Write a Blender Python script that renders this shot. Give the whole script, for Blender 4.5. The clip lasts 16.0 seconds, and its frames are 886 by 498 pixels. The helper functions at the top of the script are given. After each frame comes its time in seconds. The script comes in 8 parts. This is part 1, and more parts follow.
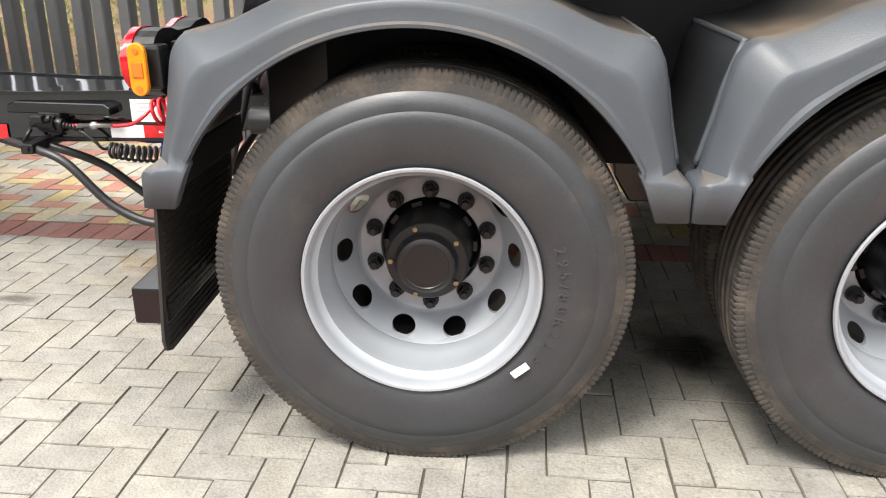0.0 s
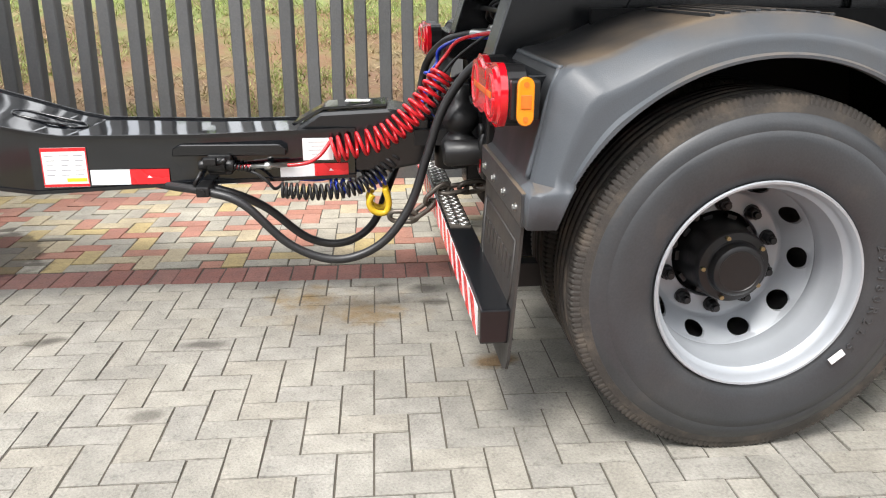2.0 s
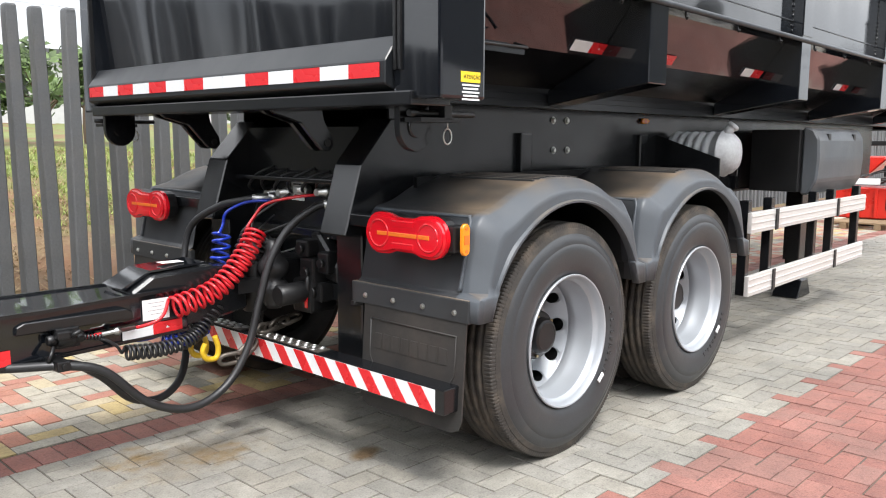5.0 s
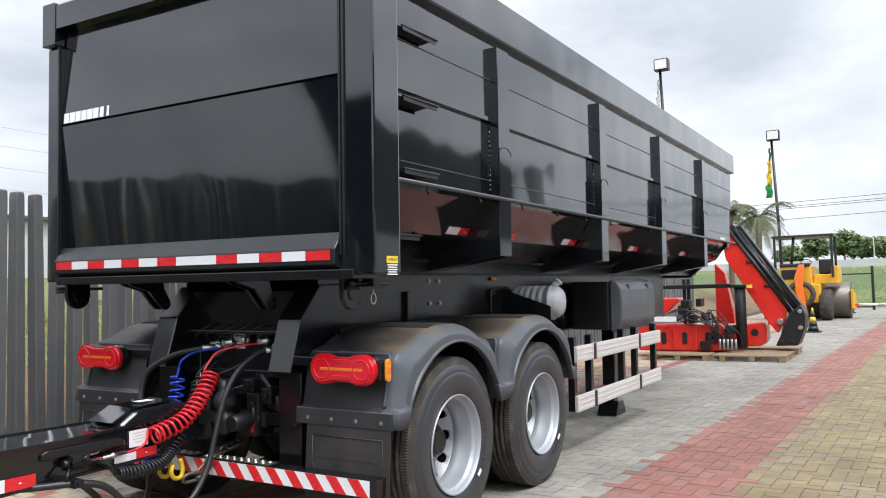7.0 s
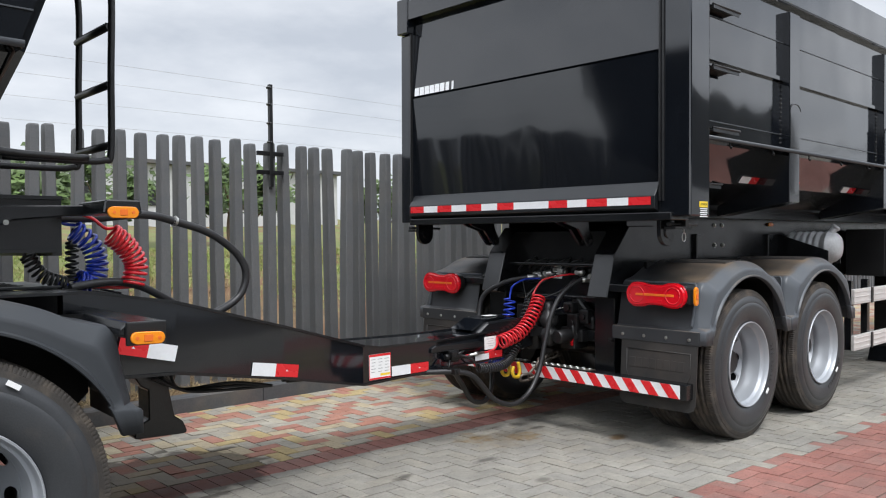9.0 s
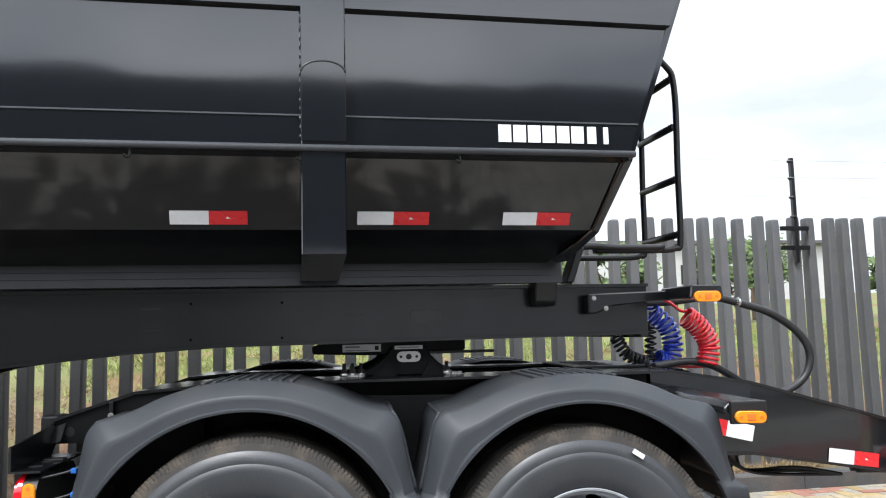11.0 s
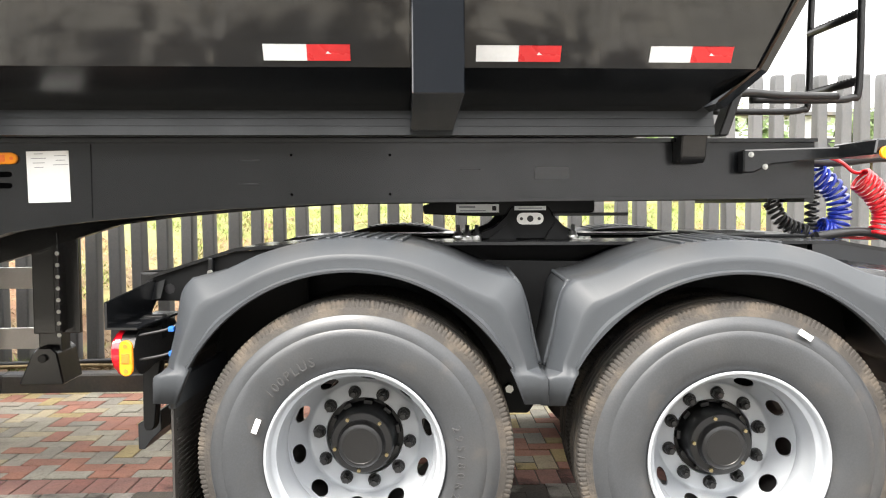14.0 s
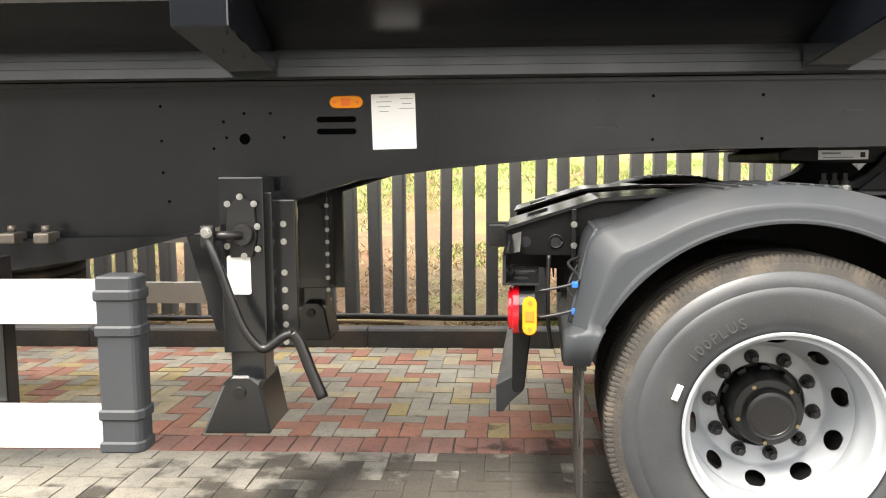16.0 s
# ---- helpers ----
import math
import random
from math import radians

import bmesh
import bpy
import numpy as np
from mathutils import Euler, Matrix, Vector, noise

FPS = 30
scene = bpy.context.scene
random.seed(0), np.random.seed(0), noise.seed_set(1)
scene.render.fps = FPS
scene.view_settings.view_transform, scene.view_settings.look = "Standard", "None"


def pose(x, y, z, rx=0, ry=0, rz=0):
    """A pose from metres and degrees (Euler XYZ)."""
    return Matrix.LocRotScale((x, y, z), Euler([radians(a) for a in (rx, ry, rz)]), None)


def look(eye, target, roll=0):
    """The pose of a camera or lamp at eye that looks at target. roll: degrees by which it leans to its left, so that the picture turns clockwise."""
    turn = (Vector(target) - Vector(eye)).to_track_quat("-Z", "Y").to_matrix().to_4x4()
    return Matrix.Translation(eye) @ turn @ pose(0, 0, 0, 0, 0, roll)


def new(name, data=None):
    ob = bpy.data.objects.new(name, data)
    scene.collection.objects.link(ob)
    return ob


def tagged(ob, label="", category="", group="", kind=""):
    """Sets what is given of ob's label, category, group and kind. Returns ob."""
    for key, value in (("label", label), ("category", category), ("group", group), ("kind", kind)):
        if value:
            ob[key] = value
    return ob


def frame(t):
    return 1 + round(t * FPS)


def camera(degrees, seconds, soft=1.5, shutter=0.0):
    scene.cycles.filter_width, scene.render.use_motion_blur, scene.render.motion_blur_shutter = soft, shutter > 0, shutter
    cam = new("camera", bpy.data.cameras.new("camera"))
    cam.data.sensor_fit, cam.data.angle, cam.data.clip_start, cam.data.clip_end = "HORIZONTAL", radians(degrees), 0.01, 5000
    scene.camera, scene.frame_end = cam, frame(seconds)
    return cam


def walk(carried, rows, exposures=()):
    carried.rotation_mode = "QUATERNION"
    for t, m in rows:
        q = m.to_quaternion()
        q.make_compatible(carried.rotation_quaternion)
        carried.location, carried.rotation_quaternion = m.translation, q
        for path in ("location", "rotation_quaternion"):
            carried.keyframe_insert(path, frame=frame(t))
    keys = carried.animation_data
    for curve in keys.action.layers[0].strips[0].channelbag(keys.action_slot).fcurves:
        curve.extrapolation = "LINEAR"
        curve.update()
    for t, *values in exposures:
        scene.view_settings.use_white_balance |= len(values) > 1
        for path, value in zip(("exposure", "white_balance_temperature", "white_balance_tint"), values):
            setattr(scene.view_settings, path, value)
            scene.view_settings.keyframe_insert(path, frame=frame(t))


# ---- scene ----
cam = camera(58.1, 16.0, soft=1.1)
PATH = [
    (0, (-0.070, -0.206, 1.256), (-0.204, 1.662, 0.556), 0.35),
    (0.5, (-0.376, -0.228, 1.242), (-0.476, 1.648, 0.559), -0.78),
    (1, (-0.670, -0.240, 1.256), (-0.641, 1.653, 0.610), -0.51),
    (1.5, (-0.995, -0.349, 1.279), (-0.795, 1.543, 0.662), 0.79),
    (2, (-1.303, -0.352, 1.251), (-1.099, 1.541, 0.641), 0.02),
    (2.5, (-1.614, -0.314, 1.259), (-1.314, 1.578, 0.685), -0.41),
    (3, (-1.917, -0.356, 1.262), (-1.375, 1.496, 0.734), 1.68),
    (3.5, (-2.212, -0.356, 1.266), (-1.448, 1.428, 0.783), 2.30),
    (4, (-2.479, -0.262, 1.284), (-1.425, 1.387, 0.871), 1.09),
    (4.5, (-2.804, -0.269, 1.306), (-1.475, 1.177, 0.927), 0.47),
    (5, (-3.087, -0.329, 1.340), (-1.626, 1.013, 1.085), -0.34),
    (5.2, (-3.231, -0.398, 1.333), (-1.728, 0.908, 1.143), -0.27),
    (7.3, (-4.555, -0.869, 1.412), (-2.807, 0.095, 1.540), -1.99),
    (7.5, (-4.700, -0.901, 1.398), (-2.937, 0.033, 1.531), -2.17),
    (8, (-5.004, -0.991, 1.393), (-3.239, -0.058, 1.507), -2.22),
    (8.5, (-5.296, -1.060, 1.362), (-3.660, 0.089, 1.403), -0.94),
    (9, (-5.496, -0.982, 1.342), (-4.123, 0.472, 1.333), -0.71),
    (9.5, (-5.686, -0.945, 1.334), (-4.505, 0.669, 1.300), -1.03),
    (10, (-5.832, -0.924, 1.339), (-4.939, 0.865, 1.302), -0.88),
    (10.2, (-5.873, -0.925, 1.337), (-5.123, 0.929, 1.306), -0.86),
    (12.3, (-6.012, -0.969, 1.446), (-5.809, 0.914, 2.088), -1.73),
    (12.5, (-6.015, -0.946, 1.447), (-5.802, 0.933, 2.099), -1.94),
    (13, (-5.992, -0.847, 1.415), (-5.760, 1.086, 1.873), -2.55),
    (13.5, (-5.938, -0.659, 1.362), (-5.749, 1.327, 1.505), -2.11),
    (14, (-5.979, -0.516, 1.306), (-5.889, 1.479, 1.200), -0.29),
    (14.5, (-6.172, -0.439, 1.265), (-6.058, 1.542, 1.019), 0.54),
    (15, (-6.477, -0.400, 1.282), (-6.365, 1.581, 1.032), 0.06),
    (15.5, (-6.740, -0.315, 1.267), (-6.744, 1.672, 1.046), -1.10),
    (16, (-7.034, -0.268, 1.269), (-7.135, 1.718, 1.061), -0.43),
]
walk(cam, [(t, look(eye, target, roll)) for t, eye, target, roll in PATH], exposures=[(0, 1.12, 6700, 10), (0.5, 0.94, 6700, 10), (1.0, 0.80, 6800, 10), (1.5, 1.04, 6600, 10), (1.9, 0.95, 6550, 10), (2.5, 0.90, 6450, 10), (3.5, 0.94, 6350, 10), (4.0, 0.90, 6350, 10), (4.5, 0.96, 6350, 10), (5.2, 0.80, 6400, 10), (7.3, 0.32, 6150, 10), (7.6, 0.24, 6150, 10), (8, 0.15, 6150, 10), (8.6, 0.0, 6150, 10), (9.2, 0.38, 6200, 10), (9.6, 0.60, 6200, 10), (10.2, 0.84, 6200, 10), (12.3, 0.78, 6100, 10), (12.7, 0.63, 6100, 10), (13, 0.48, 6100, 10), (13.3, 0.98, 6250, 10), (13.6, 1.75, 6500, 10), (14, 2.12, 6900, 10), (14.5, 1.92, 6850, 10), (15, 1.98, 6950, 10), (16, 1.95, 7150, 10)])

# ---- light ----
world = bpy.data.worlds.new("sky")
scene.world = world
world.use_nodes = True
wn, wl = world.node_tree.nodes, world.node_tree.links
wn.clear()
w_out = wn.new("ShaderNodeOutputWorld")
w_bg = wn.new("ShaderNodeBackground")
w_sky = wn.new("ShaderNodeTexSky")
w_sky.sky_type, w_sky.sun_disc = "NISHITA", False
w_sky.sun_elevation, w_sky.sun_rotation = radians(57), radians(213)
w_scale = wn.new("ShaderNodeVectorMath")
w_scale.operation = "SCALE"
w_scale.inputs["Scale"].default_value = 0.10
w_co = wn.new("ShaderNodeTexCoord")
w_map = wn.new("ShaderNodeMapping")
w_map.inputs["Scale"].default_value = (1.0, 1.0, 2.6)
w_map.inputs["Location"].default_value = (3.1, 1.7, 0.4)
w_n = wn.new("ShaderNodeTexNoise")
w_n.inputs["Scale"].default_value, w_n.inputs["Detail"].default_value, w_n.inputs["Roughness"].default_value = 2.2, 7.0, 0.55
w_ramp = wn.new("ShaderNodeValToRGB")
w_ramp.color_ramp.elements[0].position, w_ramp.color_ramp.elements[0].color = 0.36, (0.60, 0.625, 0.665, 1)
w_ramp.color_ramp.elements[1].position, w_ramp.color_ramp.elements[1].color = 0.62, (1.0, 1.0, 1.0, 1)
w_mix = wn.new("ShaderNodeMix")
w_mix.data_type = "RGBA"
w_mix.inputs[0].default_value = 0.9
wl.new(w_co.outputs["Generated"], w_map.inputs[0])
wl.new(w_map.outputs[0], w_n.inputs["Vector"])
wl.new(w_n.outputs["Fac"], w_ramp.inputs[0])
wl.new(w_sky.outputs[0], w_scale.inputs[0])
wl.new(w_scale.outputs[0], w_mix.inputs[6])
wl.new(w_ramp.outputs[0], w_mix.inputs[7])
# thin cloud glows round the hidden sun
w_dot = wn.new("ShaderNodeVectorMath")
w_dot.operation, w_dot.inputs[1].default_value = "DOT_PRODUCT", (-0.297, -0.457, 0.839)
w_glow = wn.new("ShaderNodeMapRange")
w_glow.inputs["From Min"].default_value, w_glow.inputs["From Max"].default_value = -0.15, 1.0
w_glow.inputs["To Min"].default_value, w_glow.inputs["To Max"].default_value = 0.84, 2.2
w_lit = wn.new("ShaderNodeVectorMath")
w_lit.operation = "SCALE"
wl.new(w_co.outputs["Generated"], w_dot.inputs[0])
wl.new(w_dot.outputs["Value"], w_glow.inputs["Value"])
wl.new(w_mix.outputs[2], w_lit.inputs[0])
wl.new(w_glow.outputs[0], w_lit.inputs["Scale"])
wl.new(w_lit.outputs[0], w_bg.inputs[0])
w_bg.inputs[1].default_value = 1.08
wl.new(w_bg.outputs[0], w_out.inputs[0])

sun = new("sun", bpy.data.lights.new("sun", "SUN"))
sun.data.energy, sun.data.angle, sun.data.color = 2.3, radians(16), (1.0, 0.97, 0.93)
sun.matrix_world = look((0, 0, 20), (7.1, 10.9, 0))


# ---- materials ----
def mat(name, col, rough=0.5, metal=0.0, var=0.12, scale=6.0, fine=60.0, bump=0.0, dirt=None, dirt_amt=0.0, coat=0.0, island=0.0, obrand=0.0, spec=0.5, dirt_scale=2.0):
    """Procedural surface: base colour varied at two scales, stains of a second colour, fine relief."""
    m = bpy.data.materials.new(name)
    m.use_nodes = True
    n, l = m.node_tree.nodes, m.node_tree.links
    b = n["Principled BSDF"]
    co = n.new("ShaderNodeTexCoord")
    big, small = n.new("ShaderNodeTexNoise"), n.new("ShaderNodeTexNoise")
    for tx, s in ((big, scale), (small, fine)):
        tx.inputs["Scale"].default_value, tx.inputs["Detail"].default_value = s, 5.0
        l.new(co.outputs["Object"], tx.inputs["Vector"])
    add = n.new("ShaderNodeMath")
    add.operation = "ADD"
    l.new(big.outputs["Fac"], add.inputs[0])
    l.new(small.outputs["Fac"], add.inputs[1])
    rg = n.new("ShaderNodeMapRange")
    rg.inputs["From Min"].default_value, rg.inputs["From Max"].default_value = 0.6, 1.4
    rg.inputs["To Min"].default_value, rg.inputs["To Max"].default_value = 1 - var, 1 + var
    l.new(add.outputs[0], rg.inputs["Value"])
    val = rg.outputs[0]
    for on, sock in ((island, "island"), (obrand, "object")):
        if on:
            src = n.new("ShaderNodeNewGeometry").outputs["Random Per Island"] if sock == "island" else n.new("ShaderNodeObjectInfo").outputs["Random"]
            r2 = n.new("ShaderNodeMapRange")
            r2.inputs["To Min"].default_value, r2.inputs["To Max"].default_value = 1 - on, 1 + on
            l.new(src, r2.inputs["Value"])
            mu = n.new("ShaderNodeMath")
            mu.operation = "MULTIPLY"
            l.new(val, mu.inputs[0])
            l.new(r2.outputs[0], mu.inputs[1])
            val = mu.outputs[0]
    sc = n.new("ShaderNodeVectorMath")
    sc.operation = "SCALE"
    sc.inputs[0].default_value = col
    l.new(val, sc.inputs["Scale"])
    colour = sc.outputs[0]
    if dirt is not None:
        dn = n.new("ShaderNodeTexNoise")
        dn.inputs["Scale"].default_value, dn.inputs["Detail"].default_value, dn.inputs["Roughness"].default_value = dirt_scale, 7.0, 0.65
        l.new(co.outputs["Object"], dn.inputs["Vector"])
        dr = n.new("ShaderNodeMapRange")
        dr.inputs["From Min"].default_value, dr.inputs["From Max"].default_value = 0.48, 0.72
        dr.inputs["To Max"].default_value = dirt_amt
        l.new(dn.outputs["Fac"], dr.inputs["Value"])
        mx = n.new("ShaderNodeMix")
        mx.data_type = "RGBA"
        mx.inputs[7].default_value = (*dirt, 1)
        l.new(dr.outputs[0], mx.inputs[0])
        l.new(colour, mx.inputs[6])
        colour = mx.outputs[2]
    l.new(colour, b.inputs["Base Color"])
    rr = n.new("ShaderNodeMapRange")
    rr.inputs["From Min"].default_value, rr.inputs["From Max"].default_value = 0.3, 0.7
    rr.inputs["To Min"].default_value, rr.inputs["To Max"].default_value = max(0.02, rough * 0.85), min(1, rough * 1.15)
    l.new(big.outputs["Fac"], rr.inputs["Value"])
    l.new(rr.outputs[0], b.inputs["Roughness"])
    b.inputs["Metallic"].default_value = metal
    b.inputs["Specular IOR Level"].default_value = spec
    if coat:
        b.inputs["Coat Weight"].default_value, b.inputs["Coat Roughness"].default_value = coat, 0.08
    if bump:
        bp = n.new("ShaderNodeBump")
        bp.inputs["Strength"].default_value, bp.inputs["Distance"].default_value = bump, 0.01
        l.new(small.outputs["Fac"], bp.inputs["Height"])
        l.new(bp.outputs[0], b.inputs["Normal"])
    return m


def wavy(m, strength, scale, stretch=(1.0, 1.0, 1.0)):
    """Adds a slow waviness of pressed sheet to a paint's normal."""
    n, l = m.node_tree.nodes, m.node_tree.links
    co, tx, bp = n.new("ShaderNodeTexCoord"), n.new("ShaderNodeTexNoise"), n.new("ShaderNodeBump")
    tx.inputs["Scale"].default_value, tx.inputs["Detail"].default_value = scale, 1.0
    mp = n.new("ShaderNodeMapping")
    mp.inputs["Scale"].default_value = stretch
    l.new(co.outputs["Object"], mp.inputs[0])
    l.new(mp.outputs[0], tx.inputs["Vector"])
    l.new(tx.outputs["Fac"], bp.inputs["Height"])
    bp.inputs["Strength"].default_value, bp.inputs["Distance"].default_value = 1.0, strength
    l.new(bp.outputs[0], n["Principled BSDF"].inputs["Normal"])
    return m


def layer(m, col, amt, scale, lo, hi, stretch=(1.0, 1.0, 1.0), up=False, detail=7.0):
    """A further layer of dust, scuffs or specks over a surface; up: only where it can settle."""
    n, l = m.node_tree.nodes, m.node_tree.links
    b = n["Principled BSDF"]
    old = b.inputs["Base Color"].links[0].from_socket
    co, mp, tx, mr, mx = n.new("ShaderNodeTexCoord"), n.new("ShaderNodeMapping"), n.new("ShaderNodeTexNoise"), n.new("ShaderNodeMapRange"), n.new("ShaderNodeMix")
    mp.inputs["Scale"].default_value = stretch
    tx.inputs["Scale"].default_value, tx.inputs["Detail"].default_value, tx.inputs["Roughness"].default_value = scale, detail, 0.62
    mr.inputs["From Min"].default_value, mr.inputs["From Max"].default_value, mr.inputs["To Max"].default_value = lo, hi, amt
    mx.data_type = "RGBA"
    mx.inputs[7].default_value = (*col, 1)
    l.new(co.outputs["Object"], mp.inputs[0])
    l.new(mp.outputs[0], tx.inputs["Vector"])
    l.new(tx.outputs["Fac"], mr.inputs["Value"])
    fac = mr.outputs[0]
    if up:
        sp, nr, mu = n.new("ShaderNodeSeparateXYZ"), n.new("ShaderNodeMapRange"), n.new("ShaderNodeMath")
        nr.inputs["From Min"].default_value, nr.inputs["From Max"].default_value = 0.72, 0.96
        mu.operation = "MULTIPLY"
        l.new(n.new("ShaderNodeNewGeometry").outputs["Normal"], sp.inputs[0])
        l.new(sp.outputs["Z"], nr.inputs["Value"])
        l.new(fac, mu.inputs[0])
        l.new(nr.outputs[0], mu.inputs[1])
        fac = mu.outputs[0]
    l.new(fac, mx.inputs[0])
    l.new(old, mx.inputs[6])
    l.new(mx.outputs[2], b.inputs["Base Color"])
    return m


# the largest dark patch reaches out of view, dimming the belly's reflection
RUST, OIL, DAMP = (0.80, 0.54, 0.20), (0.20, 0.18, 0.17), (0.42, 0.39, 0.36)
# the two spots near x 0.6 hold oil plus painted shade between the tyres
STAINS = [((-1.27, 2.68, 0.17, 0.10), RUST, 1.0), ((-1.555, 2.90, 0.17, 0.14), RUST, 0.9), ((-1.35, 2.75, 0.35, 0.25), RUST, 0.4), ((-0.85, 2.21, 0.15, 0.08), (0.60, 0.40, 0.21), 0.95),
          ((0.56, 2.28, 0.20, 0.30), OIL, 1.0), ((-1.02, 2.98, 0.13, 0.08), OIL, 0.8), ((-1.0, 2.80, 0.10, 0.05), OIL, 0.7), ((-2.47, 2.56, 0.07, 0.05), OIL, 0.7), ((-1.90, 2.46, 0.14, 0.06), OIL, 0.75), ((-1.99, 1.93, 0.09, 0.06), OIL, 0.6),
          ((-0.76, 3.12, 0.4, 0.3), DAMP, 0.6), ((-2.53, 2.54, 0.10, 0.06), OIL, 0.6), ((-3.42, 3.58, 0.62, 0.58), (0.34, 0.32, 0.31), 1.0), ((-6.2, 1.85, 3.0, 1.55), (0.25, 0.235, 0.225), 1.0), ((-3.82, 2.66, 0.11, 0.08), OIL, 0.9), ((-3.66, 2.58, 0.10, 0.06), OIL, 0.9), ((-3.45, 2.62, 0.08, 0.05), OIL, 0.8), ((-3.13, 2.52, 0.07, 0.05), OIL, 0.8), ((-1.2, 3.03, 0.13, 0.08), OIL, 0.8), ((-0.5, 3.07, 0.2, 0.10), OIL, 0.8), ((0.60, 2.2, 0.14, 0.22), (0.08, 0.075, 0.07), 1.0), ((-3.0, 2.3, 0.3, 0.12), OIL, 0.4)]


def choice(name, cols, rough=0.85, by="island", var=0.30, stains=STAINS):
    """Each loose piece takes one of several colours at random, with grime and pores."""
    m = mat(name, (1, 1, 1), rough, var=var, scale=9.0, fine=110.0, bump=0.5)
    n, l = m.node_tree.nodes, m.node_tree.links
    src = n.new("ShaderNodeNewGeometry").outputs["Random Per Island"] if by == "island" else n.new("ShaderNodeObjectInfo").outputs["Random"]
    rp = n.new("ShaderNodeValToRGB")
    rp.color_ramp.interpolation = "CONSTANT"
    e = rp.color_ramp.elements
    e[0].color = (*cols[0], 1)
    e[0].position = 0
    e[1].position, e[1].color = 1 / len(cols), (*cols[1], 1)
    for i in range(2, len(cols)):
        k = e.new(i / len(cols))
        k.color = (*cols[i], 1)
    l.new(src, rp.inputs[0])
    b = n["Principled BSDF"]
    old = b.inputs["Base Color"].links[0].from_socket
    mx = n.new("ShaderNodeMix")
    mx.data_type, mx.blend_type = "RGBA", "MULTIPLY"
    mx.inputs[0].default_value = 1
    l.new(rp.outputs[0], mx.inputs[6])
    l.new(old, mx.inputs[7])
    geo = n.new("ShaderNodeNewGeometry")
    st = n.new("ShaderNodeTexNoise")
    st.inputs["Scale"].default_value, st.inputs["Detail"].default_value, st.inputs["Roughness"].default_value = 1.3, 8.0, 0.6
    l.new(geo.outputs["Position"], st.inputs["Vector"])
    sr = n.new("ShaderNodeMapRange")
    sr.inputs["From Min"].default_value, sr.inputs["From Max"].default_value = 0.35, 0.7
    sr.inputs["To Min"].default_value, sr.inputs["To Max"].default_value = 1.10, 0.72
    sp = n.new("ShaderNodeTexNoise")
    sp.inputs["Scale"].default_value, sp.inputs["Detail"].default_value, sp.inputs["Roughness"].default_value = 34.0, 8.0, 0.74
    l.new(geo.outputs["Position"], sp.inputs["Vector"])
    sq = n.new("ShaderNodeMapRange")
    sq.inputs["From Min"].default_value, sq.inputs["From Max"].default_value = 0.53, 0.70
    sq.inputs["To Min"].default_value, sq.inputs["To Max"].default_value = 1.04, 0.62
    l.new(sp.outputs["Fac"], sq.inputs["Value"])
    sm = n.new("ShaderNodeMath")
    sm.operation = "MULTIPLY"
    l.new(sr.outputs[0], sm.inputs[0])
    l.new(sq.outputs[0], sm.inputs[1])
    l.new(st.outputs["Fac"], sr.inputs["Value"])
    s2 = n.new("ShaderNodeVectorMath")
    s2.operation = "SCALE"
    l.new(mx.outputs[2], s2.inputs[0])
    l.new(sm.outputs[0], s2.inputs["Scale"])
    colour = s2.outputs[0]
    for (x, y, rx, ry), col, amt in stains:
        sub = n.new("ShaderNodeVectorMath")
        sub.operation, sub.inputs[1].default_value = "SUBTRACT", (x, y, 0)
        l.new(geo.outputs["Position"], sub.inputs[0])
        dv = n.new("ShaderNodeVectorMath")
        dv.operation, dv.inputs[1].default_value = "DIVIDE", (rx, ry, 1)
        l.new(sub.outputs[0], dv.inputs[0])
        ln = n.new("ShaderNodeVectorMath")
        ln.operation = "LENGTH"
        l.new(dv.outputs[0], ln.inputs[0])
        ns = n.new("ShaderNodeTexNoise")
        # big patches at full strength: crisp edge that steps from paver to paver
        big_patch = rx > 0.3 and amt == 1.0
        ns.inputs["Scale"].default_value, ns.inputs["Detail"].default_value = 5.5 if big_patch else 11.0 if col == RUST else 1.6 / max(0.12, min(rx, ry)) ** 0.6, 6.0
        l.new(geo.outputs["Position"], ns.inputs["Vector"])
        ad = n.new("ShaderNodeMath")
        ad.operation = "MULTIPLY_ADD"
        ad.inputs[1].default_value = 0.9 if big_patch else 2.6 if col == RUST else 1.6
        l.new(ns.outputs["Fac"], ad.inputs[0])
        if big_patch:
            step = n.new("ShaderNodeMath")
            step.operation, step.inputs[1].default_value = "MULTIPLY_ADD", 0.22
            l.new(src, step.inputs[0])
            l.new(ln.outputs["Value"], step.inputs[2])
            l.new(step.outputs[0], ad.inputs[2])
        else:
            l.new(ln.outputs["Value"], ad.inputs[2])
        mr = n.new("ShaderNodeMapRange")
        mr.inputs["From Min"].default_value, mr.inputs["From Max"].default_value = (1.52, 1.40) if big_patch else (2.35, 1.15) if col == RUST else (1.62, 1.08)
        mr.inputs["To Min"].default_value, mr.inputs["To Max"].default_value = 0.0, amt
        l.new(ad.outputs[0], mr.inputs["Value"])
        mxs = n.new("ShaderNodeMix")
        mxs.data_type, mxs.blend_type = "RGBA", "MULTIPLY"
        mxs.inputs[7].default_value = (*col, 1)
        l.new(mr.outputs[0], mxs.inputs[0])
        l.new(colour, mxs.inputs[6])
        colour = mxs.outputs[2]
    l.new(colour, b.inputs["Base Color"])
    return m


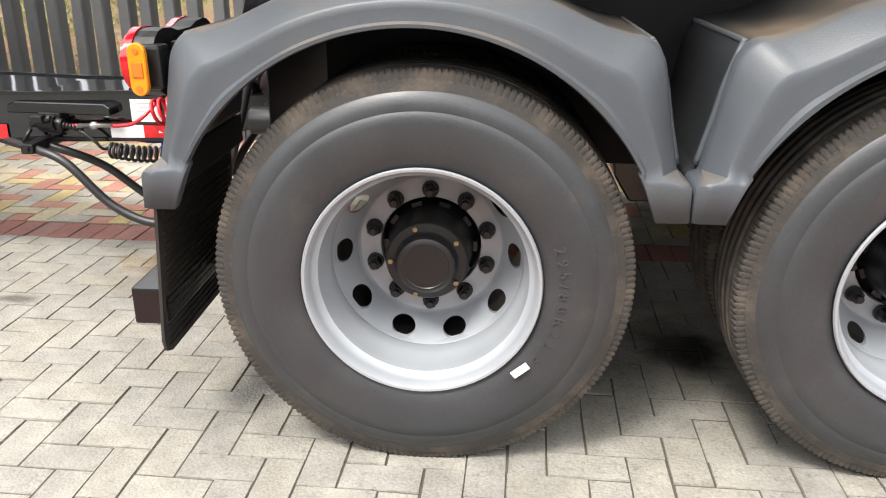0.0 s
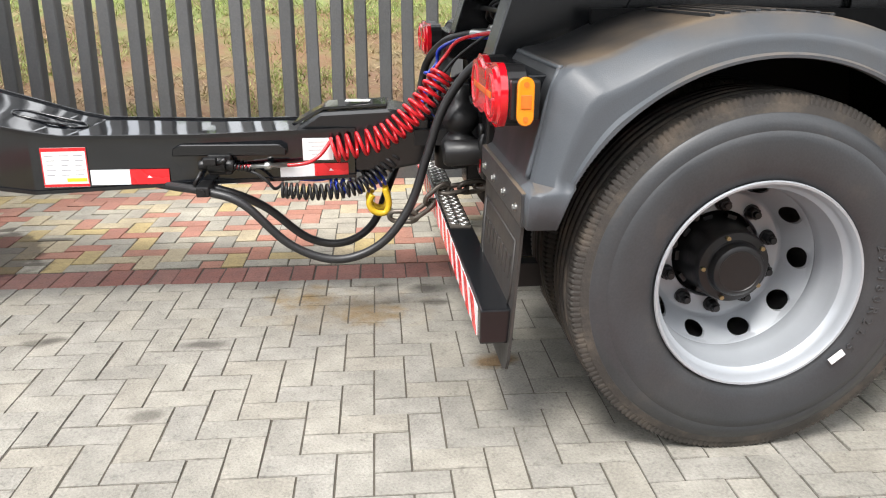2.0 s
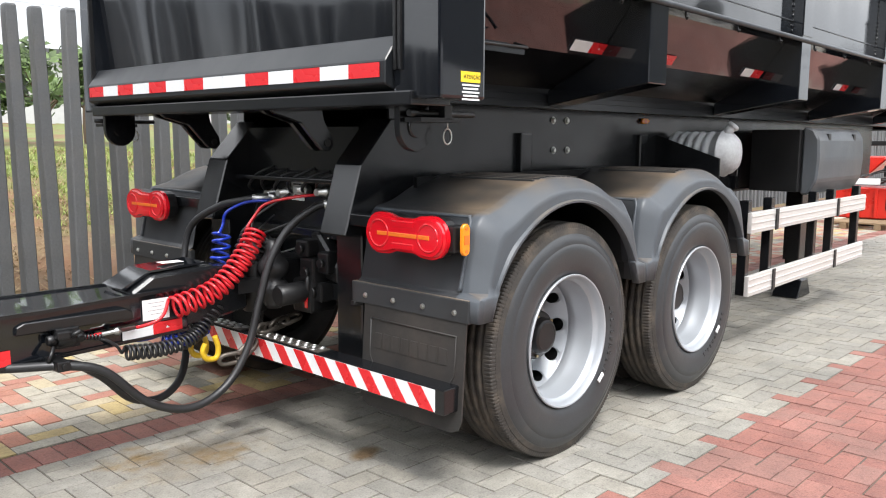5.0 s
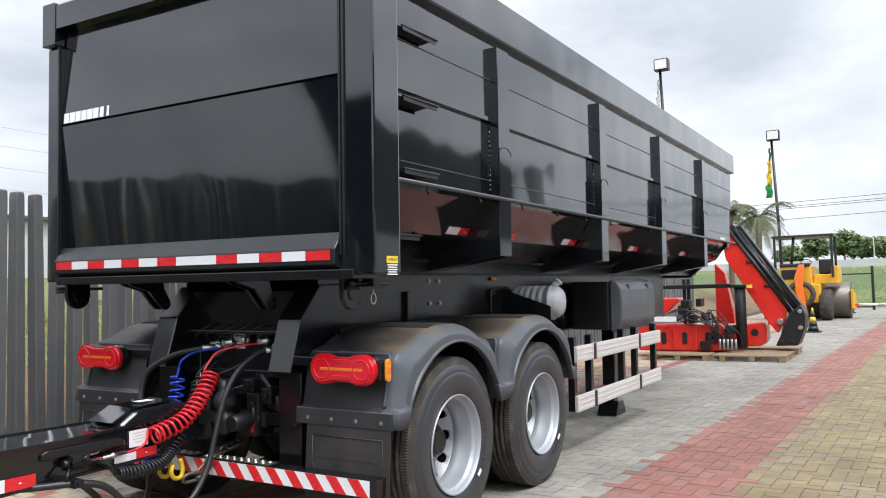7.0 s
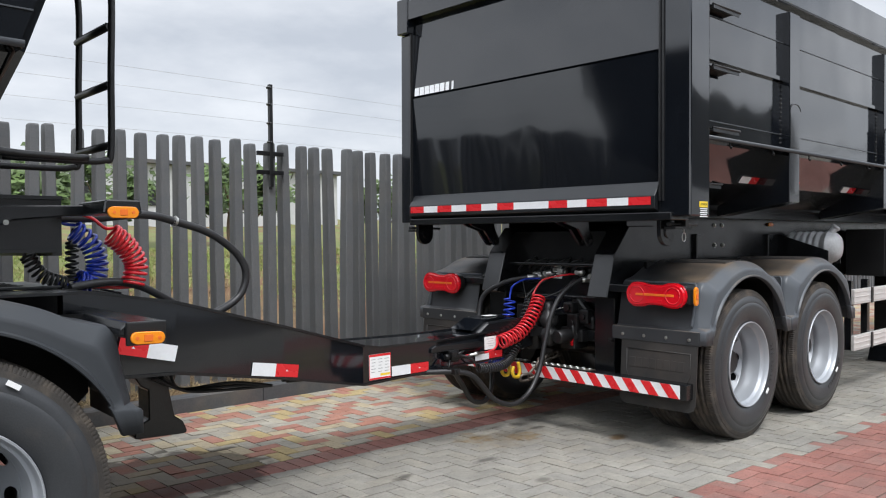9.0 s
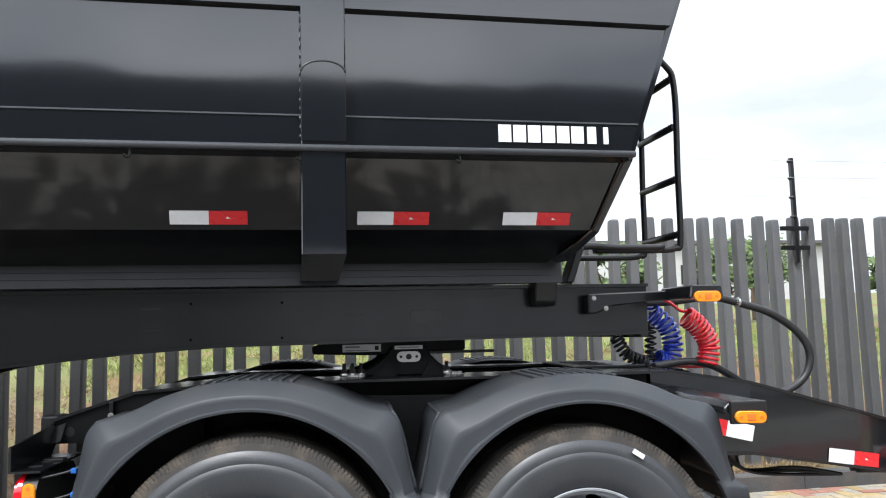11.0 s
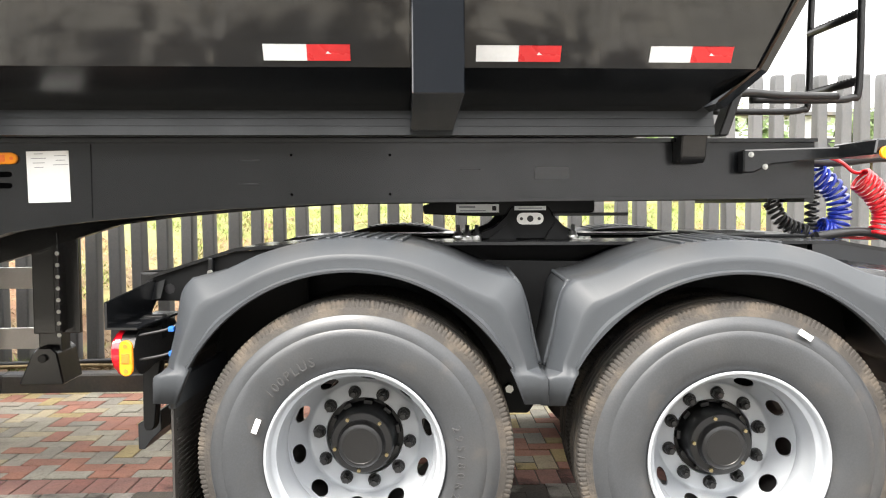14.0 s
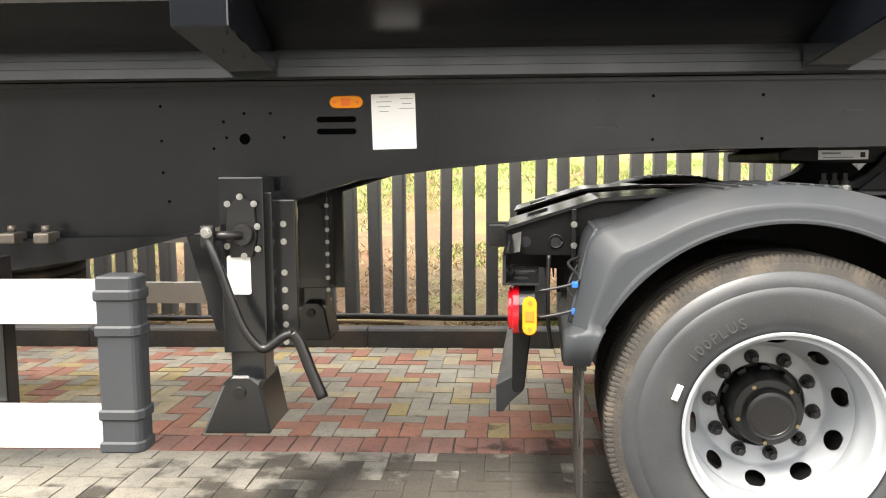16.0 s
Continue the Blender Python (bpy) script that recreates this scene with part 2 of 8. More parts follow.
PAINT = wavy(mat("black_paint", (0.0055, 0.0067, 0.0091), 0.06, var=0.15, scale=3, spec=0.55, coat=0.48), 0.020, 1.5, (1.0, 1.0, 0.55))
SHEEN = mat("worn_black_paint", (0.009, 0.0105, 0.0125), 0.36, var=0.2, scale=6, spec=0.5)
# greyer black: sky light caught by tarp bar and seams is in the colour
RIDGE = mat("lit_edge_grey", (0.050, 0.054, 0.060), 0.36, var=0.2, scale=6, spec=0.5)
CHASSIS = mat("chassis_paint", (0.0055, 0.0062, 0.0074), 0.23, var=0.25, scale=5, dirt=(0.014, 0.0145, 0.0155), dirt_amt=0.2, bump=0.015, spec=0.62)
PLASTIC = layer(layer(mat("grey_plastic", (0.070, 0.078, 0.088), 0.42, var=0.14, scale=4, fine=300, bump=0.08, dirt=(0.12, 0.105, 0.085), dirt_amt=0.3, dirt_scale=1.6, spec=0.38), (0.030, 0.030, 0.031), 0.8, 2.4, 0.42, 0.66, up=True), (0.19, 0.145, 0.10), 0.85, 3.2, 0.38, 0.64, (1.0, 0.5, 1.0), up=True)
NEWPLASTIC = layer(mat("dark_plastic", (0.034, 0.038, 0.043), 0.52, var=0.14, scale=4, fine=300, bump=0.10, dirt=(0.055, 0.055, 0.055), dirt_amt=0.25, dirt_scale=1.6, spec=0.34), (0.09, 0.075, 0.058), 0.3, 3.2, 0.48, 0.70, (1.0, 0.5, 1.0), up=True)
# grey_plastic darkened: shade on guard tops and ends is in the colour; dust too
INNERPLASTIC = layer(mat("darkened_plastic", (0.030, 0.032, 0.035), 0.42, var=0.2, scale=4, fine=300, bump=0.08, dirt=(0.045, 0.043, 0.040), dirt_amt=0.3, dirt_scale=1.6, spec=0.42), (0.17, 0.128, 0.088), 0.85, 3.2, 0.36, 0.62, (1.0, 0.5, 1.0), up=True)
FLAP = mat("flap_rubber", (0.022, 0.021, 0.020), 0.55, var=0.2, dirt=(0.07, 0.055, 0.045), dirt_amt=0.5, bump=0.1)
RUBBER = layer(layer(mat("tyre_rubber", (0.0325, 0.0350, 0.0385), 0.42, var=0.25, scale=7, fine=160, bump=0.05, dirt=(0.047, 0.044, 0.041), dirt_amt=0.35, dirt_scale=4.0, spec=0.55), (0.075, 0.066, 0.058), 0.30, 8.0, 0.58, 0.70), (0.055, 0.054, 0.053), 0.3, 13.0, 0.60, 0.68, (1.0, 1.0, 0.3))
LETTERRUBBER = mat("raised_rubber", (0.040, 0.040, 0.041), 0.6, var=0.2)
TREAD = mat("tread_rubber", (0.034, 0.030, 0.026), 0.8, var=0.25, scale=9, fine=120, bump=0.2, dirt=(0.13, 0.105, 0.08), dirt_amt=0.7, dirt_scale=9.0)
SILVER = mat("silver_rim", (0.37, 0.39, 0.415), 0.42, metal=0.35, var=0.05, scale=9, fine=400, bump=0.03)
BLACKIRON = mat("black_iron", (0.0075, 0.0075, 0.008), 0.40, var=0.2, bump=0.08)
STEEL = mat("zinc_steel", (0.55, 0.55, 0.53), 0.35, metal=1.0, var=0.1)
DULLSTEEL = mat("worn_steel", (0.16, 0.14, 0.12), 0.5, metal=0.7, var=0.3, bump=0.1)
BRASS = mat("brass", (0.36, 0.30, 0.17), 0.4, metal=1.0)
RED = mat("red_reflector", (0.62, 0.02, 0.025), 0.28, var=0.05)
WHITE = mat("white_reflector", (0.74, 0.75, 0.76), 0.3, var=0.05)
PAPER = mat("white_label", (0.80, 0.80, 0.79), 0.4, var=0.03)
YELLOW = mat("yellow_label", (0.80, 0.58, 0.03), 0.4, var=0.03)
INK = mat("dark_print", (0.006, 0.006, 0.007), 0.6)
GREYINK = mat("grey_print", (0.30, 0.30, 0.31), 0.5)
FADED = mat("faded_label", (0.030, 0.030, 0.032), 0.5)
VOID = mat("open_hole", (0.0015, 0.0015, 0.0016), 0.9, spec=0.0)
LETTER = mat("white_letters", (0.78, 0.79, 0.80), 0.4)
REDLENS = mat("red_lamp_lens", (0.62, 0.006, 0.015), 0.12, var=0.05, coat=0.5)
REDDARK = mat("red_lamp_core", (0.42, 0.008, 0.012), 0.15, var=0.05, coat=1.0)
ORANGELENS = mat("orange_lens", (0.78, 0.25, 0.006), 0.18, var=0.05, coat=0.3)
ORANGEBAR = mat("orange_bar", (0.75, 0.16, 0.02), 0.2)
HOSE = mat("black_hose", (0.018, 0.018, 0.019), 0.42, var=0.2)
REDHOSE = mat("red_hose", (0.58, 0.012, 0.02), 0.3, var=0.06, coat=0.4)
BLUEHOSE = mat("blue_hose", (0.012, 0.04, 0.42), 0.3, var=0.06, coat=0.4)
SLAT = mat("fence_concrete", (0.102, 0.106, 0.110), 0.75, var=0.18, scale=3.5, fine=90, bump=0.3, dirt=(0.17, 0.15, 0.125), dirt_amt=0.35, obrand=0.14)
KERB = mat("kerb_concrete", (0.070, 0.072, 0.075), 0.85, var=0.2, bump=0.3, dirt=(0.2, 0.16, 0.12), dirt_amt=0.4)
GREY_T = [(0.262, 0.247, 0.214), (0.249, 0.236, 0.206), (0.274, 0.258, 0.222), (0.238, 0.225, 0.197), (0.262, 0.244, 0.207), (0.254, 0.241, 0.213)]
RED_T = [(0.255, 0.112, 0.090), (0.235, 0.104, 0.084), (0.275, 0.13, 0.106), (0.245, 0.126, 0.104)]
YEL_T = [(0.225, 0.175, 0.092), (0.205, 0.160, 0.088), (0.245, 0.196, 0.110), (0.215, 0.178, 0.115)]
MIX_T = [(0.35, 0.32, 0.255), (0.35, 0.160, 0.112), (0.40, 0.31, 0.150), (0.32, 0.292, 0.238), (0.36, 0.178, 0.128), (0.28, 0.26, 0.218), (0.40, 0.335, 0.225), (0.335, 0.158, 0.118), (0.325, 0.302, 0.25)]
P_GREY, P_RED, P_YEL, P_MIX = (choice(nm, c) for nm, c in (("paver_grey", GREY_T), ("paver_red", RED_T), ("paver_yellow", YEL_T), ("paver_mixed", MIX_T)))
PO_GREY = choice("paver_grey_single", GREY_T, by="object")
SAND = mat("joint_sand", (0.078, 0.068, 0.053), 0.95, var=0.3, scale=2, fine=60, bump=0.2)
SOIL = layer(layer(layer(mat("grassy_soil", (0.112, 0.078, 0.040), 0.95, var=0.5, scale=2.6, fine=26, bump=0.9, dirt=(0.140, 0.066, 0.036), dirt_amt=1.0, dirt_scale=1.1), (0.130, 0.150, 0.045), 0.8, 2.2, 0.52, 0.64), (0.155, 0.078, 0.045), 0.7, 0.9, 0.50, 0.62), (0.20, 0.145, 0.075), 0.6, 16.0, 0.52, 0.64)


def turf(m, col, y0, y1):
    """Ground cover that begins at an uneven line across the bank and goes on uphill."""
    n, l = m.node_tree.nodes, m.node_tree.links
    b = n["Principled BSDF"]
    old = b.inputs["Base Color"].links[0].from_socket
    sep, tx, add, mr, mx = n.new("ShaderNodeSeparateXYZ"), n.new("ShaderNodeTexNoise"), n.new("ShaderNodeMath"), n.new("ShaderNodeMapRange"), n.new("ShaderNodeMix")
    pos = n.new("ShaderNodeNewGeometry").outputs["Position"]
    tx.inputs["Scale"].default_value, tx.inputs["Detail"].default_value = 0.9, 8.0
    l.new(pos, sep.inputs[0])
    l.new(pos, tx.inputs["Vector"])
    add.operation, add.inputs[1].default_value = "MULTIPLY_ADD", 3.4
    l.new(tx.outputs["Fac"], add.inputs[0])
    l.new(sep.outputs["Y"], add.inputs[2])
    mr.inputs["From Min"].default_value, mr.inputs["From Max"].default_value = y0 + 1.7, y1 + 1.7
    l.new(add.outputs[0], mr.inputs["Value"])
    mx.data_type = "RGBA"
    mx.inputs[7].default_value = (*col, 1)
    l.new(mr.outputs[0], mx.inputs[0])
    l.new(old, mx.inputs[6])
    l.new(mx.outputs[2], b.inputs["Base Color"])
    return m


SOIL = layer(layer(turf(SOIL, (0.128, 0.150, 0.043), 7.9, 9.0), (0.17, 0.145, 0.065), 0.6, 3.0, 0.50, 0.66), (0.155, 0.078, 0.040), 0.8, 0.75, 0.49, 0.60)
GRASS = mat("grass_blades", (0.21, 0.26, 0.065), 0.7, var=0.35, island=0.45)
STRAW = mat("dry_grass", (0.27, 0.20, 0.105), 0.8, var=0.3, island=0.4)
LEAF = mat("leaves", (0.075, 0.12, 0.03), 0.6, var=0.3, island=0.45)
BARK = mat("bark", (0.14, 0.10, 0.07), 0.9, var=0.3, bump=0.5)
DARKWALL = mat("dark_wall", (0.105, 0.108, 0.104), 0.9, var=0.3, scale=0.3, fine=3)
PALEWALL = mat("pale_render", (0.80, 0.81, 0.82), 0.85, var=0.10, scale=1.5, bump=0.1)
# blacker and duller than chassis_paint
DEEPBLACK = mat("deep_black_steel", (0.0035, 0.0037, 0.0040), 0.50, var=0.3, scale=7, spec=0.22, bump=0.05)
WHITEWALL = mat("grey_plaster", (0.30, 0.30, 0.29), 0.85, var=0.08, scale=0.5, fine=8)
PLASTER = mat("plaster", (0.42, 0.42, 0.41), 0.85, var=0.08, scale=0.5, fine=8, bump=0.1)
REDMACH = mat("red_machine_paint", (0.62, 0.025, 0.015), 0.3, var=0.08, coat=0.4)
YELMACH = mat("yellow_machine_paint", (0.62, 0.33, 0.015), 0.4, var=0.12)
WOOD = mat("pallet_wood", (0.24, 0.17, 0.10), 0.85, var=0.3, bump=0.3)
GALV = mat("aluminium_board", (0.70, 0.68, 0.66), 0.42, metal=0.35, var=0.05, scale=2, dirt=(0.5, 0.43, 0.38), dirt_amt=0.4)
TANK = mat("white_tank_plastic", (0.36, 0.37, 0.38), 0.4, var=0.2)
BLUECLIP = mat("blue_clip", (0.012, 0.11, 0.42), 0.4)
YELCLIP = mat("yellow_hook", (0.65, 0.42, 0.02), 0.4)


# ---- mesh tools ----
def box(bm, x0, x1, y0, y1, z0, z1, bevel=0.0):
    r = bmesh.ops.create_cube(bm, size=1)
    bmesh.ops.transform(bm, matrix=Matrix.Translation(((x0 + x1) / 2, (y0 + y1) / 2, (z0 + z1) / 2)) @ Matrix.Diagonal((abs(x1 - x0), abs(y1 - y0), abs(z1 - z0), 1)), verts=r["verts"])
    if bevel:
        ed = {e for v in r["verts"] for e in v.link_edges}
        bmesh.ops.bevel(bm, geom=list(ed), offset=bevel, segments=2, affect="EDGES", profile=0.6)
    return bm


def prism(bm, poly, axis, a, b, bevel=0.0):
    """A polygon of the two other axes, drawn out along one axis from a to b."""
    def put(p, w):
        return {"x": (w, p[0], p[1]), "y": (p[0], w, p[1]), "z": (p[0], p[1], w)}[axis]
    lo, hi = [bm.verts.new(put(p, a)) for p in poly], [bm.verts.new(put(p, b)) for p in poly]
    n, fs = len(poly), []
    fs.append(bm.faces.new(lo))
    fs.append(bm.faces.new(hi[::-1]))
    for i in range(n):
        fs.append(bm.faces.new((lo[i], hi[i], hi[(i + 1) % n], lo[(i + 1) % n])))
    bmesh.ops.recalc_face_normals(bm, faces=fs)
    if bevel:
        bmesh.ops.bevel(bm, geom=list({e for f in fs for e in f.edges}), offset=bevel, segments=1, affect="EDGES")
    return bm


def tube(bm, pts, r, seg=8, closed_ends=True):
    """A round bar swept along points."""
    pts = [Vector(p) for p in pts]
    rings, up = [], None
    for i, p in enumerate(pts):
        d = (pts[min(i + 1, len(pts) - 1)] - pts[max(i - 1, 0)]).normalized()
        if up is None:
            up = d.orthogonal().normalized()
        up = (up - d * up.dot(d)).normalized()
        side = d.cross(up)
        rr = r[i] if isinstance(r, (list, tuple)) else r
        rings.append([bm.verts.new(p + rr * (math.cos(a) * up + math.sin(a) * side)) for a in (2 * math.pi * k / seg for k in range(seg))])
    for a, b in zip(rings, rings[1:]):
        for k in range(seg):
            f = bm.faces.new((a[k], a[(k + 1) % seg], b[(k + 1) % seg], b[k]))
            f.smooth = True
    if closed_ends:
        bm.faces.new(rings[0][::-1])
        bm.faces.new(rings[-1])
    return bm


def cyl(bm, p, q, r, seg=16, bevel=0.0):
    p, q = Vector(p), Vector(q)
    if bevel:
        d = (q - p).normalized() * bevel
        return tube(bm, [p, p + d * 0.01, p + d, q - d, q - d * 0.01, q], [r - bevel, r - bevel * 0.99, r, r, r - bevel * 0.99, r - bevel], seg)
    return tube(bm, [p, q], r, seg)


def lathe(bm, prof, seg=48, smooth=True, offset=None):
    """A profile of (radius, y) turned round the y axis."""
    rings = []
    for j, (r, y) in enumerate(prof):
        rings.append([bm.verts.new(((r + (offset(j, k) if offset else 0)) * math.cos(2 * math.pi * k / seg), y, (r + (offset(j, k) if offset else 0)) * math.sin(2 * math.pi * k / seg))) for k in range(seg)])
    for a, b in zip(rings, rings[1:]):
        for k in range(seg):
            f = bm.faces.new((a[k], b[k], b[(k + 1) % seg], a[(k + 1) % seg]))
            f.smooth = smooth
    return bm


def smooth_path(pts, n=12):
    """Catmull-Rom through the points."""
    pts = [Vector(p) for p in pts]
    out = []
    for i in range(len(pts) - 1):
        p0, p1, p2, p3 = pts[max(i - 1, 0)], pts[i], pts[i + 1], pts[min(i + 2, len(pts) - 1)]
        for k in range(n):
            t = k / n
            out.append(0.5 * (2 * p1 + (p2 - p0) * t + (2 * p0 - 5 * p1 + 4 * p2 - p3) * t * t + (3 * p1 - p0 - 3 * p2 + p3) * t ** 3))
    out.append(pts[-1])
    return out


def coil(pts, radius, turns, per=12, jitter=0.0):
    """Points of a helix wound round a smooth path."""
    path = smooth_path(pts, 20)
    total, n = len(path) - 1, int(turns * per)
    out, up = [], None
    for i in range(n + 1):
        s = i / n * total
        k = min(int(s), total - 1)
        p, d = path[k].lerp(path[k + 1], s - k), (path[k + 1] - path[k]).normalized()
        if up is None:
            up = d.orthogonal().normalized()
        up = (up - d * up.dot(d)).normalized()
        a = 2 * math.pi * i / per
        out.append(p + radius * (math.cos(a) * up + math.sin(a) * d.cross(up)))
    return out


def mesh_of(name, bm, material, angle=35):
    me = bpy.data.meshes.new(name)
    bm.normal_update()
    bm.to_mesh(me)
    bm.free()
    me.materials.append(material)
    return me


def part(name, bm, material, parent=None, label="", at=None, smooth=False):
    me = bm if isinstance(bm, bpy.types.Mesh) else mesh_of(name, bm, material)
    if smooth:
        me.polygons.foreach_set("use_smooth", [True] * len(me.polygons))
        me.set_sharp_from_angle(angle=radians(38))
    ob = new(name, me)
    if parent is not None:
        ob.parent = parent
    if at is not None:
        ob.matrix_basis = at
    if label:
        ob["label"] = label
    return ob


def thing(name, at, label, category, group="", kind=""):
    ob = new(name)
    ob.empty_display_size = 0.2
    ob.matrix_basis = at
    return tagged(ob, label, category, group, kind)


def BM():
    return bmesh.new()


def words(text, size, extrude=0.001, spacing=1.0):
    """Flat lettering as a mesh in the xy plane, centred."""
    cu = bpy.data.curves.new("lettering", "FONT")
    cu.body, cu.size, cu.extrude, cu.align_x, cu.align_y, cu.resolution_u = text, size, extrude, "CENTER", "CENTER", 2
    cu.space_character = spacing
    ob = new("lettering", cu)
    dg = bpy.context.evaluated_depsgraph_get()
    me = bpy.data.meshes.new_from_object(ob.evaluated_get(dg))
    bpy.data.objects.remove(ob)
    bpy.data.curves.remove(cu)
    me.materials.clear()
    return me


# ---- ground, kerb, fence ----
KERB_Y, FENCE_Y, SOIL_Z = 5.20, 5.75, 0.13
bm = BM()
box(bm, -600, 600, -600, KERB_Y, -0.4, -0.004)
ground = tagged(part("ground", bm, SAND), "grey sand bed under the paving, reaching the horizon", "ground", kind="structure")


PAVE = Matrix.Translation((-1.384, 1.87, 0)) @ Matrix.Rotation(radians(-1.5), 4, "Z")
PITCH = 0.105


def bend(cx):
    """The rows swing back a little past the coupling."""
    return 0.0262 * (cx + 1.0) if cx < -1.0 else 0.0


def zone(cx, cy):
    """Which colour field of the paving a place of the pattern lies in."""
    if cy > 1.47:
        return "mixed"
    if cy > -0.67 - 0.012 * cx or cx < -1.25:
        return "grey"
    if cy > -1.49 - 0.004 * cx:
        return "red"
    if cy > -2.52:
        return "yellow"
    if cy > -3.35:
        return "red"
    return "grey"


def herringbone(x0, x1, y0, y1):
    """Places of two-to-one pavers in a herringbone: centre x, centre y, lies along x."""
    w = PITCH
    out = []
    for j in range(int(y0 / w) - 2, int(y1 / w) + 2):
        for i in range(int(x0 / w) - 2, int(x1 / w) + 2):
            k = (i - j) % 4
            if k == 0:
                out.append(((i + 1) * w, (j - 0.5) * w, True))
            elif k == 3:
                out.append(((i + 0.5) * w, j * w, False))
    return out


rng = random.Random(5)
NEAR = (-1.45, 0.85, -0.65, 1.22)
fields, singles = {"grey": [], "red": [], "yellow": [], "mixed": []}, []
for cx, cy, along in herringbone(-9.8, 44.0, -5.6, 4.8):
    if (PAVE @ Vector((cx, cy + bend(cx), 0))).y > KERB_Y + 0.08:
        continue
    if 1.235 < cy < 1.475:
        # cut stones where the pattern meets the red border
        if not along and abs(cy - 1.26) < 0.02:
            fields["grey"].append((cx, 1.2075, None))
        elif not along and abs(cy - 1.47) < 0.02:
            fields["mixed"].append((cx, 1.5225, None))
        continue
    z = zone(cx, cy)
    if NEAR[0] < cx < NEAR[1] and NEAR[2] < cy < NEAR[3] and z == "grey" and len(singles) < 295:
        singles.append((cx, cy, along))
    else:
        fields[z].append((cx, cy, along))
fields["red"] += [(-9.6 + 0.1065 * i, 1.355, False) for i in range(500)]


def paver_mesh(name, items, material):
    """Many pavers with worn, chamfered edges in one mesh."""
    n = len(items)
    v, f = np.zeros((n, 8, 3)), np.zeros((n, 5, 4), int)
    for i, (cx, cy, along) in enumerate(items):
        hx, hy = (0.0508, 0.0508) if along is None else (0.1036, 0.0511) if along else (0.0511, 0.1036)
        cx, cy = cx + rng.uniform(-0.0012, 0.0012), cy + rng.uniform(-0.0012, 0.0012)
        top, tilt = rng.uniform(-0.002, 0.002), (rng.uniform(-0.012, 0.012), rng.uniform(-0.012, 0.012))
        cy += bend(cx)
        q = ((-1, -1), (1, -1), (1, 1), (-1, 1))
        for k, (sx, sy) in enumerate(q):
            a, b = sx * (hx - 0.0020) + rng.uniform(-0.0018, 0.0018), sy * (hy - 0.0020) + rng.uniform(-0.0018, 0.0018)
            v[i, k] = (cx + a, cy + b, top + a * tilt[0] + b * tilt[1])
            v[i, k + 4] = (cx + sx * hx, cy + sy * hy, -0.016)
        o = 8 * i
        f[i] = ((o, o + 1, o + 2, o + 3), (o + 4, o + 5, o + 1, o), (o + 5, o + 6, o + 2, o + 1), (o + 6, o + 7, o + 3, o + 2), (o + 7, o + 4, o, o + 3))
    me = bpy.data.meshes.new(name)
    me.from_pydata(v.reshape(-1, 3).tolist(), [], f.reshape(-1, 4).tolist())
    me.materials.append(material)
    return me


pavement = tagged(new("pavement"), "herringbone concrete block paving in grey, red and yellow fields", "pavement", kind="structure")
pavement.matrix_basis = PAVE
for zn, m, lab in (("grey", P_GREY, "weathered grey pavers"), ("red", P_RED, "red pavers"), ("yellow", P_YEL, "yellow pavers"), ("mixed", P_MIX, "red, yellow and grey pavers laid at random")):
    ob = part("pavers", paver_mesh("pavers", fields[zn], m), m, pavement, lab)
    ob["kind"] = "stuff"

# kerb stones, 1 m long
kerb = tagged(new("kerb"), "dark grey concrete kerb along the soil strip", "kerb", kind="structure")
bm = BM()
prism(bm, [(0, -0.1), (0.0, 0.118), (0.012, 0.132), (0.13, 0.132), (0.13, -0.1)], "x", 0.004, 0.996)
kerb_me = mesh_of("kerb_stone", bm, KERB)
for i in range(-13, 46):
    part("kerb_stone", kerb_me, KERB, kerb, at=pose(i + 0.15, KERB_Y, 0, 0, 0, 0.2 * math.sin(i * 3.1)))


# soil bank behind the kerb
def bank_z(x, y):
    d = max(0.0, y - FENCE_Y - 0.3)
    n = noise.noise((x * 0.35, y * 0.35, 0)) * 0.25 + noise.noise((x * 1.7, y * 1.7, 4)) * 0.07
    return SOIL_Z - 0.02 + (0.30 * d if d < 3.5 else 1.05 + 0.06 * (d - 3.5)) + n * min(1.0, 0.12 + d * 0.5)


bm = BM()
xs, ys = [-24 + 0.5 * i for i in range(150)], [KERB_Y + 0.12, 5.5, 5.75, 6.0, 6.3, 6.7, 7.1, 7.6, 8.2, 9, 10, 11.5, 13, 15, 18, 22, 30, 45, 80]
grid = [[bm.verts.new((x, y, bank_z(x, y) if y < 60 else 2.5)) for y in ys] for x in xs]
for a, b in zip(grid, grid[1:]):
    for k in range(len(ys) - 1):
        bm.faces.new((a[k], b[k], b[k + 1], a[k + 1])).smooth = True
bank = tagged(part("soil_bank", bm, SOIL), "grassy bank of reddish soil behind the fence", "bank", kind="structure")


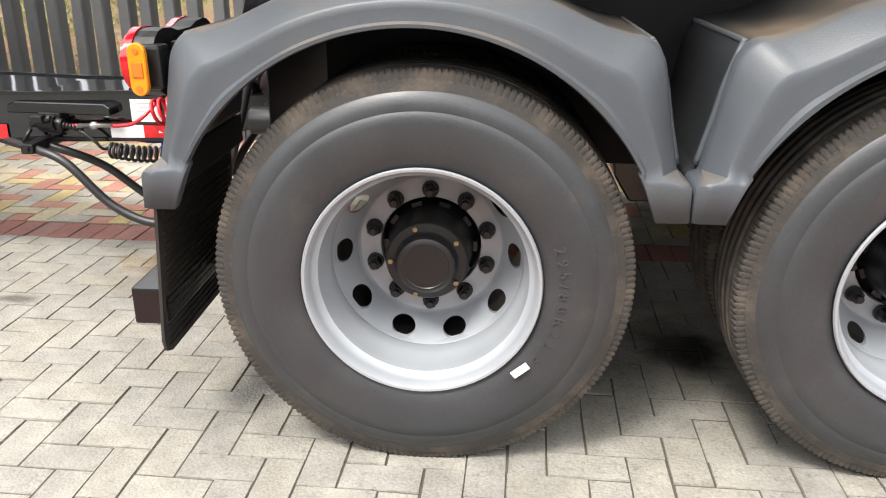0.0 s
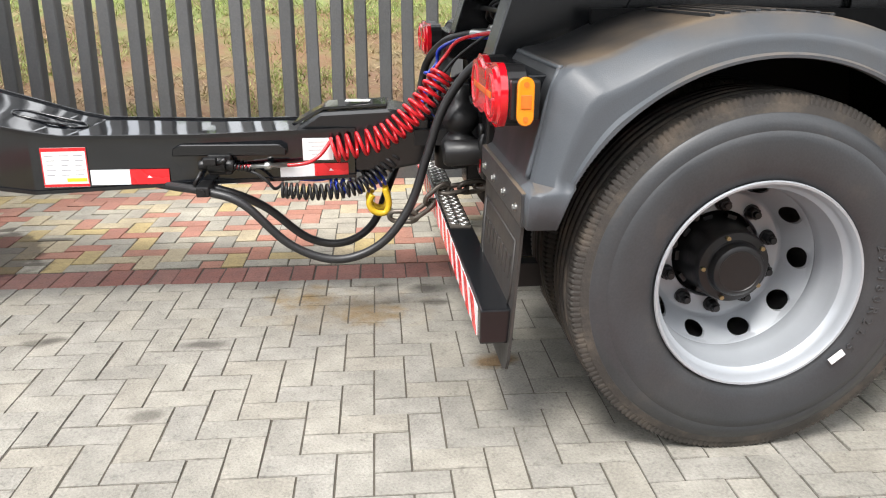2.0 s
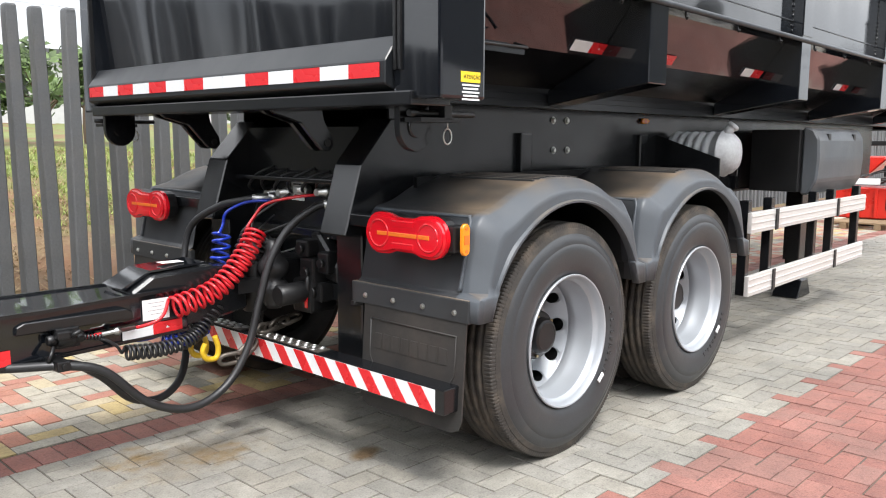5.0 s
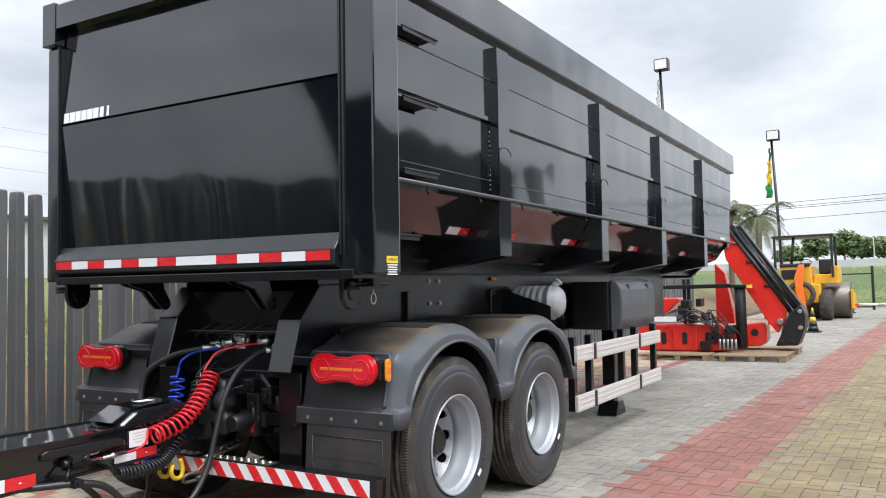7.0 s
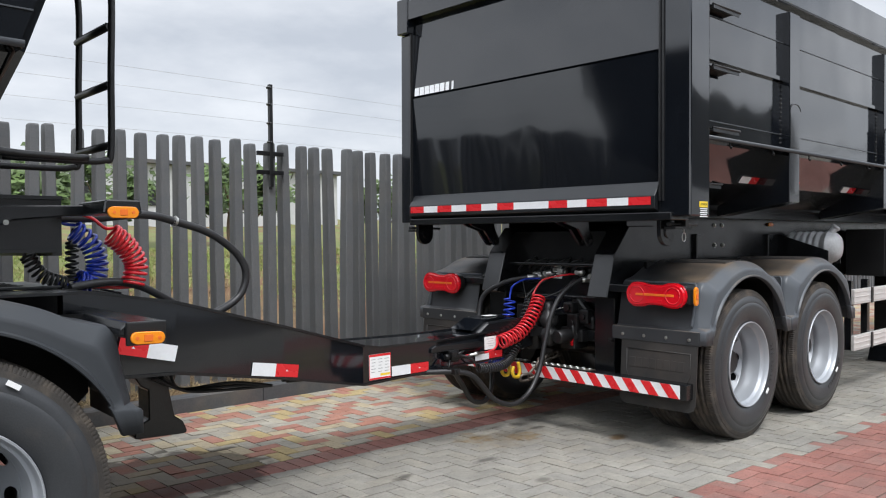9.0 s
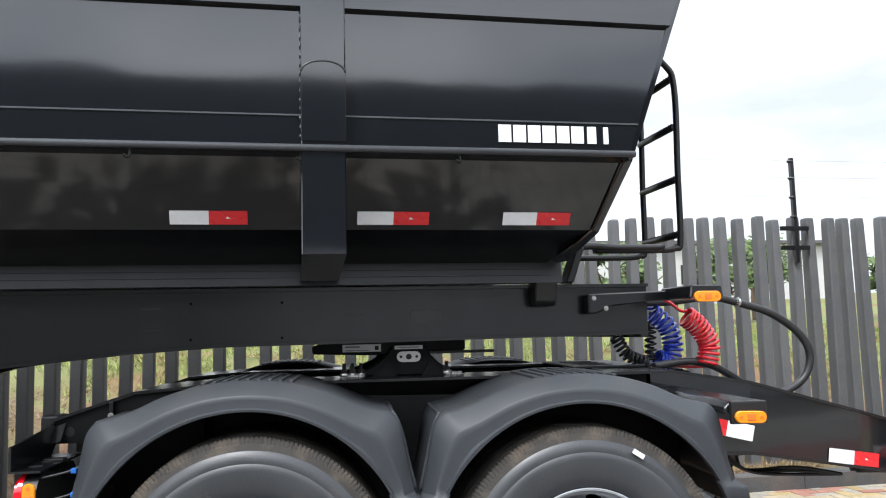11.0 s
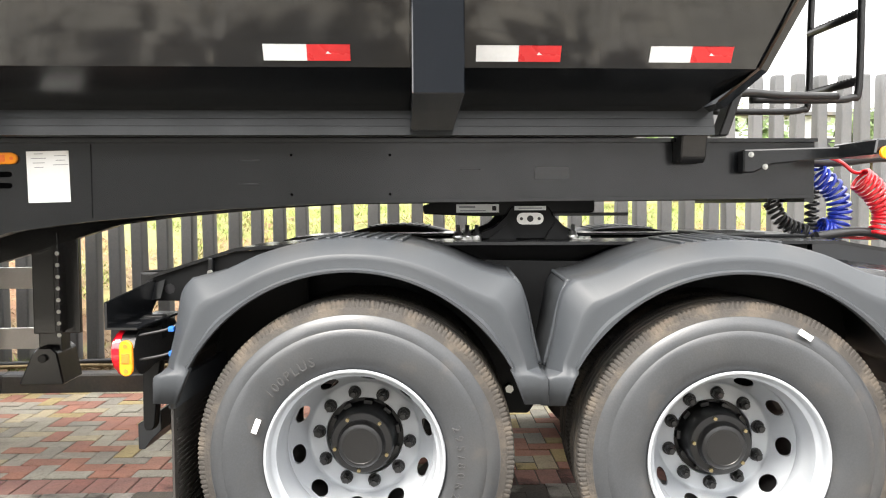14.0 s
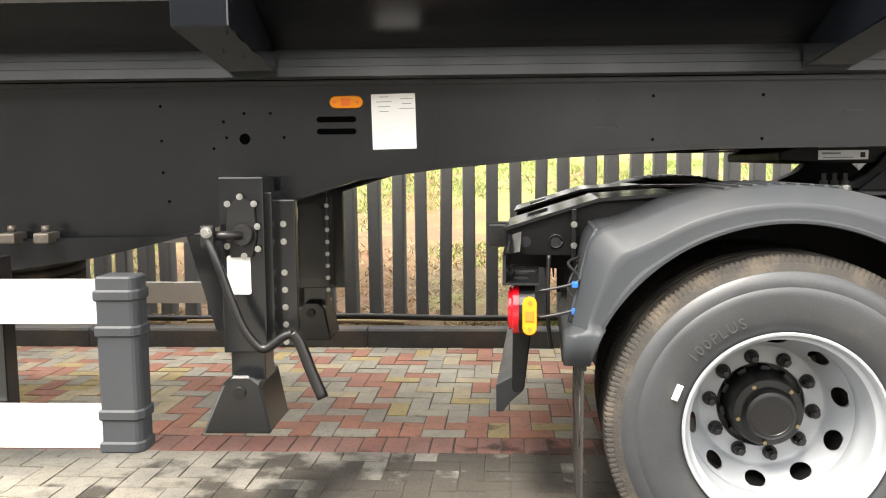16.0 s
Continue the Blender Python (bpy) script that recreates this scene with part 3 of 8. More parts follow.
def blades(name, count, material, hmin, hmax, seed, dens, lean=0.8, green=0.0):
    r = random.Random(seed)
    v, f = [], []
    while len(f) < count:
        x, y = r.uniform(-15, 9), FENCE_Y - 0.25 + 6.5 * r.random() ** 1.6
        if noise.noise((x * 0.8, y * 0.8, seed)) < dens + green * (8.3 - y):
            continue
        z = bank_z(x, y) - 0.01
        for _ in range(4):
            a, h, w = r.uniform(0, 6.28), r.uniform(hmin, hmax), r.uniform(0.003, 0.007)
            bx, by = x + r.uniform(-0.07, 0.07), y + r.uniform(-0.07, 0.07)
            lx, ly = r.uniform(-lean, lean) * h, r.uniform(-lean, lean) * h
            o = len(v)
            v += [(bx - w * math.cos(a), by - w * math.sin(a), z), (bx + w * math.cos(a), by + w * math.sin(a), z), (bx + lx, by + ly, z + h)]
            f.append((o, o + 1, o + 2))
    me = bpy.data.meshes.new(name)
    me.from_pydata(v, [], f)
    me.materials.append(material)
    return tagged(new(name, me), "thin tufts of grass growing on the soil bank", "grass", kind="stuff")


blades("grass", 150000, GRASS, 0.015, 0.08, 3, -0.06, 1.1, 0.16)
tagged(blades("dry_grass", 120000, STRAW, 0.010, 0.07, 8, -0.16, 2.4, -0.07), "dry yellow stalks and straw on the soil bank", "dry grass")

# fence of concrete pales
fence = tagged(new("fence"), "dark grey fence of upright concrete pales with chamfered tops", "fence", kind="structure")
bm = BM()
h = 2.21
w, d = 0.046, 0.062
ring = [(-w, -d * 0.80), (-w * 0.80, -d), (w * 0.80, -d), (w, -d * 0.80), (w, d), (-w, d)]
prev = None
for z, s in ((-0.15, 1.0), (h * 0.5, 0.97), (h - 0.06, 0.84), (h - 0.012, 0.80), (h, 0.70)):
    now = [bm.verts.new((x * s, y * s, z)) for x, y in ring]
    if prev:
        for k in range(6):
            bm.faces.new((prev[k], prev[(k + 1) % 6], now[(k + 1) % 6], now[k]))
    prev = now
bm.faces.new(prev)
pale_me = mesh_of("pale", bm, SLAT)
for i in range(215):
    x = -15.0 + 0.1785 * i
    part("pale", pale_me, SLAT, fence, at=pose(x + rng.uniform(-0.008, 0.008), FENCE_Y + rng.uniform(-0.012, 0.012), SOIL_Z + rng.uniform(-0.015, 0.015), rng.uniform(-0.8, 0.8), rng.uniform(-0.9, 0.9), rng.uniform(-5, 5)))

# electric fence post with wires above the pales
for px in (-1.445, 8.6, -11.4):
    post = thing("wire_post", pose(px, FENCE_Y - 0.06, 0), "slim black steel post carrying security wires, clamped to the fence", "post", "wire posts")
    bm = BM()
    box(bm, -0.018, 0.018, -0.018, 0.018, 1.92, 2.90, 0.003)
    part("pole", bm, BLACKIRON, post)
    for z in (2.06, 2.24):
        bm = BM()
        box(bm, -0.14, 0.14, -0.005, 0.03, z - 0.02, z + 0.02, 0.003)
        part("clamp", bm, BLACKIRON, post)
    for z in (2.35, 2.53, 2.71, 2.87):
        bm = BM()
        cyl(bm, (-0.02, -0.03, z), (-0.02, 0.02, z), 0.014, 10, 0.003)
        part("insulator", bm, BLACKIRON, post)
for z in (2.35, 2.53, 2.71, 2.87):
    bm = BM()
    tube(bm, [(x, FENCE_Y - 0.09, z - 0.015 * math.sin((x + 1.42) / 10 * math.pi) ** 2) for x in range(-21, 32)], 0.0016, 4)
    tagged(part("fence_wire", bm, STEEL), "thin steel security wire strung above the fence", "wire", "fence wires")

# kerb-side cables lying on the soil
bm = BM()
tube(bm, smooth_path([(-10, 5.5, 0.16), (-9, 5.42, 0.165), (-8, 5.52, 0.165), (-7.2, 5.45, 0.165), (-6.2, 5.5, 0.16), (-5, 5.46, 0.16)], 8), 0.022, 8)
tagged(part("drain_hose", bm, HOSE), "black plastic hose lying on the soil by the kerb", "hose")
bm = BM()
tube(bm, smooth_path([(-9.2, 5.38, 0.15), (-8.4, 5.4, 0.155), (-7.6, 5.36, 0.15)], 8), 0.014, 8)
tagged(part("cane", bm, STRAW), "dry cane stalk lying on the soil by the kerb", "stalk")

# plain wall behind the camera, its height taken from the skyline in the side sheets
bm = BM()
box(bm, -60, 27, -10.4, -10, -0.3, 6.25)
box(bm, 27, 90, -10.4, -10, -0.3, 2.9)
tagged(part("wall_south", bm, DARKWALL), "plain dark wall of a works building across the yard", "wall", kind="structure")
# two low walls out of view, added only for what the black paint reflects
bm = BM()
box(bm, -60, -6.2, -8.7, -8.5, -0.3, 2.7)
tagged(part("wall_yard", bm, WHITEWALL), "unseen plain grey wall across the yard, added for its reflection", "wall", kind="structure")
# pale stretch acts as a reflector that lifts the chassis rails
bm = BM()
box(bm, -6.2, 90, -8.72, -8.5, -0.3, 2.7)
tagged(part("wall_office", bm, PALEWALL), "unseen pale wall across the yard, added to brighten reflections", "wall", kind="structure")


# ---- wheels and mudguards (built once, copied) ----
def tyre_bm():
    """Road tyre, radius 0.52, width 0.29, outer sidewall at y = 0."""
    half = [(0.290, 0.045), (0.296, 0.024), (0.305, 0.017), (0.314, 0.0135), (0.317, 0.0115), (0.345, 0.005), (0.375, 0.001), (0.405, 0.0), (0.430, 0.0030), (0.4313, 0.0046), (0.4327, 0.0046), (0.434, 0.0042), (0.455, 0.0115), (0.474, 0.0202), (0.475, 0.0214), (0.4765, 0.0212), (0.498, 0.0275), (0.501, 0.0300), (0.5195, 0.0350), (0.5235, 0.0400)]
    tread = [(0.5245, 0.072), (0.5250, 0.079), (0.513, 0.081), (0.513, 0.090), (0.5255, 0.092), (0.5262, 0.118), (0.514, 0.120), (0.514, 0.131), (0.5266, 0.133), (0.5268, 0.145)]
    prof = half + tread
    back = [(0.5235, 0.250), (0.498, 0.257), (0.475, 0.268), (0.43, 0.286), (0.38, 0.289), (0.32, 0.28), (0.29, 0.25)]
    prof = prof + [(r, 0.29 - y) for r, y in reversed(tread[:-1])] + back
    n = len(half)
    seg = 600

    def notch(j, k):
        deep = -0.005 if n - 3 <= j <= n - 1 or j == len(prof) - 7 else 0.0
        return deep if k % 3 == 0 else 0.0
    return lathe(BM(), prof, seg, True, notch)


def rim_bm(outer=True):
    """Disc wheel: rolled flange, barrel, deep disc with ten hand holes."""
    bm = BM()
    prof = [(0.290, 0.050), (0.293, 0.028), (0.299, 0.020), (0.302, 0.012), (0.299, 0.006), (0.293, 0.007), (0.288, 0.016), (0.285, 0.034), (0.281, 0.048), (0.270, 0.060), (0.267, 0.080), (0.265, 0.128), (0.2585, 0.140), (0.2555, 0.176), (0.2570, 0.184), (0.2585, 0.190), (0.250, 0.212)]
    lathe(bm, prof, 80)
    # conical disc with hand holes
    R0, R1 = 0.207, 0.2585
    dish = lambda r: 0.190 + (R1 - r) / (R1 - R0) * 0.095
    for s in range(10):
        t0 = 2 * math.pi * (s + 0.5) / 10
        hole, edge = [], []
        for k in range(24):
            a = 2 * math.pi * k / 24
            hole.append((0.2345 + 0.0185 * math.cos(a), t0 + 0.034 / 0.2345 * math.sin(a)))
            c, sn = math.cos(a), math.sin(a)
            m = max(abs(c), abs(sn))
            edge.append(((R0 + R1) / 2 + (R1 - R0) / 2 * c / m, t0 + math.pi / 10 * sn / m))
        ring = lambda pts, dy: [bm.verts.new((r * math.cos(t), dish(r) + dy, r * math.sin(t))) for r, t in pts]
        e, ho, hi = ring(edge, 0), ring(hole, 0), ring(hole, 0.014)
        for k in range(24):
            q = (k + 1) % 24
            bm.faces.new((e[k], e[q], ho[q], ho[k])).smooth = True
            bm.faces.new((ho[k], ho[q], hi[q], hi[k]))
    lathe(bm, [(0.2145, 0.2890), (0.2072, 0.2852), (0.201, 0.2930), (0.196, 0.2955), (0.143, 0.2955), (0.141, 0.2975), (0.141, 0.33)], 60)
    bmesh.ops.remove_doubles(bm, verts=bm.verts, dist=0.0004)
    bmesh.ops.recalc_face_normals(bm, faces=bm.faces)
    for f in bm.faces:
        f.smooth = True
    return bm


def hub_bm():
    bm = BM()
    lathe(bm, [(0.141, 0.36), (0.128, 0.345), (0.120, 0.325), (0.116, 0.28), (0.113, 0.215), (0.110, 0.200), (0.106, 0.195), (0.086, 0.191), (0.082, 0.186), (0.080, 0.168), (0.076, 0.159), (0.068, 0.154), (0.062, 0.1535), (0.060, 0.1555), (0.0, 0.1555)], 48)
    return bm


def nut_bm():
    bm = BM()
    cyl(bm, (0, 0.2975, 0), (0, 0.2855, 0), 0.0235, 18, 0.002)
    tube(bm, [(0, 0.2875, 0), (0, 0.2645, 0), (0, 0.2595, 0)], [0.0195, 0.0195, 0.016], 6)
    for f in bm.faces:
        f.smooth = False
    tube(bm, [(0, 0.2615, 0), (0, 0.2475, 0), (0, 0.2445, 0)], [0.0115, 0.0115, 0.009], 10)
    return bm


def bent_words(text, size, radius, mid, y, spacing=1.0):
    """Raised lettering laid round a sidewall, centred at the angle mid (degrees, 90 is up)."""
    me = words(text, size, 0.0022, spacing)
    for v in me.vertices:
        x, h, d = v.co
        a = radians(mid) - x / radius
        r = radius + h
        v.co = (r * math.cos(a), y - d, r * math.sin(a))
    return me


TYRE_ME, RIM_ME, HUB_ME, NUT_ME = mesh_of("tyre", tyre_bm(), RUBBER), mesh_of("rim", rim_bm(), SILVER), mesh_of("hub", hub_bm(), BLACKIRON), mesh_of("wheel_nut", nut_bm(), BLACKIRON)
RIM_ME.set_sharp_from_angle(angle=radians(32))
HUB_ME.set_sharp_from_angle(angle=radians(30))
TYRE_ME.materials.append(TREAD)
for p in TYRE_ME.polygons:
    if (p.center.x ** 2 + p.center.z ** 2) ** 0.5 > 0.484:
        p.material_index = 1
        if p.center.y < 0.06:
            p.use_smooth = False
bm = BM()
box(bm, 0.117, 0.131, 0.293, 0.323, -0.015, 0.015, 0.002)
HUBLUG_ME = mesh_of("hub_lug", bm, BLACKIRON)
bm = BM()
box(bm, -0.009, 0.009, -0.0025, 0.004, -0.024, 0.024)
STICKER_ME = mesh_of("sticker", bm, PAPER)
bm = BM()
cyl(bm, (0, 0.335, 0), (0, 0.62, 0), 0.205, 28)
lathe(bm, [(0.2575, 0.197), (0.257, 0.318), (0.286, 0.326), (0.29, 0.331), (0.29, 0.62)], 48)
DRUM_ME = mesh_of("brake_drum", bm, BLACKIRON)
bm = BM()
cyl(bm, (0.097, 0.194, 0), (0.097, 0.182, 0), 0.0068, 6)
CAPBOLT_ME = mesh_of("cap_bolt", bm, BRASS)
SIZE_ME = bent_words("295/80R22.5", 0.040, 0.352, -8, 0.0035, 1.65)
SIZE_ME.materials.append(LETTERRUBBER)
LOAD_ME = bent_words("100PLUS", 0.046, 0.352, 127, 0.0035, 1.2)
LOAD_ME.materials.append(LETTERRUBBER)


def wheel(parent, m, spin, sticker=None, side=1, lettered=True, load=True, size=0.965, hub=0.0):
    """A twin wheel on its axle end; side -1 faces the far side. hub: how much deeper the hub sits."""
    sunk = Matrix.Translation((0, hub, 0))
    m = m @ (Matrix.Identity(4) if side == 1 else Matrix.Rotation(math.pi, 4, "Z"))
    m = m @ Matrix.Scale(size, 4)
    w = part("wheel", RIM_ME, SILVER, parent, "silver-painted steel disc wheel with ten hand holes", at=m @ Matrix.Rotation(radians(spin), 4, "Y"))
    part("tyre", TYRE_ME, RUBBER, w, "dusty black truck tyre", at=Matrix.Diagonal((1.010, 1, 1.010, 1)))
    part("inner_tyre", TYRE_ME, RUBBER, w, "dusty black truck tyre", at=pose(0, 0.325, 0))
    part("hub", HUB_ME, BLACKIRON, w, "black cast wheel hub", at=sunk)
    for k in range(5):
        part("cap_bolt", CAPBOLT_ME, BRASS, w, at=sunk @ Matrix.Rotation(2 * math.pi * (k + 0.25) / 5, 4, "Y"))
    part("brake_drum", DRUM_ME, BLACKIRON, w)
    for k in range(10):
        part("hub_lug", HUBLUG_ME, BLACKIRON, w, at=Matrix.Rotation(2 * math.pi * (k + 0.5) / 10, 4, "Y"))
        part("wheel_nut", NUT_ME, BLACKIRON, w, at=Matrix.Rotation(2 * math.pi * k / 10, 4, "Y") @ Matrix.Translation((0.165, 0, 0)))
    if lettered:
        for me in ((SIZE_ME, LOAD_ME) if load else (SIZE_ME,)):
            part("lettering", me, RUBBER, w, "raised moulded lettering", at=Matrix.Rotation(radians(-spin + (sticker[2] if sticker else 0)), 4, "Y"))
    if sticker:
        a, r = radians(sticker[0]), sticker[1]
        part("sticker", STICKER_ME, PAPER, w, "small white sticker", at=Matrix.Rotation(radians(-spin), 4, "Y") @ Matrix.Translation((r * math.cos(a), -0.003, r * math.sin(a))) @ Matrix.Rotation(radians(sticker[3]), 4, "Y"))
    return w


def mudguard_mesh():
    """Moulded arch mudguard round a wheel centre; outer face at y = 0, 0.66 m deep."""
    inner, crease, top = [], [], []
    half = [(-0.590, 0.40), (-0.577, 0.475), (-0.562, 0.535), (-0.528, 0.574), (-0.475, 0.586), (-0.41, 0.606), (-0.29, 0.657), (-0.15, 0.692), (0.0, 0.703)]
    arch = [(p.x, p.y) for p in smooth_path([(x, z, 0) for x, z in half + [(-x, z) for x, z in half[-2::-1]]], 7)]
    leg = [(-0.640, 0.185), (-0.638, 0.262), (-0.632, 0.272), (-0.617, 0.280), (-0.613, 0.290), (-0.602, 0.345)]
    prof = leg + arch + [(-x, z) for x, z in reversed(leg)]
    bm = BM()
    rows = []
    for x, z in prof:
        L = math.hypot(x, z)
        ux, uz = x / L, z / L
        Ri = 0.600
        if z < 0.30:
            ix, iz = math.copysign(math.sqrt(max(Ri ** 2 - z ** 2, 0)), x) * 0.985, z
        else:
            ix, iz = ux * Ri, uz * Ri
        low = min(1.0, max(0.0, (0.292 - z) / 0.015))
        P = lambda f, y: (ix + (x - ix) * f, y, iz + (z - iz) * f)
        s = 1 - low
        pan = 0.0
        rows.append([P(0.08, 0.030), P(0.0, 0.024), P(-0.02, 0.0), P(0.0, -0.010), P(0.07, -0.011), P(0.12, 0.001 * s - 0.009 * low), P(0.30, 0.003 * s - 0.009 * low), P(0.36, 0.003 * s - 0.009 * low + pan), P(0.50 + 0.2 * low, 0.004 * s - 0.009 * low + pan), P(0.55 + 0.2 * low, 0.009 * s - 0.009 * low + pan), P(0.94 + 0.03 * low, 0.066 * s - 0.004 * low + pan), P(1.0, 0.078 * s + 0.003 * low + pan), P(1.0, 0.112), P(1.0, 0.66)])
    V = [[bm.verts.new(p) for p in r] for r in rows]
    for a, b in zip(V, V[1:]):
        for k in range(len(a) - 1):
            f = bm.faces.new((a[k], b[k], b[k + 1], a[k + 1]))
            f.smooth = True
    bmesh.ops.recalc_face_normals(bm, faces=bm.faces)
    return mesh_of("mudguard", bm, PLASTIC)


GUARD_ME = mudguard_mesh()
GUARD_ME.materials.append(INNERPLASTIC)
# tops and ends take the copy with shade in its colour
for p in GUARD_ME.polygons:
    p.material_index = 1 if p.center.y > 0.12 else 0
GUARD_ME.polygons.foreach_set("use_smooth", [True] * len(GUARD_ME.polygons))
GUARD_ME.set_sharp_from_angle(angle=radians(48))
bm = BM()
for k in range(9):
    x = -0.16 + 0.04 * k
    z = 0.7035 - 0.4 * x * x
    box(bm, x - 0.008, x + 0.008, 0.10, 0.56, z - 0.006, z + 0.005, 0.003)
RIBS_ME = mesh_of("top_ribs", bm, INNERPLASTIC)
for p in RIBS_ME.polygons:
    p.use_smooth = False
# moulded bead over the shoulder and down the end face
BEADS = []
for sx in (-1, 1):
    bm = BM()
    tube(bm, smooth_path([(sx * 0.618, 0.105, 0.292), (sx * 0.591, 0.105, 0.40), (sx * 0.575, 0.105, 0.475), (sx * 0.556, 0.108, 0.535), (sx * 0.541, 0.125, 0.563), (sx * 0.538, 0.17, 0.566), (sx * 0.538, 0.65, 0.566)], 5), 0.0085, 8)
    BEADS.append(mesh_of("shoulder_bead", bm, PLASTIC))


def repainted(me, material):
    c = me.copy()
    c.materials.clear()
    c.materials.append(material)
    c.materials.append(material)
    return c


CLEAN_GUARD_ME, CLEAN_RIBS_ME = repainted(GUARD_ME, NEWPLASTIC), repainted(RIBS_ME, NEWPLASTIC)
CLEAN_BEADS = [repainted(q, NEWPLASTIC) for q in BEADS]


def mudguard(parent, m, side=1, clean=False, size=(0.978, 1.0, 1.0, 1.0)):
    m = m @ (Matrix.Identity(4) if side == 1 else Matrix.Rotation(math.pi, 4, "Z"))
    m = m @ Matrix.Diagonal(size)
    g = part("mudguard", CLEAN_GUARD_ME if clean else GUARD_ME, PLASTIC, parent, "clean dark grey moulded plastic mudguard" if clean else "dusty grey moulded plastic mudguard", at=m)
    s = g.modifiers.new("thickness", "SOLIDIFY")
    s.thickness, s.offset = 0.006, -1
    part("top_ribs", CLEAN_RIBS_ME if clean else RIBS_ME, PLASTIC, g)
    for bead in CLEAN_BEADS if clean else BEADS:
        part("shoulder_bead", bead, PLASTIC, g)
    return g


# ---- shared fittings ----
def wpart(name, bm, material, parent, label="", smooth=False):
    """A part given in the place's coordinates."""
    bm.transform(parent.matrix_world.inverted() if parent.parent else parent.matrix_basis.inverted())
    return part(name, bm, material, parent, label, smooth=smooth)


def plate(name, m, w, h, t, material, parent, label="", corner=0.0):
    """A thin plate centred on m; its face looks along m's z."""
    bm = BM()
    if corner:
        poly = []
        for sx, sy, a0 in ((1, -1, -90), (1, 1, 0), (-1, 1, 90), (-1, -1, 180)):
            for k in range(4):
                a = radians(a0 + 30 * k)
                poly.append((sx * (w / 2 - corner) + corner * math.cos(a), sy * (h / 2 - corner) + corner * math.sin(a)))
        prism(bm, poly, "z", 0, t)
    else:
        box(bm, -w / 2, w / 2, -h / 2, h / 2, 0, t)
    return part(name, bm, material, parent, label, at=m)


def rel(parent, m):
    return parent.matrix_basis.inverted() @ m


def near(x, y, z, tilt=0.0):
    return pose(x, y, z, 90, tilt, 0)


def aft(x, y, z):
    return pose(x, y, z, 90, 0, -90)


def tape_pair(parent, m, w, h, first="white", base=True):
    """A white and red length of reflective tape."""
    seq = ("white", "red") if first == "white" else ("red", "white")
    for k, c in enumerate(seq):
        ob = plate("reflective_tape", m @ pose((k - 0.5) * w / 2, 0, 0), w / 2, h, 0.002, WHITE if c == "white" else RED, parent, c + " reflective tape")
        bm = BM()
        prism(bm, [(-0.010, -0.004), (0.010, -0.004), (0.003, 0.0), (-0.003, 0.006)], "z", 0.002, 0.0024)
        if c == "red":
            part("print", bm, WHITE, ob)


def bolt_bm(r=0.014, h=0.012):
    """A hex bolt head on a washer, along z."""
    bm = BM()
    cyl(bm, (0, 0, 0), (0, 0, 0.003), r * 1.45, 14)
    tube(bm, [(0, 0, 0.003), (0, 0, h), (0, 0, h + 0.002)], [r, r, r * 0.85], 6)
    for f in bm.faces:
        f.smooth = False
    return bm


BOLT_ME = mesh_of("bolt", bolt_bm(), STEEL)
SMALLBOLT_ME = mesh_of("bolt", bolt_bm(0.008, 0.008), STEEL)


def blob(w, h, waist, n=10):
    """Dumb-bell outline of a lamp."""
    r = h / 2
    pts = []
    for sx, a0 in ((1, -90), (-1, 90)):
        for k in range(n + 1):
            a = radians(a0 + 180 * k / n)
            pts.append((sx * (w / 2 - r) + r * math.cos(a), r * math.sin(a)))
        pts += [(sx * (w * 0.2), r * sx * 0.96), (sx * w * 0.1, sx * h * waist / 2), (-sx * w * 0.1, sx * h * waist / 2), (-sx * w * 0.2, r * sx * 0.96)]
    return pts


def tail_lamp(parent, m, w=0.44, h=0.165):
    """Red multi-chamber rear lamp; face along m's z."""
    bm = BM()
    prism(bm, blob(w * 0.98, h * 0.96, 0.82), "z", -0.05, 0.0)
    lamp = part("tail_lamp", bm, BLACKIRON, parent, "red tail lamp with an orange bar", at=m)
    bm = BM()
    prism(bm, blob(w, h, 0.80), "z", 0.0, 0.032)
    bmesh.ops.bevel(bm, geom=[e for e in bm.edges if all(v.co.z > 0.03 for v in e.verts)], offset=0.014, segments=3, affect="EDGES")
    part("lens", bm, REDLENS, lamp, smooth=True)
    for sx in (-1, 1):
        bm = BM()
        pts = [(sx * (w * 0.30 + 0.052 * math.cos(radians(a))), 0.052 * math.sin(radians(a)), 0.0315) for a in range(0, 361, 12)]
        tube(bm, pts, 0.0045, 6)
        part("ring", bm, REDLENS, lamp)
    bm = BM()
    box(bm, -w * 0.32, w * 0.32, -0.007, 0.009, 0.030, 0.0345, 0.002)
    part("indicator_bar", bm, ORANGEBAR, lamp)
    for sy in (-1, 1):
        bm = BM()
        box(bm, -w * 0.13, w * 0.13, sy * 0.043 - 0.012, sy * 0.043 + 0.012, 0.029, 0.034, 0.002)
        part("chamber", bm, REDLENS, lamp)
    return lamp


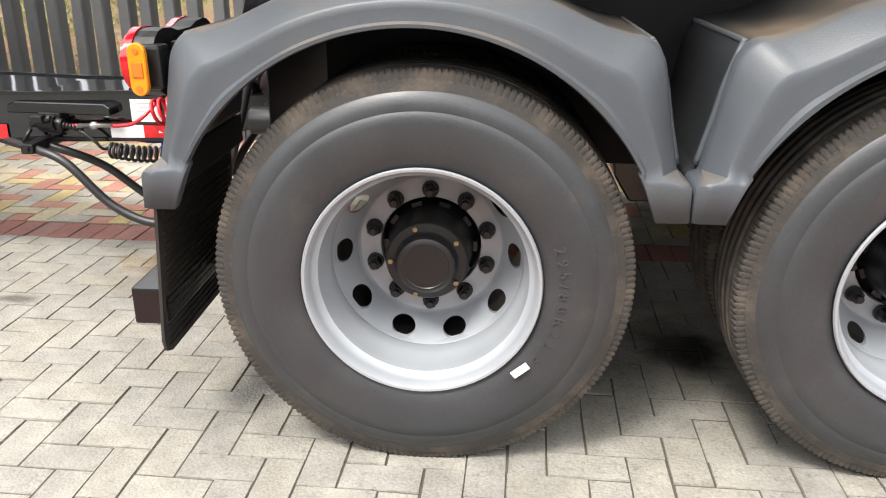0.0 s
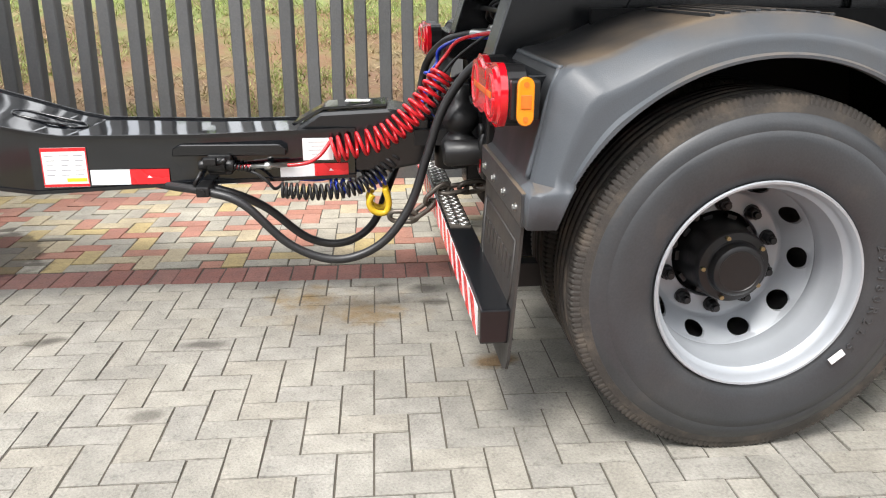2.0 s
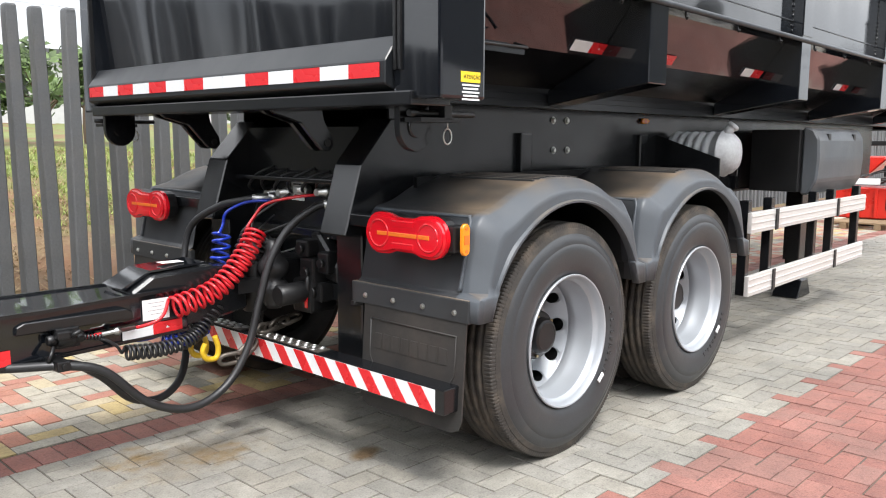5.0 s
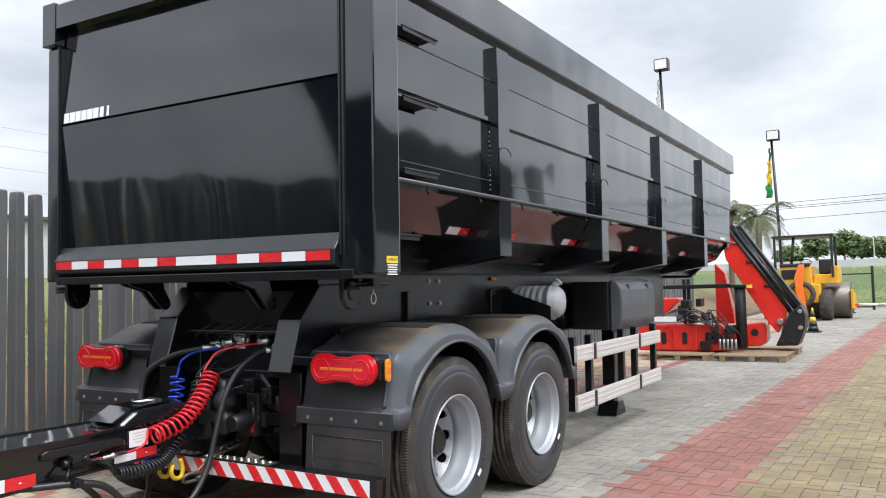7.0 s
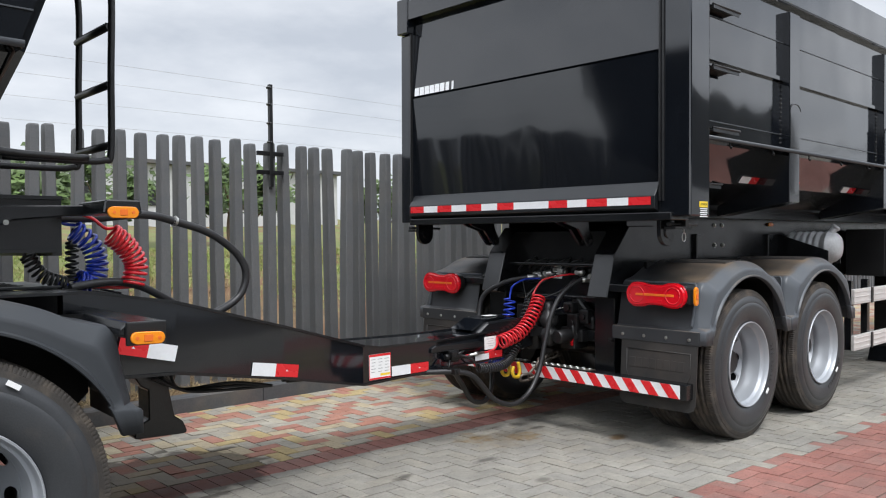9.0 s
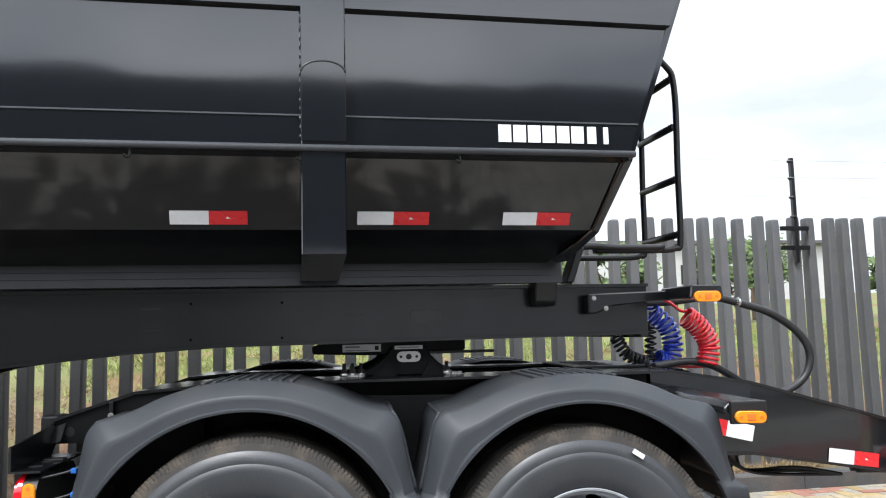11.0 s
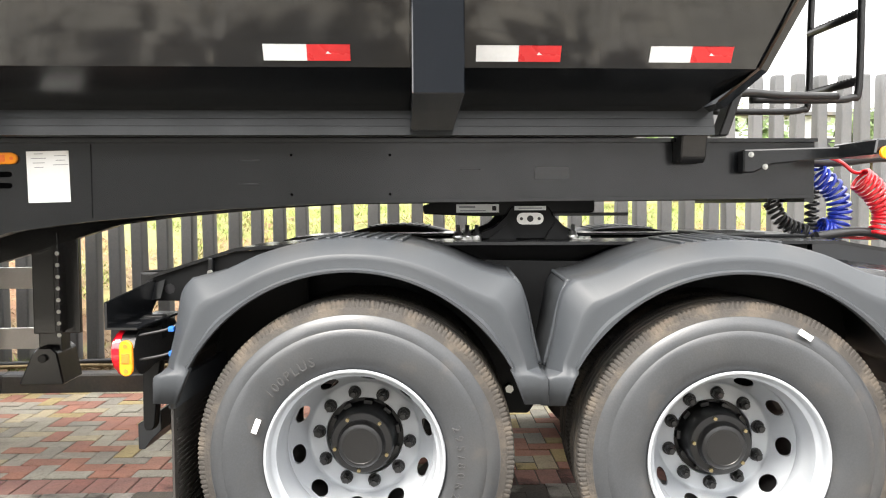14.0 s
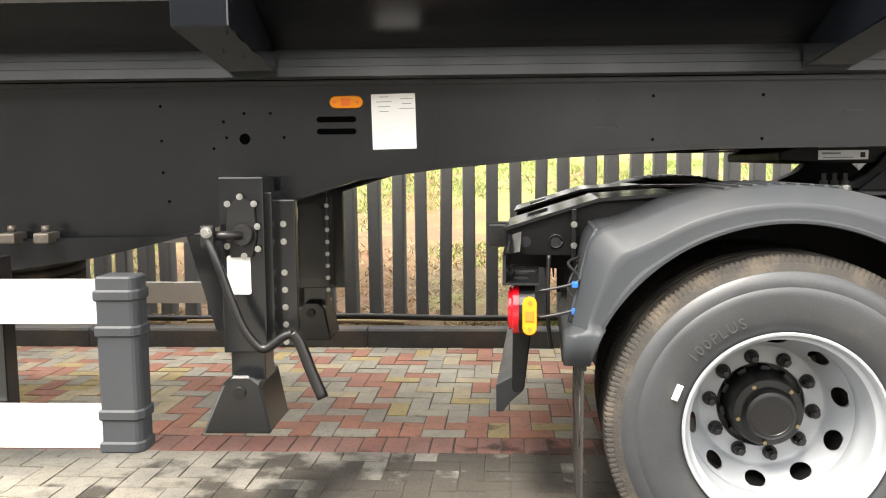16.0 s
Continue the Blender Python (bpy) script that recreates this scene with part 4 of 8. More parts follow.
def marker(parent, m, w=0.125, h=0.046):
    """Orange side marker lamp; face along m's z, long side along x."""
    bm = BM()
    r = h / 2
    poly = [(sx * (w / 2 - r) + r * math.cos(radians(a0 + 22.5 * k)), r * math.sin(radians(a0 + 22.5 * k))) for sx, a0 in ((1, -90), (-1, 90)) for k in range(9)]
    prism(bm, poly, "z", 0, 0.016, 0.003)
    mk = part("side_marker", bm, ORANGELENS, parent, "orange side marker lamp", at=m)
    bm = BM()
    box(bm, -0.017, 0.017, -0.013, 0.013, 0.0155, 0.019, 0.002)
    part("lens_block", bm, ORANGEBAR, mk)
    for sx in (-1, 1):
        bm = BM()
        cyl(bm, (sx * 0.042, 0, 0.012), (sx * 0.042, 0, 0.0185), 0.007, 10)
        part("screw", bm, ORANGEBAR, mk)
    return mk


def logo(parent, m, w, h, material=LETTER):
    """Plain pale blocks where a maker's name stands."""
    for k in range(8):
        bw = w / 8
        plate("name_block", m @ pose(-w / 2 + bw * (k + 0.5), 0, 0), bw * (0.86 if k < 6 else 0.62 if k == 6 else 0.34), h, 0.003, material, parent)


def mudflap(parent, m, w=0.56, h=0.47):
    """Ribbed rubber flap; face along m's z, hangs from its top edge."""
    bm = BM()
    c = 0.05
    poly = [(-w / 2, 0), (-w / 2, -h + c), (-w / 2 + c * 0.3, -h + c * 0.3), (-w / 2 + c, -h), (w / 2 - c, -h), (w / 2 - c * 0.3, -h + c * 0.3), (w / 2, -h + c), (w / 2, 0)]
    prism(bm, poly, "z", 0, 0.008)
    fl = part("mudflap", bm, FLAP, parent, "black rubber mudflap with an embossed panel", at=m)
    bm = BM()
    pts = [(-w * 0.42, -0.10, 0.009), (-w * 0.42, -0.25, 0.009), (-w * 0.38, -0.29, 0.009), (w * 0.38, -0.29, 0.009), (w * 0.42, -0.25, 0.009), (w * 0.42, -0.10, 0.009), (-w * 0.42, -0.10, 0.009)]
    tube(bm, pts, 0.004, 6)
    part("emboss_frame", bm, FLAP, fl)
    for k in range(8):
        bm = BM()
        box(bm, -w * 0.37 + w * 0.092 * k, -w * 0.37 + w * 0.092 * k + w * 0.07, -0.22, -0.155, 0.007, 0.011, 0.002)
        part("emboss_block", bm, FLAP, fl)
    for k in range(24):
        y = -h + 0.02 + k * 0.0185
        bm = BM()
        box(bm, -w / 2 + 0.03, w / 2 - 0.03, y, y + 0.006, -0.004, 0.001)
        part("back_rib", bm, FLAP, fl)
    return fl


def body_side(parent, x0, x1, yo, zs, ribs, sign=1, slant=(0, 0)):
    """One side of a tipping body: top rail, two panels, ledge, lower slope and ribs. zs: floor, knee, ledge, bead, joint, line, rail bottom, rail top."""
    zf, zk, zl, zb, zj, z2, zr, zt = zs
    Y = lambda d: yo + sign * d
    def sheet(name, prof, a, b, material=PAINT, label=""):
        bm = BM()
        prism(bm, [(Y(y), z) for y, z in prof], "x", a, b)
        return wpart(name, bm, material, parent, label)
    s0, s1 = slant
    xr = lambda z: x1 - s1 * (zt - z)
    def slab(name, pts, yin, yout, material=PAINT, label=""):
        bm = BM()
        prism(bm, pts, "y", Y(yin), Y(yout))
        return wpart(name, bm, material, parent, label)
    slab("upper_panel", [(x0, zj), (xr(zj), zj), (xr(zr + 0.03), zr + 0.03), (x0, zr + 0.03)], 0.052, 0.105, label="glossy black upper side sheet")
    slab("lower_panel", [(x0, zl), (xr(zl), zl), (xr(zj), zj), (x0, zj)], 0.068, 0.120, label="glossy black lower side sheet")
    slab("fold", [(x0, zj - 0.008), (xr(zj), zj - 0.008), (xr(zj), zj + 0.02), (x0, zj + 0.02)], 0.039, 0.105)
    # seams drawn as light lines by their lighter colour
    for z in (zb, z2):
        slab("seam", [(x0, z - 0.003), (xr(z), z - 0.003), (xr(z), z + 0.003), (x0, z + 0.003)], 0.047 if z > zj else 0.063, 0.11, RIDGE)
    bm = BM()
    ztop = lambda z: xr(z)
    prism(bm, [(Y(0.005), zr), (Y(0.0), zr + 0.012), (Y(0.0), zt - 0.012), (Y(0.012), zt), (Y(0.16), zt), (Y(0.16), zr)], "x", x0, ztop(zr))
    wpart("top_rail", bm, PAINT, parent, "deep black top rail")
    sheet("ledge", [(0.010, zl - 0.010), (0.010, zl + 0.010), (0.11, zl + 0.028), (0.11, zl - 0.012)], x0, xr(zl))
    bm = BM()
    tube(bm, [(x0, Y(-0.004), zl + 0.002), (xr(zl), Y(-0.004), zl + 0.002)], 0.014, 10)
    wpart("tarp_bar", bm, RIDGE, parent, "round bar along the side for tarpaulin hooks")
    def slope(name, p, q, a, b0, b1, label=""):
        bm = BM()
        (ya, za), (yb, zb2) = p, q
        v = [bm.verts.new(c) for c in ((a, Y(ya), za), (b0, Y(ya), za), (b1, Y(yb), zb2), (a, Y(yb), zb2))]
        w = [bm.verts.new(c.co + Vector((0, sign * 0.02, 0.012))) for c in v]
        for k in range(4):
            bm.faces.new((v[k], v[(k + 1) % 4], w[(k + 1) % 4], w[k]))
        bm.faces.new(v)
        bm.faces.new(w[::-1])
        bmesh.ops.recalc_face_normals(bm, faces=bm.faces)
        return wpart(name, bm, CHASSIS if name == "belly" else PAINT, parent, label)
    slope("lower_slope", (0.105, zl - 0.01), (0.27, zk), x0, xr(zl), xr(zk) + 0.02, "black inward-sloping lower side sheet")
    slope("belly", (0.27, zk), (0.58, zf + 0.03), x0, xr(zk) + 0.02, xr(zf) - 0.05)
    xs1 = xr(zf) + 0.02
    sheet("sill", [(0.5635, zf - 0.066), (0.5680, zf - 0.032), (0.5705, zf - 0.030), (0.5740, zf - 0.002), (0.5765, zf), (0.5818, zf + 0.046), (0.66, zf + 0.046), (0.66, zf - 0.066)], x0, xs1, SHEEN, "folded black sill under the body")
    for k in range(int((x1 - x0 - 0.6) / 0.62)):
        x = x0 + 0.35 + 0.62 * k
        bm = BM()
        tube(bm, smooth_path([(x, Y(0.012), zl - 0.008), (x, Y(0.010), zl - 0.035), (x - 0.008, Y(0.0), zl - 0.045), (x - 0.018, Y(-0.008), zl - 0.036)], 4), 0.0055, 7)
        wpart("tarp_hook", bm, BLACKIRON, parent)
    for x in ribs:
        bm = BM()
        prism(bm, [(Y(0.0), zr - 0.05), (Y(0.0), zk - 0.13), (Y(0.56), zf - 0.055), (Y(0.56), zf + 0.02), (Y(0.27), zk), (Y(0.10), zl), (Y(0.10), zr - 0.05)], "x", x - 0.085, x + 0.085, 0.004)
        rb = wpart("rib", bm, PAINT, parent, "black box-section side rib")
        bm = BM()
        poly = [(x - 0.084, zl + 0.03), (x + 0.084, zl + 0.03), (x + 0.084, zl + 0.30)] + [(x + 0.084 * math.cos(radians(a)), zl + 0.30 + 0.045 * math.sin(radians(a))) for a in range(15, 180, 15)] + [(x - 0.084, zl + 0.30)]
        prism(bm, poly, "y", Y(-0.006), Y(0.0))
        bm.transform(rb.parent.matrix_basis.inverted())
        part("doubler", bm, PAINT, rb)
        bm = BM()
        tube(bm, [(x + 0.084 * math.cos(radians(a)), Y(-0.005), zl + 0.30 + 0.045 * math.sin(radians(a))) for a in range(0, 181, 12)], 0.0045, 6)
        bm.transform(rb.parent.matrix_basis.inverted())
        part("doubler_weld", bm, SHEEN, rb)
        for sx in (-1, 1):
            bm = BM()
            for k in range(30):
                z = zl + 0.05 + k * (zr - zl - 0.1) / 30
                tube(bm, [(x + sx * 0.087, Y(0.064), z), (x + sx * 0.087, Y(0.064), z + 0.02)], 0.004, 5)
            bm.transform(rb.parent.matrix_basis.inverted())
            part("weld_bead", bm, PAINT, rb)


# ---- rear dump trailer ----
RC = 2.85
rear_trailer = thing("dump_trailer", pose(0.4, RC, 0), "black two-axle dump trailer with steep tailgate, parked on the paving", "trailer", "dump trailers")
RT = rear_trailer
AX = (-0.248, 1.005)
for i, x in enumerate(AX):
    for s in (1, -1):
        y = 1.525 if s == 1 else 2 * RC - 1.525
        stick = (-41, 0.336, 0, 50) if i == 0 else (-40, 0.336, 40, 50)
        wheel(RT, rel(RT, pose(x, y, 0.506 if s == 1 else 0.470)), (18 if i == 0 else 33), stick if s == 1 else None, s, lettered=(s == 1), load=False, hub=-0.022)
        mudguard(RT, rel(RT, pose(x - 0.020, y - s * 0.012, 0.507)), s)
    bm = BM()
    cyl(bm, (x, 2.0, 0.507), (x, 2 * RC - 2.0, 0.507), 0.065, 20)
    wpart("axle", bm, BLACKIRON, RT)
for s in (1, -1):
    Y = (lambda y: y) if s == 1 else (lambda y: 2 * RC - y)
    mf = mudflap(RT, rel(RT, aft(-0.884, Y(1.845), 0.73) @ pose(0, 0, 0, -4, 0, 0)))
    bm = BM()
    box(bm, -0.900, -0.872, min(Y(1.55), Y(2.20)), max(Y(1.55), Y(2.20)), 0.685, 0.775, 0.006)
    lip = wpart("flap_bar", bm, INNERPLASTIC, RT)
    for k in range(4):
        part("bolt", SMALLBOLT_ME, STEEL, RT, at=rel(RT, aft(-0.900, Y(1.62 + 0.165 * k), 0.722)))
    tail_lamp(RT, rel(RT, aft(-0.928, Y(1.835), 1.0)))
    bm = BM()
    box(bm, -0.865, -0.62, min(Y(1.70), Y(2.25)), max(Y(1.70), Y(2.25)), 1.00, 1.05, 0.004)
    wpart("lamp_bracket", bm, CHASSIS, RT)
    # rails
    bm = BM()
    prism(bm, [(Y(y), z) for y, z in ((2.24, 0.965), (2.34, 0.965), (2.34, 0.98), (2.294, 0.98), (2.294, 1.535), (2.34, 1.535), (2.34, 1.55), (2.24, 1.55), (2.24, 1.535), (2.282, 1.535), (2.282, 0.98), (2.24, 0.98))], "x", -0.60, 7.0)
    wpart("chassis_rail", bm, CHASSIS, RT, "black welded chassis rail")
    for bx, bz in ((0.665, 1.472), (0.80, 1.472), (0.672, 1.306), (0.81, 1.306)):
        part("bolt", BOLT_ME, STEEL, RT, at=rel(RT, near(bx, Y(2.281), bz) if s == 1 else pose(bx, Y(2.281), bz, -90, 0, 0)))
    # uprights carrying the tow plate
    bm = BM()
    ya, yb = min(Y(2.25), Y(2.42)), max(Y(2.25), Y(2.42))
    prism(bm, [(-0.80, 0.36), (-0.80, 0.945), (-0.895, 0.955), (-0.80, 1.258), (-0.62, 1.455), (-0.30, 1.46), (-0.55, 0.95), (-0.60, 0.36)], "y", ya, yb, 0.006)
    wpart("upright", bm, CHASSIS, RT, "black welded rear upright with a sloped face")
    # body hinge plates
    for ly in ((2.43, 2.50) if s == 1 else (3.34, 3.41)):
        bm = BM()
        prism(bm, [(-1.15, 1.50), (-0.86, 1.50), (-0.845, 1.44), (-0.80, 1.37), (-0.795, 1.335), (-0.82, 1.31), (-0.86, 1.315), (-0.905, 1.36), (-0.97, 1.43), (-1.10, 1.465)], "y", ly, ly + 0.022, 0.004)
        lug = wpart("hinge_lug", bm, CHASSIS, RT, "black tapered tailgate hinge lug")
        bm = BM()
        cyl(bm, (-0.832, ly - 0.006, 1.347), (-0.832, ly + 0.028, 1.347), 0.016, 14)
        bm.transform(RT.matrix_basis.inverted())
        part("hinge_pin", bm, BLACKIRON, lug)
    # tailgate hook
    bm = BM()
    pts = [(-1.02 + 0.085 * math.cos(radians(a)), 1.405 + 0.085 * math.sin(radians(a))) for a in range(180, 361, 20)]
    prism(bm, [(-1.105, 1.50)] + pts + [(-0.935, 1.50)], "y", Y(1.70), Y(1.73), 0.003)
    cyl(bm, (-1.02, Y(1.69), 1.41), (-1.02, Y(1.74), 1.41), 0.04, 16)
    wpart("tailgate_hook", bm, CHASSIS, RT)
    bm = BM()
    cyl(bm, (-1.12, Y(1.64), 1.455), (-0.78, Y(1.64), 1.455), 0.012, 10)
    box(bm, -1.10, -0.90, min(Y(1.60), Y(1.68)), max(Y(1.60), Y(1.68)), 1.425, 1.44)
    box(bm, -0.98, -0.94, min(Y(1.60), Y(1.68)), max(Y(1.60), Y(1.68)), 1.43, 1.485, 0.003)
    wpart("latch_rod", bm, BLACKIRON, RT)
    bm = BM()
    tube(bm, [(-0.905 + 0.022 * math.cos(radians(a)), Y(1.655), 1.375 + 0.028 * math.sin(radians(a))) for a in range(90, 451, 20)], 0.003, 6)
    tube(bm, [(-0.905, Y(1.655), 1.40), (-0.905, Y(1.655), 1.44)], 0.003, 6)
    wpart("pin_ring", bm, STEEL, RT)
marker(RT, rel(RT, pose(-0.893, 1.585, 1.0, 90, 0, 0) @ pose(0, 0, 0, 0, 0, 90)), 0.120, 0.042)
bm = BM()
box(bm, -0.925, -0.85, 1.60, 1.66, 0.95, 1.05, 0.008)
wpart("marker_housing", bm, BLACKIRON, RT)
marker(RT, rel(RT, near(1.69, 2.278, 1.487)), 0.09, 0.035)

# tow plate between the uprights, cross tubes, coupling jaw
bm = BM()
box(bm, -0.66, -0.63, 2.42, 3.28, 0.60, 1.42)
wpart("tow_plate", bm, CHASSIS, RT, "black rear cross plate")
bm = BM()
box(bm, -0.74, -0.64, 2.42, 3.28, 0.62, 0.70, 0.008)
box(bm, -0.72, -0.64, 2.42, 3.28, 0.90, 0.94, 0.006)
box(bm, -0.75, -0.64, 2.42, 3.28, 1.16, 1.18, 0.004)
wpart("cross_tube", bm, CHASSIS, RT)
bm = BM()
box(bm, -0.86, -0.66, 2.74, 3.00, 0.58, 0.80, 0.02)
cyl(bm, (-0.93, 2.87, 0.55), (-0.93, 2.87, 0.86), 0.06, 20, 0.01)
prism(bm, [(-1.08, 2.78), (-0.86, 2.76), (-0.86, 2.98), (-1.08, 2.96), (-1.02, 2.90), (-1.02, 2.84)], "z", 0.66, 0.72)
wpart("coupling_jaw", bm, BLACKIRON, RT, "black tow coupling jaw")
bm = BM()
tube(bm, smooth_path([(-0.70, 2.66, 0.80), (-0.80, 2.62, 0.78), (-0.84, 2.58, 0.70), (-0.82, 2.60, 0.62)], 6), 0.014, 8)
wpart("release_handle", bm, BLACKIRON, RT)
for x, y, z, a, b in ((-0.78, 2.60, 0.75, 0.05, 0.07), (-0.76, 2.52, 0.80, 0.04, 0.05), (-0.78, 2.64, 0.86, 0.045, 0.04), (-0.74, 3.1, 0.78, 0.06, 0.08), (-0.75, 2.58, 0.66, 0.06, 0.045)):
    bm = BM()
    box(bm, x - a, x + a, y - a, y + a, z - b, z + b, 0.012)
    cyl(bm, (x - a - 0.02, y, z), (x - a, y, z), a * 0.5, 12)
    wpart("valve_body", bm, BLACKIRON, RT, "black air valve on the tow plate")
bm = BM()
tube(bm, [(-0.90, 2.76, z) for z in (0.575, 0.60, 0.62, 0.645, 0.675, 0.70, 0.715, 0.73, 0.76, 0.79, 0.815, 0.83, 0.85, 0.90)], [0.035, 0.05, 0.052, 0.072, 0.075, 0.06, 0.045, 0.06, 0.076, 0.070, 0.052, 0.04, 0.036, 0.034], 20)
wpart("bellows", bm, HOSE, RT, "black rubber bellows over the coupling pin")
# suspension hangers, springs, brake chambers
for s in (1, -1):
    Y = (lambda y: y) if s == 1 else (lambda y: 2 * RC - y)
    for x in (-0.93, 0.385, 1.66):
        bm = BM()
        prism(bm, [(x - 0.16, 0.97), (x + 0.16, 0.97), (x + 0.10, 0.60), (x + 0.05, 0.52), (x - 0.05, 0.52), (x - 0.10, 0.60)], "y", min(Y(2.20), Y(2.32)), max(Y(2.20), Y(2.32)), 0.006)
        if x > -0.5:
            wpart("spring_hanger", bm, CHASSIS, RT, "black spring hanger under the rail")
            bm = BM()
            cyl(bm, (x, Y(2.17), 0.60), (x, Y(2.20), 0.60), 0.024, 6)
            wpart("hanger_bolt", bm, STEEL, RT)
    for x in AX:
        for k in range(4):
            L = 0.60 - 0.10 * k
            bm = BM()
            tube(bm, smooth_path([(x - L, Y(2.26), 0.66 - 0.018 * k), (x, Y(2.26), 0.585 - 0.024 * k), (x + L, Y(2.26), 0.66 - 0.018 * k)], 6), 0.013, 4)
            wpart("leaf_spring", bm, BLACKIRON, RT)
        bm = BM()
        cyl(bm, (x + 0.20, Y(2.36), 0.66), (x + 0.42, Y(2.36), 0.72), 0.085, 20, 0.012)
        wpart("brake_chamber", bm, BLACKIRON, RT, "black brake chamber")
    # black sheet added to stand for the shade behind the wheels
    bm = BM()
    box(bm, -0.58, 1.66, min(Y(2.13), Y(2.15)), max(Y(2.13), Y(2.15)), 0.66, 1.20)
    wpart("splash_plate", bm, DEEPBLACK, RT, "added black sheet that keeps the space behind the wheels dark")
for x in (0.385, 1.66, 3.2, 4.2, 5.6):
    bm = BM()
    box(bm, x - 0.05, x + 0.05, 2.25, 2 * RC - 2.25, 0.98, 1.40, 0.008)
    wpart("cross_member", bm, CHASSIS, RT)
# labels, stays, unions, cables on the tow plate
tl = plate("label", rel(RT, aft(-0.664, 2.868, 1.112)), 0.10, 0.10, 0.002, PAPER, RT, "white label on the tow plate")
for k in range(4):
    plate("print_line", pose(0, 0.03 - 0.018 * k, 0.002), 0.07 - 0.015 * (k % 2), 0.006, 0.0005, INK, tl)
for a, b in (((-0.68, 2.50, 0.93), (-0.90, 2.92, 0.78)), ((-0.68, 3.20, 1.03), (-0.88, 2.98, 0.88)), ((-0.68, 3.05, 0.98), (-0.90, 3.0, 0.86))):
    bm = BM()
    tube(bm, [a, b], 0.004, 6)
    wpart("stay_wire", bm, STEEL, RT)
for y, z in ((2.50, 1.09), (2.62, 1.115), (2.92, 1.10), (3.02, 1.09), (2.78, 1.12)):
    bm = BM()
    tube(bm, [(-0.64, y, z), (-0.675, y, z), (-0.676, y, z), (-0.705, y, z), (-0.706, y, z), (-0.75, y, z + 0.002)], [0.020, 0.020, 0.028, 0.028, 0.018, 0.018], 8)
    wpart("bulkhead_union", bm, STEEL, RT, "bright steel bulkhead union")
for k in range(6):
    y0 = 2.52 + 0.11 * k
    bm = BM()
    tube(bm, smooth_path([(-0.66, y0, 1.20 + 0.012 * (k % 3)), (-0.72, y0 + 0.05, 1.19), (-0.73, y0 + 0.12, 1.15 - 0.02 * (k % 2)), (-0.68, y0 + 0.16, 1.10)], 6), 0.008, 6)
    wpart("air_pipe", bm, HOSE, RT)
bm = BM()
prism(bm, [(2.46, 0.78), (2.60, 0.93), (2.66, 0.93), (2.66, 0.86), (2.56, 0.72), (2.46, 0.70)], "x", -0.76, -0.68, 0.012)
wpart("coupling_lever", bm, BLACKIRON, RT, "black coupling lever")
bm = BM()
cyl(bm, (-0.98, 2.62, 0.66), (-0.68, 2.62, 0.66), 0.05, 18, 0.01)
box(bm, -0.84, -0.68, 2.56, 2.70, 0.56, 0.72, 0.02)
wpart("release_cylinder", bm, BLACKIRON, RT, "black release cylinder on the coupling")
plate("indicator_tab", rel(RT, aft(-0.845, 2.585, 0.62)), 0.022, 0.06, 0.003, REDDARK, RT, "small red indicator tab")
# under-run bumper
bm = BM()
box(bm, -0.994, -0.905, 1.585, 2 * RC - 1.585, 0.350, 0.450, 0.006)
bumper = wpart("bumper", bm, CHASSIS, RT, "black under-run bumper with red and white striped tape")
bx = plate("reflective_backing", rel(RT, aft(-0.994, RC, 0.400)), 2.44, 0.086, 0.0015, WHITE, RT, "white reflective backing")
n = 17
for k in range(n):
    bm = BM()
    s = -1.22 + 2.44 * k / n
    prism(bm, [(max(-1.22, s), 0.043), (s + 0.072, 0.043), (min(1.22, s + 0.072 + 0.066), -0.043), (min(1.22, s + 0.066), -0.043)], "z", 0.0015, 0.003)
    part("red_stripe", bm, RED, bx, "red reflective stripe")
for a in (2.33, 2.92):
    bm = BM()
    box(bm, -0.986, -0.912, a, a + 0.52, 0.4505, 0.454)
    tp = wpart("tread_plate", bm, DULLSTEEL, RT, "punched steel step plate")
    for k in range(9):
        for r in range(2):
            bm = BM()
            lathe(bm, [(0.0125, 0.0), (0.020, 0.0), (0.014, 0.005), (0.011, 0.005), (0.011, 0.0)], 12)
            bm.transform(Matrix.Translation((-0.932 - 0.034 * r, a + 0.035 + 0.056 * k + 0.02 * r, 0.454)) @ Matrix.Rotation(radians(90), 4, "X"))
            bm.transform(tp.parent.matrix_basis.inverted())
            part("stud", bm, STEEL, tp)
for y in (2.0, 3.7):
    bm = BM()
    box(bm, -0.94, -0.60, y - 0.03, y + 0.03, 0.36, 0.44, 0.004)
    wpart("bumper_arm", bm, BLACKIRON, RT)

# tipping body
BC = 2.812
ZS = (1.59, 1.755, 1.995, 2.12, 2.51, 2.78, 3.05, 3.33)
RIBS = (0.38, 2.34, 4.23, 6.20)
body_side(RT, -0.93, 8.25, 1.50, ZS, RIBS, 1, (0, 0.12))
body_side(RT, -0.93, 8.25, 2 * BC - 1.50, ZS, RIBS, -1, (0, 0.12))
bm = BM()
box(bm, -1.0, 7.8, 2.15, 2 * BC - 2.15, 1.565, 1.60)
wpart("floor_plate", bm, PAINT, RT)
bm = BM()
v = [(8.20, 1.56, 3.30), (8.20, 4.02, 3.30), (7.65, 3.52, 1.5), (7.65, 2.06, 1.5), (8.03, 1.59, 1.95), (8.03, 3.99, 1.95)]
vs = [bm.verts.new(p) for p in v]
bm.faces.new((vs[0], vs[1], vs[5], vs[4]))
bm.faces.new((vs[4], vs[5], vs[2], vs[3]))
hw = wpart("end_wall", bm, PAINT, RT)
hw.modifiers.new("thickness", "SOLIDIFY").thickness = 0.02
